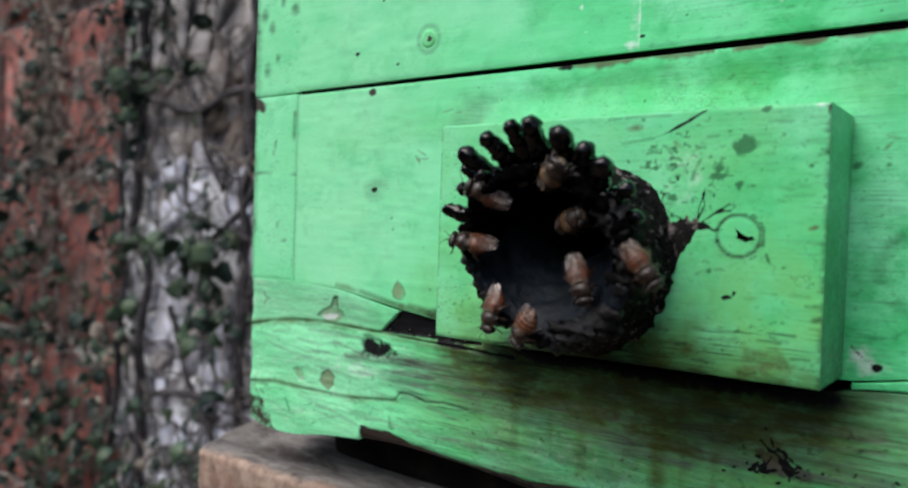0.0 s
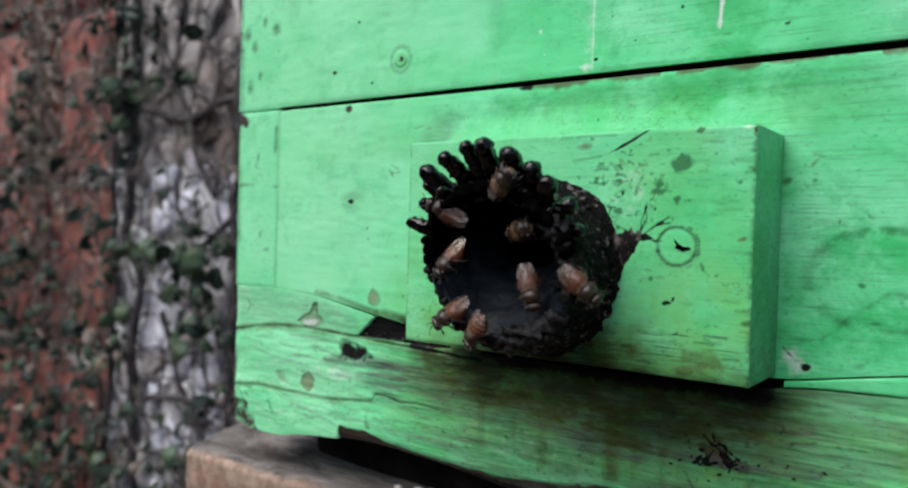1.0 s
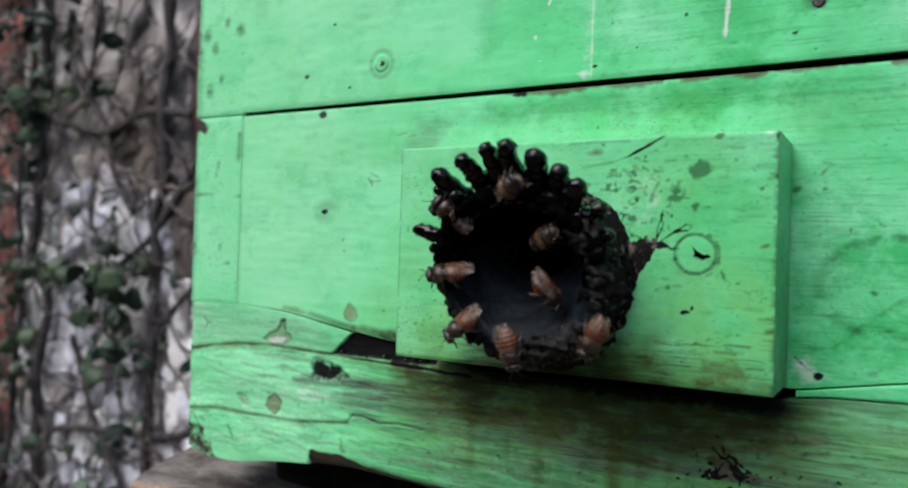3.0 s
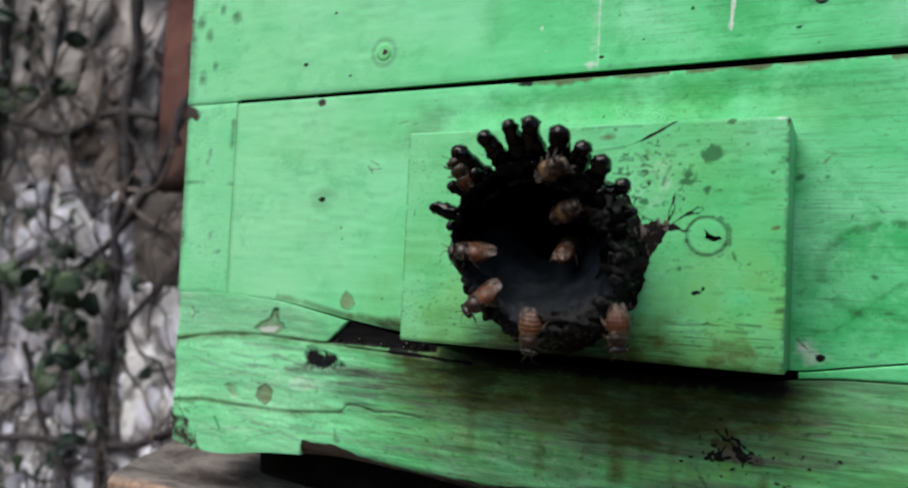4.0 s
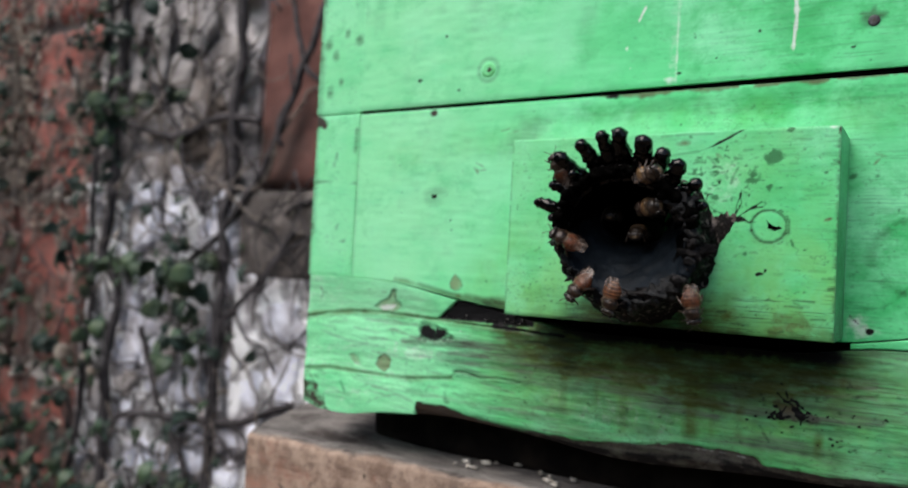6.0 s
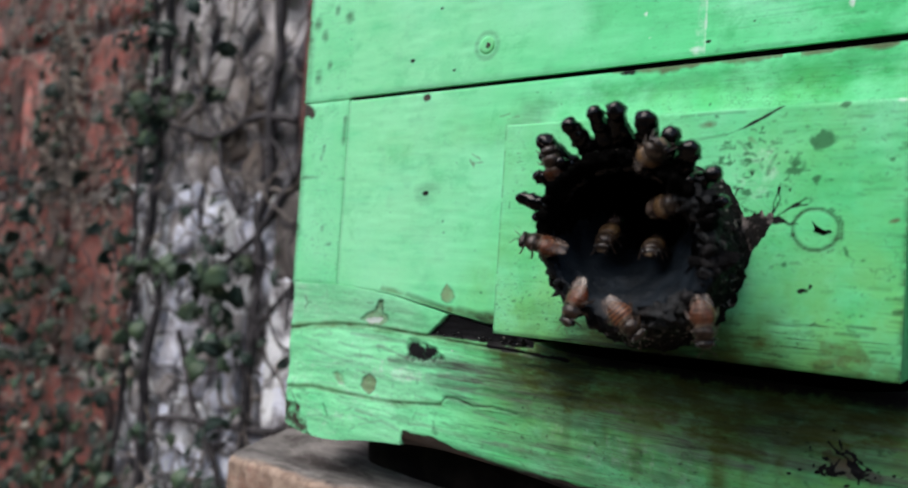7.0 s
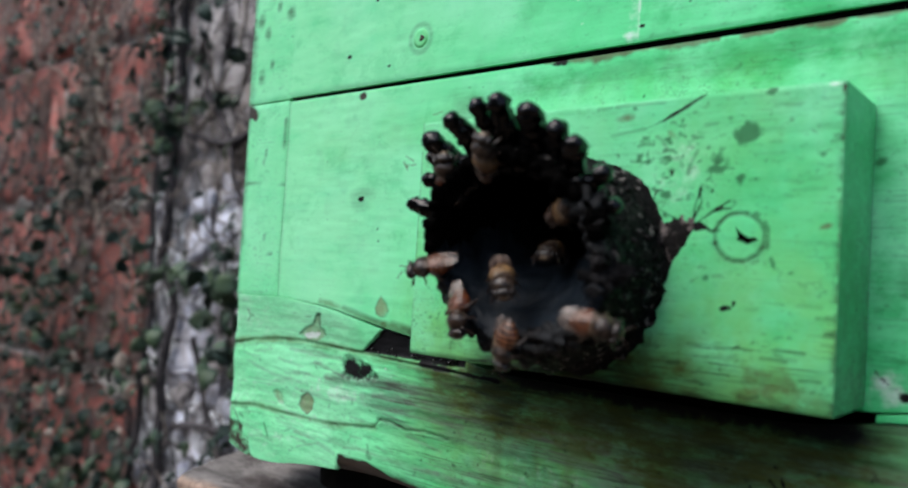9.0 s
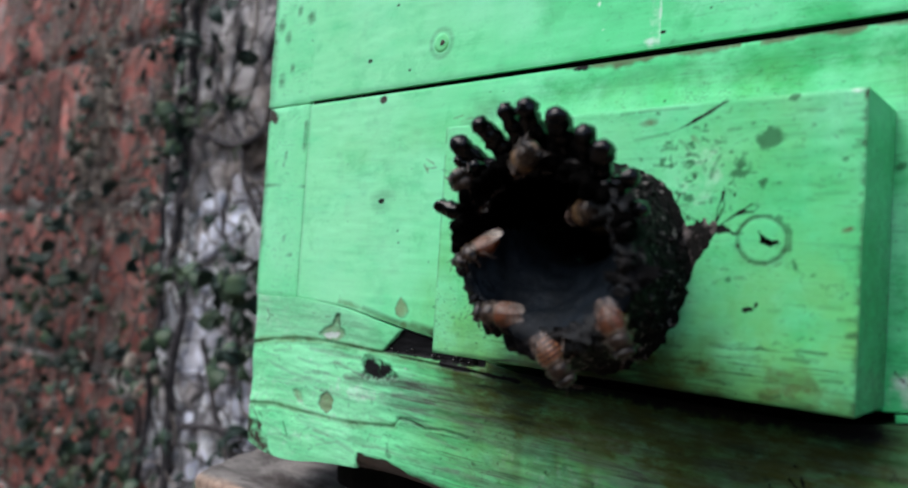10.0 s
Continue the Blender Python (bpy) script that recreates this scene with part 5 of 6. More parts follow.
def smear():
    bm = bmesh.new()
    n = 26
    grid = []
    for i in range(n + 1):
        f = i / n
        x = 128.5 + 9.0 * f
        mid, half = -45 + 6.8 * f ** 1.2, 5.6 * (1 - f) ** 0.6 + 0.5
        row = []
        for j in range(13):
            v = j / 6 - 1
            z = mid + half * v * (1 + 1.1 * noise.noise(Vector((x * 0.9, 4 * (v > 0), 2))))
            h = (1 - v * v) * (0.4 + 1.2 * (1 - f) ** 2) * (1 + 0.8 * noise.noise(Vector((x * 0.6, z * 0.6, 0)))) - 0.12
            row.append(bm.verts.new((x, BY - h, z)))
        grid.append(row)
    for u, v in zip(grid, grid[1:]):
        for j in range(12):
            bm.faces.new((u[j], v[j], v[j + 1], u[j + 1]))
    part("resin_smear", bm, SMEAR, tube_ob, "greyish brown smear of resin stuck to the block")


SMEAR = make_noisy("greyish_resin_smear", (0.004, 0.0035, 0.003), (0.20, 0.17, 0.16), 420, 0.7, lo=0.47, hi=0.66, bumps=1.0, dist=0.001, gloss=0.2)
smear()


# near-black colour that stands in for the deep shade in the gaps
GAP_BLACK = make_noisy("gap_shade_black", (0.006, 0.005, 0.005), (0.02, 0.016, 0.013), 60, 0.9, gloss=0.1)


# panel added behind the joint so that the gap stays black
part("inner_sill", box(bmesh.new(), (-19, 21, -86), (209, 29, -58), 1), GAP_BLACK, hive)

# ---- plank stand under the hive ----
def stand():
    t = thing("hive_stand", (100, 100, -1200), "weathered brown plank bench that carries the hive", "stand")
    bm = bmesh.new()
    nx = 170
    x1, y1, top, bottom = 320.0, 250.0, -122.0, -178.0
    # profile from the back of the top over the worn arris and down the sawn front
    prof = [(y1 - (y1 - 8) * f ** 0.7, top) for f in np.linspace(0, 1, 34)] + [(8 - 8 * math.sin(q) ** 0.8, top - 2.6 + 2.6 * math.cos(q)) for q in np.linspace(0.15, math.pi / 2, 9)]
    prof += [(0.0, top - 2.6 - (top - 2.6 - bottom) * f) for f in np.linspace(0.04, 1, 22)]
    grid = []
    for i in range(nx + 1):
        f = (i / nx) ** 1.35
        row = []
        for y, z in prof:
            x0 = -47.0 - 0.40 * min(y, 60.0) + 1.0 * noise.noise(Vector((y * 0.12, z * 0.12, 4)))
            x = x0 + (x1 - x0) * f
            k = Vector((x * 0.022, y * 0.07, z * 0.07))
            w = 1.1 * noise.noise(k) + 0.7 * noise.noise(k * 3.3) + 0.3 * noise.noise(k * 9)
            chip = 1.8 * max(0.0, noise.noise(Vector((x * 0.06, 3, 7))) - 0.1) * (1 if z > top - 8 else 0.3) * (y < 6)
            # the plank is cupped: it rises towards the hive's corner
            w += 10.0 * math.exp(-((x + 22) / 24) ** 2) * min(1.0, max(0.0, (y - 12) / 26)) * (z > top - 6)
            row.append(bm.verts.new((x, y + (0.6 * w if y < 6 else 0.0) + chip, z + w * 0.75 - 0.8 * chip)))
        grid.append(row)
    for u, v in zip(grid, grid[1:]):
        for j in range(len(prof) - 1):
            bm.faces.new((u[j], v[j], v[j + 1], u[j + 1]))
    low = [bm.verts.new((r[0].co.x, y1, bottom)) for r in (grid[0], grid[-1])]
    end_a, end_b = bm.faces.new(grid[0] + [low[0]]), bm.faces.new(grid[-1][::-1] + [low[1]])
    bmesh.ops.split_edges(bm, edges=list(end_a.edges) + list(end_b.edges))
    part("plank", bm, PLANK, t, "grey-brown plank with a worn sawn edge")
    # battens coloured black to carry the shade between plank and hive
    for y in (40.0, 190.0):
        part("batten", box(bmesh.new(), (-6, y - 16, -124), (222, y + 24, -104.4), 7, 4), GAP_BLACK, t, "batten between plank and hive, coloured black as the gap's shade")
    for x in (5, 290):
        for y in (30, 210):
            part("leg", box(bmesh.new(), (x - 22, y - 22, -1199), (x + 22, y + 22, -176), 2), PLANK, t)
    return t


stand()


def crumbs():
    bm = bmesh.new()
    for _ in range(26):
        x = random.gauss(76, 19)
        y = random.uniform(3, 32)
        c = (x, y, -121.2 - max(0, 8 - y) * 0.35)
        r = random.uniform(0.45, 1.5)
        blob(bm, c, (r * random.uniform(0.8, 1.8), r, r * 0.6), 6, 4, 0.6, 1.3)
    t = thing("wax_crumbs", (92, 8, -122), "pale crumbs of wax strewn on the plank", "crumbs", kind="stuff")
    part("crumb_heap", bm, WAX, t, kind="stuff")


crumbs()

# ---- wall behind: clay blocks, a limed pillar, and a creeper ----
WY = 300.0
PILLAR = (-628.0, -372.0)


def relief_sheet(name, x0, x1, z0, z1, face, amp, size, mat, parent, step=6.0, label="", seed=1):
    nx, nz = int((x1 - x0) / step), int((z1 - z0) / step)
    X, Z = np.meshgrid(np.linspace(x0, x1, nx), np.linspace(z0, z1, nz))
    Y = face - amp * (fbm(X, Z, size, seed, 5) - 0.5) * 2
    co = np.stack([X, Y, Z], -1).reshape(-1, 3)
    idx = np.arange(nx * nz).reshape(nz, nx)
    quads = np.stack([idx[:-1, :-1], idx[:-1, 1:], idx[1:, 1:], idx[1:, :-1]], -1).reshape(-1, 4).tolist()
    rim = np.concatenate([idx[0, :], idx[1:, -1], idx[-1, -2::-1], idx[-2:0:-1, 0]])
    rco = co[rim].copy()
    rco[:, 1] = WY + 140
    n, m = len(co), len(rim)
    quads += [[int(rim[i]), n + i, n + (i + 1) % m, int(rim[(i + 1) % m])] for i in range(m)] + [list(range(n, n + m))[::-1]]
    me = bpy.data.meshes.new(name)
    me.from_pydata(((np.concatenate([co, rco]) - np.array(origin(parent))) * MM).tolist(), [], quads)
    me.polygons.foreach_set("use_smooth", [True] * ((nx - 1) * (nz - 1)) + [False] * (m + 1))
    return link_mesh(name, me, mat, parent, label)


wall = thing("wall_back", (-500, WY, -1200), "old wall of red clay blocks with grey mortar, partly limewashed", "wall", kind="structure")
relief_sheet("mortar_bed", -2600, PILLAR[0] + 2, -1200, 1400, WY + 9, 5, 60, MORTAR, wall, 14, seed=3)
relief_sheet("mortar_bed", PILLAR[1] - 2, 1500, -1200, 1400, WY + 9, 5, 60, MORTAR, wall, 14, seed=4)
relief_sheet("limed_pillar", PILLAR[0], PILLAR[1], -1200, 18, WY, 14, 50, LIME, wall, 5, "rough pillar foot with flaking white limewash", 5)
relief_sheet("rendered_pillar", PILLAR[0], PILLAR[1], 18.5, 1400, WY + 1, 14, 50, RENDER, wall, 5, "rough pillar with bare grey render", 6)
relief_sheet("limed_foot", PILLAR[1] + 0.5, -120, -1200, -72, WY - 12, 7, 50, LIME, wall, 5, "limewashed foot of the wall beside the pillar", 7)
relief_sheet("rendered_foot", PILLAR[1] + 0.5, -120, -71.5, 6, WY - 12, 7, 50, RENDER_FOOT, wall, 5, "dull grey render beside the pillar", 8)


def clay_block_mesh(w, h, seed, mat):
    """A hollow clay block's face: worn edges and shallow upright ribs."""
    bm = bmesh.new()
    nx, nz = 26, 18
    grid = []
    for j in range(nz + 1):
        row = []
        for i in range(nx + 1):
            x, z = (i / nx - 0.5) * w, (j / nz - 0.5) * h
            far = min(w / 2 - abs(x), h / 2 - abs(z))
            y = -3.0 + 5.0 * max(0, 1 - far / 7) ** 2 + 2.4 * noise.noise(Vector((x * 0.03, z * 0.03, seed))) + 1.0 * noise.noise(Vector((x * 0.12, z * 0.12, seed)))
            row.append(bm.verts.new((x, y, z)))
        grid.append(row)
    for u, v in zip(grid, grid[1:]):
        for i in range(nx):
            bm.faces.new((u[i], u[i + 1], v[i + 1], v[i]))
    border = [e for e in bm.edges if e.is_boundary]
    r = bmesh.ops.extrude_edge_only(bm, edges=border)
    for v in [g for g in r["geom"] if isinstance(g, bmesh.types.BMVert)]:
        v.co.y = 60
    for v in bm.verts:
        v.co *= MM
    for f in bm.faces:
        f.smooth = True
    me = bpy.data.meshes.new("clay_block")
    bm.to_mesh(me)
    bm.free()
    me.materials.append(mat)
    return me


def clay_blocks():
    full = {mat: [clay_block_mesh(284, 188, s, mat) for s in range(3)] for mat in (BRICK, BROWN_BRICK)}
    half = {mat: [clay_block_mesh(138, 188, s + 5, mat) for s in range(2)] for mat in (BRICK, BROWN_BRICK)}
    o = origin(wall)
    for row in range(-6, 7):
        z = 105 + 200 * row
        odd = row % 2
        spans = []
        x = PILLAR[0] - 3
        first = True
        while x > -2500:
            w = 138 if first and odd else 284
            spans.append((x - w / 2, w))
            x -= w + 10
            first = False
        x = PILLAR[1] + 3
        first = True
        while x < 1400:
            w = 138 if first and not odd else 284
            spans.append((x + w / 2, w))
            x += w + 10
            first = False
        for cx, w in spans:
            ob = new("clay_block", random.choice((half if w == 138 else full)[BRICK if cx < PILLAR[0] else BROWN_BRICK]))
            ob.parent = wall
            ob.location = (Vector((cx + random.uniform(-2, 2), WY + random.uniform(-2, 2), z + random.uniform(-2, 2))) - o) * MM
            ob.rotation_euler = (random.uniform(-0.01, 0.01), random.uniform(-0.008, 0.008), random.uniform(-0.01, 0.01))


clay_blocks()
LIME_FLAKE = make_noisy("white_lime_flake", (0.34, 0.335, 0.375), (0.80, 0.84, 0.97), 34, 0.9, lo=0.34, hi=0.58, bumps=0.9, dist=0.004, spread=0.2, c3=(0.38, 0.36, 0.38))
RENDER_FLAKE = make_noisy("tan_grey_render_flake", (0.24, 0.222, 0.222), (0.58, 0.56, 0.565), 30, 0.9, bumps=0.9, dist=0.004, spread=0.3, c3=(0.13, 0.105, 0.09))


def flakes():
    """Rounded flakes of limewash and render that stand off the pillar, and pats of mortar squeezed from the joints."""
    def flake(name, x, z, rx, rz, mat, y=WY - 5):
        part(name, blob(bmesh.new(), (x, y, z), (rx, random.uniform(3, 5), rz), 14, 10, 0.9, 1.1 / max(rx, rz)), mat, wall)

    for x, z, rx, rz in ((-471, 10, 15, 19), (-480, -21, 19, 15), (-423, -37, 20, 17), (-490, -168, 21, 24), (-512, -132, 18, 22), (-487, -100, 17, 26), (-538, -226, 19, 14), (-442, -186, 22, 18), (-418, -232, 25, 15), (-434, -262, 22, 14)):
        flake("lime_flake", x, z, rx, rz, LIME_FLAKE)
    for x, z, rx, rz in ((-354, -172, 25, 32), (-349, -104, 17, 26), (-310, -158, 22, 26), (-374, -226, 20, 14), (-378, -78, 10, 20), (-305, -108, 22, 18), (-366, -256, 18, 16), (-322, -215, 22, 16)):
        flake("lime_flake", x, z, rx, rz, LIME_FLAKE, WY - 11)
    for x, z, rx, rz in ((-463, 172, 26, 30), (-481, 132, 22, 20), (-426, 25, 17, 28), (-506, 31, 18, 22), (-440, 108, 24, 16), (-520, 180, 18, 30), (-455, 60, 20, 22), (-500, 84, 22, 15), (-590, 20, 14, 24), (-592, 110, 12, 26)):
        flake("render_flake", x, z, rx, rz, RENDER_FLAKE)
    for k in range(110):
        x, z = random.uniform(-612, -385), random.uniform(-380, 330)
        r = random.uniform(6, 17)
        flake("render_flake" if z > 10 else "lime_flake", x, z, r, r * random.uniform(0.7, 1.6), RENDER_FLAKE if z > 10 or k % 3 == 0 else LIME_FLAKE)
    for x, z, rx, rz in ((-708, 6, 36, 13), (-853, 12, 30, 12), (-850, -199, 34, 14), (-688, -207, 26, 11), (-803, 75, 16, 12), (-975, 8, 40, 12), (-760, -200, 22, 9), (-650, 4, 18, 9)):
        for _ in range(4):
            flake("mortar_pat", x + random.uniform(-0.8, 0.8) * rx, z + random.uniform(-0.6, 0.6) * rz, rx * random.uniform(0.25, 0.5), rz * random.uniform(0.35, 0.6), MORTAR, WY - 3)


flakes()

creeper = thing("climbing_creeper", (-500, WY, -1200), "leafy creeper with a net of dry stems on the wall", "climbing plant")


def stem_line(x, z, way, length, step=14, wander=0.5, lift=6.0):
    pts = []
    a = way
    for i in range(max(4, int(length / step))):
        pts.append(Vector((x, WY - lift - 9 - 5 * noise.noise(Vector((x * 0.02, z * 0.02, way))), z)))
        a += random.uniform(-wander, wander)
        a += (way - a) * 0.25
        x += step * math.cos(a)
        z += step * math.sin(a)
    return pts


def creeper_stems():
    # main dark stems
    for pts, r in (([(-382, 0, 330), (-382, 0, 189), (-382, 0, 136), (-386, 0, 80), (-385, 0, 15), (-392, 0, -15), (-389, 0, -71), (-391, 0, -140), (-393, 0, -183), (-393, 0, -272), (-396, 0, -420), (-400, 0, -1190)], 4.9),
                   ([(-262, 0, 220), (-291, 0, 139), (-314, 0, 88), (-338, 0, 36), (-369, 0, -6), (-403, 0, -41), (-450, 0, -66)], 3.3),
                   ([(-566, 0, 360), (-563, 0, 214), (-562, 0, 140), (-570, 0, 76), (-562, 0, 8), (-572, 0, -60), (-544, 0, -98), (-556, 0, -200), (-548, 0, -420)], 5.0),
                   ([(-600, 0, 300), (-585, 0, 150), (-600, 0, 20), (-590, 0, -120), (-612, 0, -330)], 3.2),
                   ([(-352, 0, 71), (-385, 0, 76), (-420, 0, 74), (-470, 0, 62), (-540, 0, 76)], 3.8),
                   ([(-290, 0, -180), (-330, 0, -194), (-358, 0, -205), (-419, 0, -211), (-480, 0, -214), (-530, 0, -222)], 3.6),
                   ([(-300, 0, -30), (-345, 0, -80), (-390, 0, -120)], 2.6),
                   ([(-500, 0, -130), (-478, 0, -180), (-450, 0, -225), (-425, 0, -262), (-410, 0, -330)], 3.0),
                   ([(-510, 0, 118), (-470, 0, 70), (-450, 0, 28), (-420, 0, -12)], 2.8),
                   ([(-330, 0, 205), (-300, 0, 120), (-268, 0, 95)], 2.4)):
        line_pts = [p + Vector((3 * noise.noise(p * 0.035), 0, 0)) for p in smooth_path(pts, 60)]
        for p in line_pts:
            p.y = WY - 16 - 5 * noise.noise(p * 0.02)
        part("main_stem", tube(bmesh.new(), line_pts, [r * (1 + 0.25 * noise.noise(p * 0.05)) for p in line_pts], 8, 0.45, 0.12), STEM_DARK, creeper)
    # net of thin stems
    for k in range(190):
        x = random.triangular(-660, -290, -470) if k % 3 else random.uniform(-1150, -600)
        z = random.uniform(-430, 340)
        way = random.choice((math.pi / 2, -math.pi / 2, 0.9, 2.2, 0.2, 2.9, -0.7, -2.4))
        pts = stem_line(x, z, way, random.uniform(60, 240), 9, 0.8, random.uniform(1, 14))
        r = random.choice((0.8, 1.0, 1.3, 1.6, 2.4))
        n = len(pts)
        part("thin_stem", tube(bmesh.new(), pts, [r * (1 - 0.6 * i / n) for i in range(n)], 5), STEM if k % 5 < 2 else STEM_DARK, creeper)


creeper_stems()
for k in range(85):
    pts = stem_line(random.uniform(-610, -250), random.uniform(-400, 30), random.uniform(0, 6.28), random.uniform(50, 150), 8, 0.75, random.uniform(0, 8))
    r = random.uniform(0.7, 1.7)
    part("thin_stem", tube(bmesh.new(), pts, [r * (1 - 0.5 * i / len(pts)) for i in range(len(pts))], 5), STEM_DARK, creeper)


for k in range(34):
    pts = stem_line(random.uniform(-375, -210), random.uniform(-330, 10), random.choice((0.6, 1.2, 1.8, 2.6, 3.6, -0.5)), random.uniform(60, 160), 8, 0.75, random.uniform(10, 18))
    r = random.uniform(0.9, 2.0)
    part("thin_stem", tube(bmesh.new(), pts, [r * (1 - 0.5 * i / len(pts)) for i in range(len(pts))], 5), STEM_DARK, creeper)


def tendrils():
    """Short dead tendrils that cling to the clay blocks, one tangle a part."""
    for k in range(290):
        bm = bmesh.new()
        cx, cz = random.uniform(-1100, -600), random.uniform(-430, 340)
        if k % 5 == 0:
            cx, cz = random.gauss(-785, 14), random.uniform(10, 240)
        for _ in range(4):
            pts = stem_line(cx + random.gauss(0, 18), cz + random.gauss(0, 18), random.uniform(0, 6.28), random.uniform(24, 80), 8, 0.9, random.uniform(0, 8))
            r = random.uniform(0.7, 1.5)
            tube(bm, pts, [r] * len(pts), 4)
        part("tendril_tangle", bm, (STEM, STEM_DARK, LEAF_DRY, STEM)[2 if k % 5 == 0 else k % 4], creeper, kind="stuff")


tendrils()


def leaf_mesh(w, l, cup):
    """A pointed, slightly folded leaf with thickness, lying in xz with its tip down."""
    bm = bmesh.new()
    n = 6
    for side in (1, -1):
        rows = []
        for i in range(n + 1):
            f = i / n
            half = w * 0.5 * math.sin(math.pi * min(1, f * 0.93 + 0.07)) ** 0.75
            z = -l * f
            y = -cup * math.sin(math.pi * f)
            rows.append((bm.verts.new((0, y, z)), bm.verts.new((side * half * 0.55, y - cup * 0.35, z)), bm.verts.new((side * half, y - cup * 0.1, z + l * 0.04))))
        for a, b in zip(rows, rows[1:]):
            for k in range(2):
                bm.faces.new((a[k], a[k + 1], b[k + 1], b[k]))
    bmesh.ops.remove_doubles(bm, verts=bm.verts, dist=0.01)
    r = bmesh.ops.extrude_face_region(bm, geom=bm.faces[:])
    for v in [g for g in r["geom"] if isinstance(g, bmesh.types.BMVert)]:
        v.co.y += 0.35
    bmesh.ops.recalc_face_normals(bm, faces=bm.faces)
    for v in bm.verts:
        v.co *= MM
    for f in bm.faces:
        f.smooth = True
    return bm


# where the leaves are thick: centre, spread and how many
CLUMPS = [(-526, -59, 34, 12, 40), (-455, -68, 26, 12, 26), (-425, -122, 20, 26, 44), (-552, 112, 16, 24, 26), (-883, -98, 34, 36, 40), (-601, -160, 26, 30, 26), (-640, -330, 90, 60, 85), (-760, -300, 80, 90, 80), (-470, -275, 55, 40, 45), (-430, -165, 30, 40, 16), (-560, 120, 30, 80, 40),
          (-450, 150, 30, 30, 24), (-820, -80, 90, 90, 70), (-900, -260, 110, 120, 85), (-700, 60, 110, 130, 40), (-625, -120, 18, 110, 30), (-990, 60, 90, 160, 60), (-880, 200, 140, 90, 30), (-350, -70, 30, 30, 12), (-425, -80, 17, 30, 60), (-545, 40, 22, 50, 30),
          (-560, -330, 60, 50, 60), (-785, 130, 14, 90, 40), (-600, 160, 20, 120, 40)]


def leaves():
    o = origin(creeper)
    kinds = [leaf_mesh(w, l, c) for w, l, c in ((9, 14, 3), (12, 17, 4), (7, 12, 2), (14, 19, 5))]
    meshes = []
    for mat in (LEAF, LEAF_DRY):
        for bm in kinds:
            me = bpy.data.meshes.new("leaf")
            bm.to_mesh(me)
            me.materials.append(mat)
            meshes.append(me)
    count = 0
    rest_co, rest_faces = [], []
    for cx, cz, sx, sz, n in CLUMPS:
        for _ in range(int(n * (1.9 if cx < -590 and cz < -180 else 1.15 if cx < -590 else 0.6))):
            dry = random.random() < (0.16 if cx < -590 else 0.07)
            me = random.choice(meshes[4:] if dry else meshes[:4])
            spin = Euler((random.gauss(-0.35, 0.4), random.gauss(0, 0.9), random.gauss(0, 0.6))).to_matrix().to_4x4()
            m = Matrix.Translation((Vector((random.gauss(cx, sx), WY - random.uniform(12, 42), random.gauss(cz, sz))) - o) * MM) @ spin @ Matrix.Scale(random.uniform(0.55, 1.4), 4)
            if count < 290 and -860 < cx < -400:
                ob = new("leaf", me)
                ob.parent = creeper
                ob.matrix_basis = m
                count += 1
            else:
                base = len(rest_co)
                rest_co += [tuple(m @ v.co) for v in me.vertices]
                rest_faces += [[base + i for i in p.vertices] for p in me.polygons]
    me = bpy.data.meshes.new("foliage")
    me.from_pydata(rest_co, [], rest_faces)
    link_mesh("foliage", me, LEAF, creeper, kind="stuff")
    for bm in kinds:
        bm.free()


leaves()


# ---- bees ----
def make_fuzzy(name, c1, c2, bands=None):
    m, nt, b = material(name, 0.33)
    col = mix(nt, ramp(nt, noise_tex(nt, 900, 4), 0.35, 0.65), c1, c2)
    if bands:
        w = node(nt, "ShaderNodeTexWave", Scale=190.0, Distortion=1.2, Detail=3.0)
        w.bands_direction = "Y"
        nt.links.new(coords(nt), w.inputs["Vector"])
        col = mix(nt, math_node(nt, "MULTIPLY", ramp(nt, w.outputs["Fac"], 0.45, 0.8), 0.75), col, bands)
    nt.links.new(col, b.inputs["Base Color"])
    bump(nt, b, noise_tex(nt, 3000, 3), 0.4, 0.0002)
    return m


def make_abdomen(name, c1, c2, edge, bands=0.35):
    """Glossy rings: dark plates, each with a paler hind margin."""
    m, nt, b = material(name, 0.3)
    b.inputs["Specular IOR Level"].default_value = 0.45
    col = mix(nt, ramp(nt, noise_tex(nt, 700, 4), 0.35, 0.65), c1, c2)
    w = node(nt, "ShaderNodeTexWave", Scale=RING_SCALE, Distortion=0.5, Detail=2.0)
    w.bands_direction = "Y"
    nt.links.new(coords(nt), w.inputs["Vector"])
    col = mix(nt, math_node(nt, "MULTIPLY", ramp(nt, w.outputs["Fac"], 0.68, 0.98), bands), col, edge)
    nt.links.new(scaled(nt, col, vary(nt, 0.25)), b.inputs["Base Color"])
    bump(nt, b, math_node(nt, "ADD", math_node(nt, "MULTIPLY", w.outputs["Fac"], 0.6), math_node(nt, "MULTIPLY", noise_tex(nt, 3000, 3), 0.4)), 0.5, 0.0002)
    return m


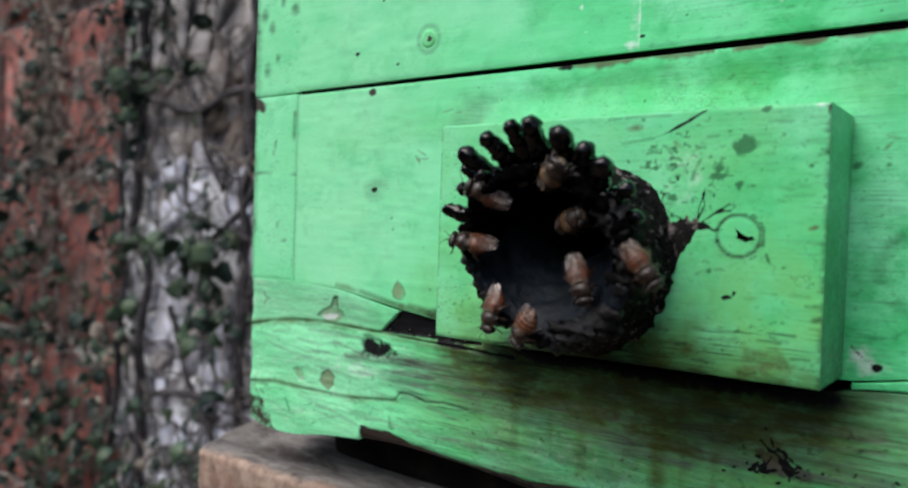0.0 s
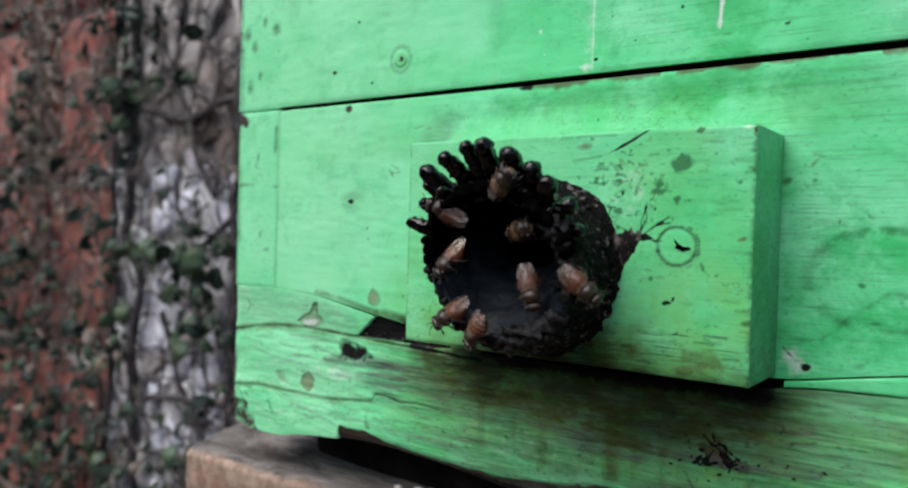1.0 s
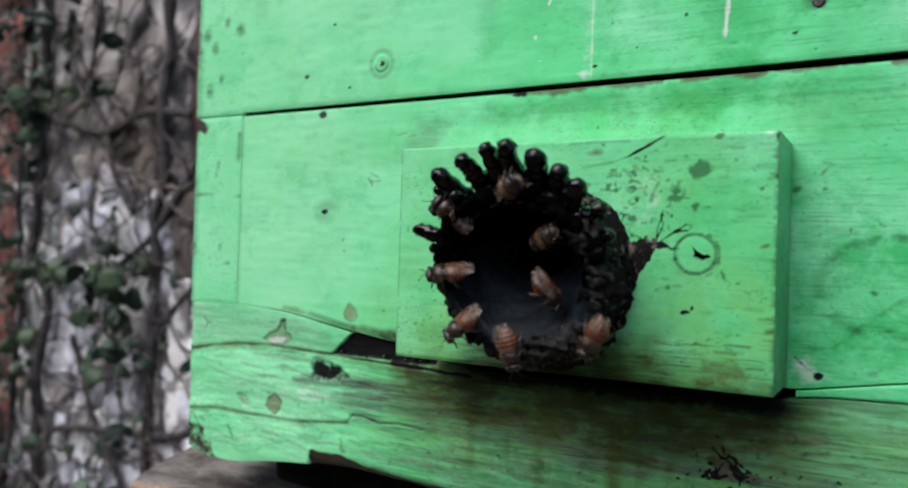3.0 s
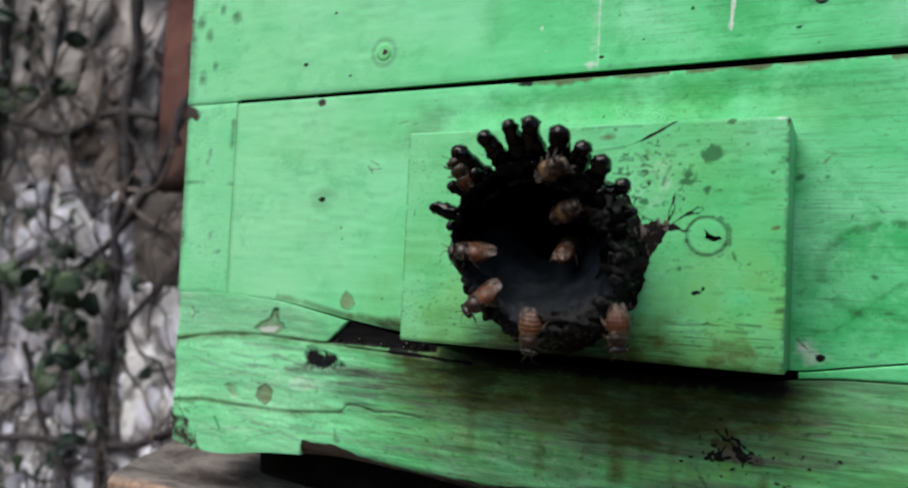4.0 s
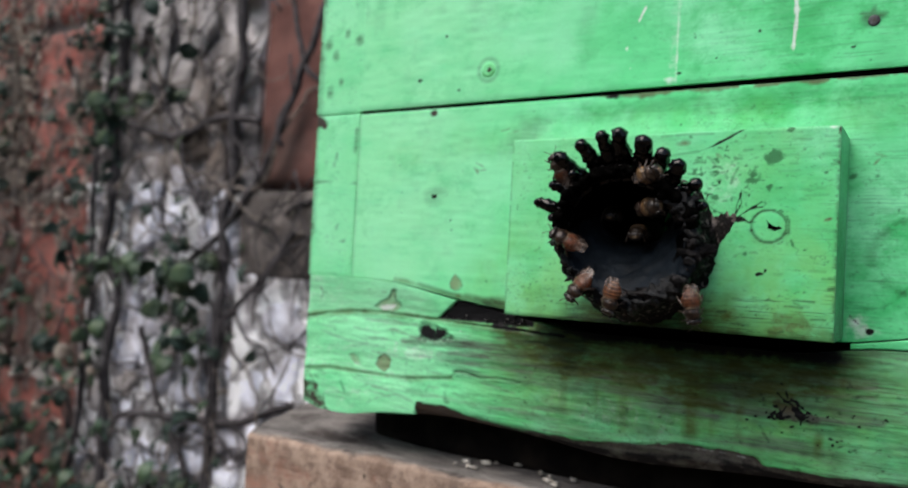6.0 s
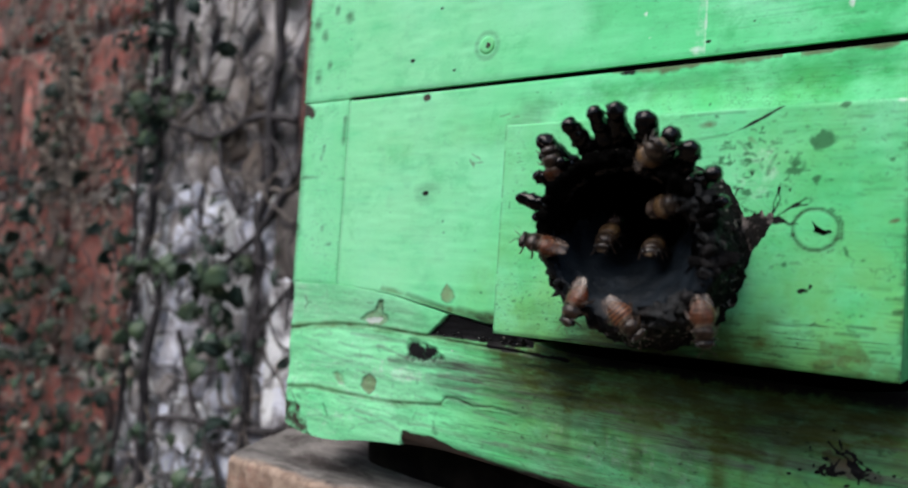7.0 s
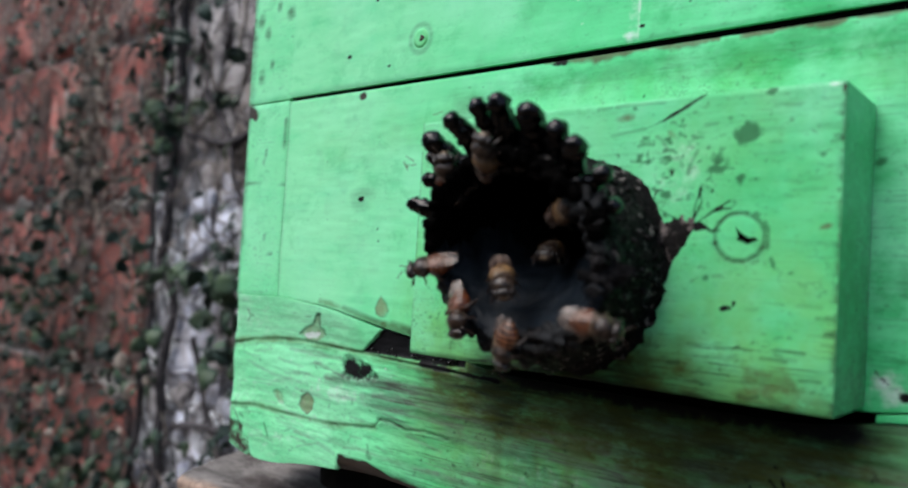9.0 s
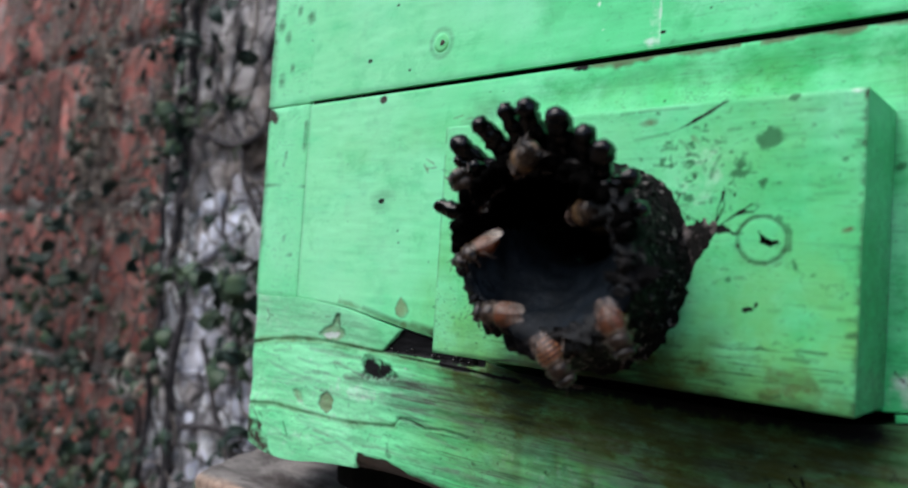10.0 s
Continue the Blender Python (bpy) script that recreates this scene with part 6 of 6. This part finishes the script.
RING = 0.78        # millimetres from one abdomen ring to the next
RING_SCALE = 2 * math.pi / (20 * RING * MM)
CHITIN = make_noisy("black_chitin", (0.006, 0.005, 0.005), (0.02, 0.016, 0.014), 900, 0.25, bumps=0.2, dist=0.0001)
ABDOMEN = make_abdomen("banded_abdomen", (0.024, 0.006, 0.002), (0.115, 0.030, 0.010), (0.25, 0.095, 0.036))
ABDOMEN_BANDED = make_abdomen("strongly_banded_abdomen", (0.020, 0.006, 0.003), (0.085, 0.023, 0.009), (0.38, 0.17, 0.075), 0.75)
ABDOMEN_TAN = make_abdomen("tan_abdomen", (0.08, 0.045, 0.018), (0.25, 0.15, 0.065), (0.30, 0.20, 0.10))
THORAX = make_fuzzy("brown_furred_thorax", (0.006, 0.004, 0.003), (0.034, 0.019, 0.012))
FACE = make_fuzzy("dark_face", (0.006, 0.004, 0.003), (0.022, 0.013, 0.008))
FUZZ = make_fuzzy("beige_hair", (0.06, 0.040, 0.025), (0.19, 0.135, 0.085))
LEG = make_noisy("dark_brown_chitin", (0.010, 0.006, 0.004), (0.035, 0.018, 0.011), 700, 0.35, bumps=0.3, dist=0.0001)


def make_wing():
    m, nt, b = material("smoky_wing", 0.3)
    vein = ramp(nt, noise_tex(nt, 1500, 3, (1, 0.16, 1), 0.6), 0.40, 0.60)
    amber = mix(nt, vein, (0.045, 0.024, 0.016), (0.20, 0.115, 0.08))
    own = nt.nodes.new("ShaderNodeObjectInfo")
    pale = mix(nt, vein, (0.10, 0.075, 0.062), (0.50, 0.44, 0.40))
    # glare is painted on the wing's end: paler and less clear than its root
    tc, sep = nt.nodes.new("ShaderNodeTexCoord"), nt.nodes.new("ShaderNodeSeparateXYZ")
    nt.links.new(tc.outputs["Object"], sep.inputs[0])
    tip = math_node(nt, "SUBTRACT", 1.0, ramp(nt, sep.outputs["Y"], -0.0048, -0.0012))
    pale_glare = math_node(nt, "ADD", math_node(nt, "MULTIPLY", ramp(nt, own.outputs["Random"], 0.35, 1.0), 0.6), math_node(nt, "MULTIPLY", tip, 0.6))
    nt.links.new(mix(nt, pale_glare, amber, pale), b.inputs["Base Color"])
    nt.links.new(math_node(nt, "ADD", math_node(nt, "MULTIPLY", tip, 0.3), 0.24), b.inputs["Alpha"])
    b.inputs["Roughness"].default_value = 0.24
    b.inputs["Specular IOR Level"].default_value = 0.6
    return m


WING = make_wing()


def build_bee():
    """A stingless bee, head towards +y, back towards +z, feet on z = 0; millimetres."""
    bee = thing("stingless_bee", (0, 0, -BASE / MM), "small amber-brown stingless bee on the resin entrance", "bee", "bees at the entrance")
    bee["mm"] = [0, 0, 0]
    lift = 1.75
    bm = blob(bmesh.new(), (0, 1.5, lift), (1.95, 1.6, 1.5), 18, 12, 0.06, 2)
    part("thorax", bm, THORAX, bee, "dark brown furry thorax")
    bm = bmesh.new()
    for _ in range(90):
        d = Vector((random.gauss(0, 1), random.gauss(0, 1), abs(random.gauss(0, 1)) + 0.05)).normalized()
        root = Vector((d.x * 1.9, 1.5 + d.y * 1.55, lift + d.z * 1.45))
        tip = root + (d + Vector((0, -0.7, 0))).normalized() * random.uniform(0.3, 0.55)
        s0 = d.orthogonal().normalized() * 0.045
        s1 = d.cross(s0)
        feet = [bm.verts.new(root + q) for q in (s0, s1 - s0 * 0.5, -s1 - s0 * 0.5)]
        top = bm.verts.new(tip)
        for q in range(3):
            bm.faces.new((feet[q], feet[(q + 1) % 3], top))
    part("fur", bm, FUZZ, bee, "short beige hair on the thorax", kind="stuff")
    bm = bmesh.new()
    rings = []
    for i in range(43):
        f = i / 42
        y = 0.5 - 4.4 * f
        step = ((0.5 - y) / RING) % 1.0
        r = 1.9 * math.sin(math.pi * min(1.0, 0.06 + 0.94 * f) ** 0.72) ** 0.6 * (0.98 + 0.04 * step)
        rings.append([bm.verts.new((r * math.cos(a) * 1.15, y, lift - 0.4 * f + r * math.sin(a) * 0.86)) for a in np.linspace(0, 2 * math.pi, 17)[:-1]])
    for u, v in zip(rings, rings[1:]):
        for k in range(16):
            bm.faces.new((u[k], u[(k + 1) % 16], v[(k + 1) % 16], v[k]))
    bm.faces.new(rings[0][::-1])
    bm.faces.new(rings[-1])
    part("abdomen", bm, ABDOMEN, bee, "amber abdomen with dark bands")
    head = part("head", blob(bmesh.new(), (0, 3.45, lift - 0.2), (1.6, 0.9, 1.2), 16, 12), FACE, bee)
    # pale hair in front of the face and at the edge of the thorax
    part("clypeus", blob(bmesh.new(), (0, 4.2, lift - 0.35), (0.8, 0.22, 0.55), 12, 8, 0.5, 2), FUZZ, head, "beige hairy face plate")
    ring = [Vector((1.45 * math.cos(a), 0.45 - 0.35 * math.sin(a), lift + 0.55 + 0.75 * math.sin(a))) for a in np.linspace(0.25, math.pi - 0.25, 14)]
    part("hair_fringe", tube(bmesh.new(), ring, [0.2] * 14, 6, 0.6, 3), FUZZ, bee, "beige fringe of hair behind the thorax")
    for s in (1, -1):
        part("eye", blob(bmesh.new(), (s * 1.28, 3.55, lift - 0.05), (0.42, 0.58, 0.8), 12, 9), CHITIN, head, "glossy black eye")
        pts = smooth_path([(s * 0.3, 4.1, lift), (s * 0.65, 4.75, lift + 0.5), (s * 1.2, 5.3, lift + 0.2), (s * 1.6, 5.8, lift - 0.1)], 10)
        part("antenna", tube(bmesh.new(), pts, [0.1, 0.1, 0.09, 0.08, 0.07, 0.07, 0.07, 0.07, 0.07, 0.06], 6), LEG, head)
        # wing folded back over the abdomen
        bm = bmesh.new()
        rows = []
        for i in range(11):
            f = i / 10
            half = 1.35 * math.sin(math.pi * (0.1 + 0.86 * f)) ** 0.6 * (0.55 + 0.55 * f)
            c = Vector((s * (0.85 - 0.15 * f), 1.4 - 6.3 * f, lift + 1.3 + 0.45 * math.sin(f * 2.6) - 0.75 * f + 0.06 * s))
            rows.append([bm.verts.new(c + Vector((s * half * q, 0.25 * half * q, -0.4 * half * q + 0.05 * math.sin(9 * f + 5 * q)))) for q in (-1, -0.5, 0, 0.5, 1)])
        for u, v in zip(rows, rows[1:]):
            for k in range(4):
                bm.faces.new((u[k], u[k + 1], v[k + 1], v[k]))
        part("wing", bm, WING, bee, "smoky translucent wing")
        for y0, y1, out, n in ((2.2, 3.3, 2.2, 0), (1.4, 1.0, 2.6, 1), (0.7, -1.5, 2.6, 2)):
            knee = Vector((s * out * 0.72, (y0 + y1) / 2 + 0.1, lift + 0.25))
            pts = smooth_path([(s * 0.8, y0, lift - 0.7), knee, (s * out * 0.95, y1, 0.45), (s * (out + 0.15), y1 + (0.35 if n < 2 else -0.7), 0.08)], 11)
            rad = [0.24, 0.34, 0.34, 0.28, 0.24, 0.22 + 0.12 * (n == 2), 0.24 + 0.2 * (n == 2), 0.2 + 0.1 * (n == 2), 0.13, 0.1, 0.08]
            part("leg", tube(bmesh.new(), pts, [0.75 * q for q in rad], 6), LEG, bee)
    return bee


SIZE = 1.04
bee_a = build_bee()
bee_a.scale = (SIZE, SIZE, SIZE)
others = [copy_thing(bee_a, Matrix.Identity(4)) for _ in range(9)]
bee_b, bee_c, bee_d, bee_e, bee_f, bee_g, bee_h, bee_i, bee_j = others
for ob, text in ((bee_b, "stingless bee clinging under the resin fingers, head outward"), (bee_c, "stingless bee on the inner wall of the resin tube"),
                 (bee_d, "amber stingless bee on the rim with pale wings"), (bee_e, "amber stingless bee leaning out over the lower rim"),
                 (bee_f, "stingless bee with banded abdomen on the lower lip"), (bee_g, "amber stingless bee hanging head down on the rim"),
                 (bee_h, "stingless bee crawling over the ramp into the tunnel"), (bee_i, "stingless bee coming out of the dark tunnel"), (bee_j, "stingless bee peering out of the dark tunnel")):
    tagged(ob, text)
for ob, coat in ((bee_b, ABDOMEN_TAN), (bee_c, ABDOMEN_TAN), (bee_i, ABDOMEN_TAN), (bee_j, ABDOMEN_TAN), (bee_f, ABDOMEN_BANDED)):
    for child in ob.children:
        if child.name.startswith("abdomen"):
            child.material_slots[0].link = "OBJECT"
            child.material_slots[0].material = coat


def crawl(t, x, y, z, fx, fy, fz, up):
    """A row for a bee: the middle of its body in millimetres, where its head points, and where its back points."""
    f, u = Vector((fx, fy, fz)).normalized(), Vector(up)
    r = f.cross(u).normalized()
    u = r.cross(f)
    rot = Matrix((r, f, u)).transposed().to_4x4()
    return t, Matrix.Translation(at_mm(x, y, z) - u * 1.75 * MM * SIZE) @ rot


def motions():
    up = (0.45, -0.85, -0.15)
    walk(bee_a, [
        crawl(0, 105.5, -45.2, -34.1, -0.81, -0.47, 0.35, up),
        crawl(1, 105.6, -45.2, -34.8, -0.84, -0.39, 0.39, up),
        crawl(2, 104.8, -45.2, -34.9, -0.70, -0.45, 0.55, up),
        crawl(2.5, 104.4, -45.2, -34.5, -0.66, -0.49, 0.57, up),
        crawl(4, 102.2, -45.2, -31.0, -0.35, -0.56, 0.75, up),
        crawl(4.5, 101.8, -45.2, -28.7, -0.19, -0.50, 0.84, up),
        crawl(5, 101.6, -45.2, -29.6, -0.30, -0.50, 0.81, up),
        crawl(5.5, 102.1, -45.2, -29.2, -0.29, -0.54, 0.79, up),
        crawl(6, 101.4, -45.2, -29.3, -0.29, -0.52, 0.81, up),
        crawl(7.5, 103.7, -45.2, -31.9, -0.02, -0.53, 0.85, up),
        crawl(8, 102.8, -45.2, -31.4, -0.26, -0.54, 0.80, up),
        crawl(8.5, 104.6, -45.2, -31.6, 0.03, -0.52, 0.85, up),
        crawl(9, 104.5, -45.2, -32.8, 0.20, -0.57, 0.80, up),
        crawl(9.7, 102.0, -45.2, -31.2, 0.00, -0.63, 0.78, up),
        crawl(10, 103.2, -45.2, -34.5, -0.13, -0.76, 0.64, up),
    ])
    up = (-0.1, -0.75, -0.65)
    walk(bee_b, [
        crawl(0, 121.7, -48.3, -30.7, 0.69, -0.61, 0.39, up),
        crawl(1, 121.4, -48.3, -29.3, 0.71, -0.53, 0.47, up),
        crawl(2, 117.2, -48.3, -29.9, 0.61, -0.6, 0.51, up),
        crawl(2.5, 117, -48.3, -29.1, 0.68, -0.63, 0.38, up),
        crawl(4, 121.6, -48.3, -30.5, 0.73, -0.66, 0.2, up),
        crawl(4.5, 123, -48.3, -30.9, 0.72, -0.66, 0.23, up),
        crawl(5, 125, -48.3, -31.5, 0.77, -0.63, 0.08, up),
        crawl(5.5, 123.8, -48.3, -31.8, 0.74, -0.62, 0.27, up),
        crawl(6, 124.2, -48.3, -31.3, 0.77, -0.63, 0.1, up),
        crawl(7.5, 123.1, -48.3, -29.9, 0.66, -0.61, 0.44, up),
        crawl(8, 120.7, -48.3, -30.9, 0.73, -0.59, 0.35, up),
        crawl(8.5, 119, -48.3, -31.7, 0.69, -0.6, 0.41, up),
        crawl(9, 114.6, -48.3, -30.2, 0.39, -0.69, 0.61, up),
        crawl(9.7, 115, -48.3, -27.5, 0.69, -0.61, 0.38, up),
        crawl(10, 117, -48.3, -30.1, 0.77, -0.57, 0.27, up),
    ])
    up = (-0.6, -0.75, -0.2)
    walk(bee_c, [
        crawl(0, 122.0, -41.5, -38.6, 0.79, -0.57, 0.24, up),
        crawl(1, 121.5, -41.5, -38.1, 0.83, -0.54, 0.13, up),
        crawl(2, 122.6, -41.5, -38.3, 0.75, -0.56, 0.35, up),
        crawl(2.5, 122.4, -41.5, -38.4, 0.74, -0.61, 0.27, up),
        crawl(4, 122.6, -41.5, -37.5, 0.73, -0.66, 0.19, up),
        crawl(4.5, 123.0, -41.5, -38.0, 0.71, -0.69, 0.15, up),
        crawl(5, 123.0, -41.5, -38.6, 0.77, -0.63, 0.09, up),
        crawl(5.5, 122.9, -41.5, -38.4, 0.73, -0.67, 0.12, up),
        crawl(6, 122.8, -41.5, -38.0, 0.75, -0.66, 0.00, up),
        crawl(7.5, 125.4, -41.5, -38.4, 0.84, -0.51, 0.15, up),
        crawl(8, 125.2, -41.5, -37.2, 0.84, -0.52, 0.15, up),
        crawl(8.5, 125.2, -41.5, -37.6, 0.81, -0.53, 0.24, up),
        crawl(9, 126.0, -41.5, -38.2, 0.84, -0.50, 0.20, up),
        crawl(9.7, 124.2, -41.5, -37.0, 0.84, -0.53, 0.13, up),
        crawl(10, 124.6, -41.5, -38.0, 0.85, -0.52, 0.11, up),
    ])
    up = (-0.15, -0.75, 0.6)
    walk(bee_d, [
        crawl(0, 102.7, -45.5, -43.4, -0.90, -0.42, 0.14, up),
        crawl(1, 107.2, -45.5, -44.4, -0.48, -0.41, -0.78, up),
        crawl(2, 104.3, -45.5, -46.4, -0.81, -0.35, -0.47, up),
        crawl(2.5, 103.2, -45.5, -45.4, -0.87, -0.41, -0.27, up),
        crawl(4, 104.5, -45.5, -46.0, -0.93, -0.38, 0.03, up),
        crawl(4.5, 104.6, -45.5, -45.9, -0.93, -0.36, -0.07, up),
        crawl(5, 105.4, -45.5, -45.0, -0.89, -0.35, -0.30, up),
        crawl(5.5, 105.2, -45.5, -45.2, -0.93, -0.37, 0.05, up),
        crawl(6, 104.0, -45.5, -46.4, -0.82, -0.38, 0.44, up),
        crawl(7.5, 101.0, -45.5, -46.5, -0.92, -0.40, -0.02, up),
        crawl(8, 101.0, -45.5, -47.8, -0.89, -0.40, -0.21, up),
        crawl(8.5, 101.4, -45.5, -48.7, -0.88, -0.40, -0.24, up),
        crawl(9, 102.2, -45.5, -48.0, -0.88, -0.42, -0.24, up),
        crawl(9.7, 104.0, -45.5, -45.2, -0.86, -0.40, -0.31, up),
        crawl(10, 106.4, -45.5, -44.8, -0.71, -0.42, -0.56, up),
    ])
    up = (-0.25, -0.85, 0.3)
    walk(bee_e, [
        crawl(0, 108.0, -45.5, -56.0, -0.11, -0.24, -0.96, up),
        crawl(1, 107.8, -45.5, -55.6, -0.77, -0.27, -0.58, up),
        crawl(2, 107.3, -45.5, -55.4, -0.71, -0.21, -0.68, up),
        crawl(2.5, 107.0, -45.5, -55.6, -0.72, -0.20, -0.66, up),
        crawl(4, 107.2, -45.5, -55.2, -0.73, -0.19, -0.66, up),
        crawl(4.5, 106.8, -45.5, -56.0, -0.66, -0.18, -0.73, up),
        crawl(5, 107.6, -45.5, -56.2, -0.67, -0.18, -0.72, up),
        crawl(5.5, 107.6, -45.5, -55.8, -0.67, -0.19, -0.72, up),
        crawl(6, 107.8, -45.5, -57.3, -0.59, -0.19, -0.79, up),
        crawl(7.5, 110.0, -45.5, -57.3, -0.01, -0.22, -0.98, up),
        crawl(8, 109.8, -45.5, -57.5, 0.21, -0.22, -0.95, up),
        crawl(8.5, 110.3, -45.5, -56.5, -0.23, -0.23, -0.95, up),
        crawl(9, 108.8, -45.5, -55.4, 0.16, -0.21, -0.97, up),
        crawl(9.7, 108.2, -45.5, -55.4, -0.96, -0.24, -0.16, up),
        crawl(10, 111.4, -45.5, -55.5, -0.97, -0.22, 0.00, up),
    ])
    up = (0, -0.92, 0.35)
    walk(bee_f, [
        crawl(0, 114.7, -45.0, -58.6, -0.53, 0.17, -0.83, up),
        crawl(1, 113.8, -45.0, -58.6, -0.54, 0.17, -0.83, up),
        crawl(2, 113.6, -45.0, -59.7, -0.35, 0.18, -0.92, up),
        crawl(2.5, 115.8, -45.0, -58.8, 0.32, 0.26, -0.91, up),
        crawl(4, 117.4, -45.0, -61.0, -0.07, 0.20, -0.98, up),
        crawl(4.5, 116.8, -45.0, -60.6, -0.05, 0.21, -0.98, up),
        crawl(5, 115.5, -45.0, -59.0, -0.66, 0.22, -0.72, up),
        crawl(5.5, 115.3, -45.0, -59.8, -0.36, 0.19, -0.91, up),
        crawl(6, 115.7, -45.0, -59.4, -0.23, 0.21, -0.95, up),
        crawl(7.5, 120.5, -45.0, -59.3, 0.86, 0.20, -0.47, up),
        crawl(8, 118.0, -45.0, -59.0, 0.32, 0.20, -0.93, up),
        crawl(8.5, 118.6, -45.0, -60.4, -0.14, 0.25, -0.96, up),
        crawl(9, 118.3, -45.0, -59.8, -0.28, 0.23, -0.93, up),
        crawl(9.7, 120.4, -45.0, -60.6, 0.56, 0.28, -0.78, up),
        crawl(10, 122.7, -45.0, -62.0, 0.50, 0.32, -0.80, up),
    ])
    up = (0.35, -0.9, 0.2)
    walk(bee_g, [
        crawl(0, 136.9, -44.0, -46.1, 0.57, 0.20, -0.80, up),
        crawl(1, 136.6, -44.0, -48.2, 0.71, 0.28, -0.65, up),
        crawl(2, 136.6, -44.0, -52.5, -0.11, 0.22, -0.97, up),
        crawl(2.5, 133.1, -44.0, -54.2, -0.58, 0.20, -0.79, up),
        crawl(4, 134.0, -44.0, -59.3, 0.01, 0.21, -0.98, up),
        crawl(4.5, 134.0, -44.0, -59.8, 0.05, 0.23, -0.97, up),
        crawl(5, 134.0, -44.0, -60.4, 0.02, 0.22, -0.97, up),
        crawl(5.5, 133.7, -44.0, -60.7, 0.08, 0.26, -0.96, up),
        crawl(6, 134.2, -44.0, -60.2, 0.09, 0.25, -0.96, up),
        crawl(7.5, 133.2, -44.0, -58.1, 0.08, 0.22, -0.97, up),
        crawl(8, 133.2, -44.0, -57.1, 0.70, 0.22, -0.68, up),
        crawl(8.5, 133.6, -44.0, -56.1, 0.88, 0.19, -0.44, up),
        crawl(9, 133.4, -44.0, -55.4, 0.96, 0.19, -0.20, up),
        crawl(9.7, 132.3, -44.0, -54.5, 0.48, 0.29, -0.83, up),
        crawl(10, 132.6, -44.0, -56.2, 0.37, 0.23, -0.90, up),
    ])
    up = (0.1, -0.75, 0.66)
    walk(bee_h, [
        crawl(0, 124.7, -42.5, -49.5, 0.35, -0.1, -0.9, up),
        crawl(1, 124.7, -42.5, -49.5, 0.3, -0.1, -0.9, up),
        crawl(2, 123.5, -42.5, -49.2, -0.1, -0.1, -0.95, up),
        crawl(2.5, 123.6, -42.5, -49, -0.1, -0.2, -0.95, up),
        crawl(3.2, 122.5, -40.5, -47.5, 0.2, 0.5, -0.3, up),
        crawl(3.8, 121, -37, -45.8, 0, 0.75, 0.5, up),
        crawl(4, 120.6, -35, -44.8, 0, 0.8, 0.5, up),
        crawl(4.5, 118, -27, -42, -0.1, 0.95, 0.2, up),
        crawl(5, 115, -12, -38.5, 0, 1, 0, up),
        crawl(5.5, 114.5, 6, -38, 0, 1, 0, up),
        crawl(10, 114.5, 10, -38, 0, 1, 0, up),
    ])
    up = (0, -0.35, 0.93)
    walk(bee_i, [
        crawl(0, 111, 10, -38, 0, -1, 0, up),
        crawl(4, 111, 8, -38, 0, -1, 0, up),
        crawl(4.5, 110, -8, -37, 0, -1, 0, up),
        crawl(5, 108.6, -24, -35.2, 0.1, -0.95, -0.1, up),
        crawl(5.5, 108.2, -26, -36.4, 0.2, -0.9, -0.3, up),
        crawl(6, 108.8, -29, -38.2, 0.2, -0.9, -0.3, up),
        crawl(6.8, 110, -34, -42.5, 0.1, -0.8, -0.6, up),
        crawl(7.5, 111.6, -38, -45.8, -0.2, -0.55, -0.8, up),
        crawl(8, 112.9, -40.5, -46.9, -0.65, -0.35, -0.65, up),
        crawl(8.5, 114.2, -41.8, -48.2, -0.7, -0.3, -0.6, up),
        crawl(9, 115.3, -42.5, -49.5, 0.5, -0.5, -0.6, up),
        crawl(9.3, 117, -40.5, -48, 0.5, 0.6, 0.3, up),
        crawl(9.7, 117, -31, -42, 0, 0.95, 0.2, up),
        crawl(10, 115, -18, -38.5, 0, 1, 0, up),
    ])
    up = (0, -0.2, 0.97)
    walk(bee_j, [
        crawl(0, 117, 16, -40, 0, -1, 0, up),
        crawl(4, 117, 14, -40, 0, -1, 0, up),
        crawl(4.5, 116, -10, -41, 0, -1, 0, up),
        crawl(5, 113.8, -28, -42.3, 0.05, -0.9, -0.35, up),
        crawl(5.5, 114.4, -30, -43, 0.1, -0.9, -0.35, up),
        crawl(6, 116.9, -32, -43.1, 0.15, -0.9, -0.3, up),
        crawl(6.8, 119, -34, -45, 0.2, -0.9, -0.3, up),
        crawl(7.5, 121.2, -35, -46.2, 0.25, -0.9, -0.3, up),
        crawl(8, 119.8, -35, -45, 0.3, -0.9, -0.2, up),
        crawl(8.5, 117.9, -34, -44.1, 0.3, -0.9, -0.2, up),
        crawl(9, 118.5, -33.5, -44.2, 0.3, -0.9, -0.25, up),
        crawl(9.4, 117.5, -29, -42, 0.2, -0.95, -0.1, up),
        crawl(9.8, 116, -12, -39, 0.1, -1, 0, up),
        crawl(10, 115.5, -2, -38, 0.1, -1, 0, up),
    ])


motions()
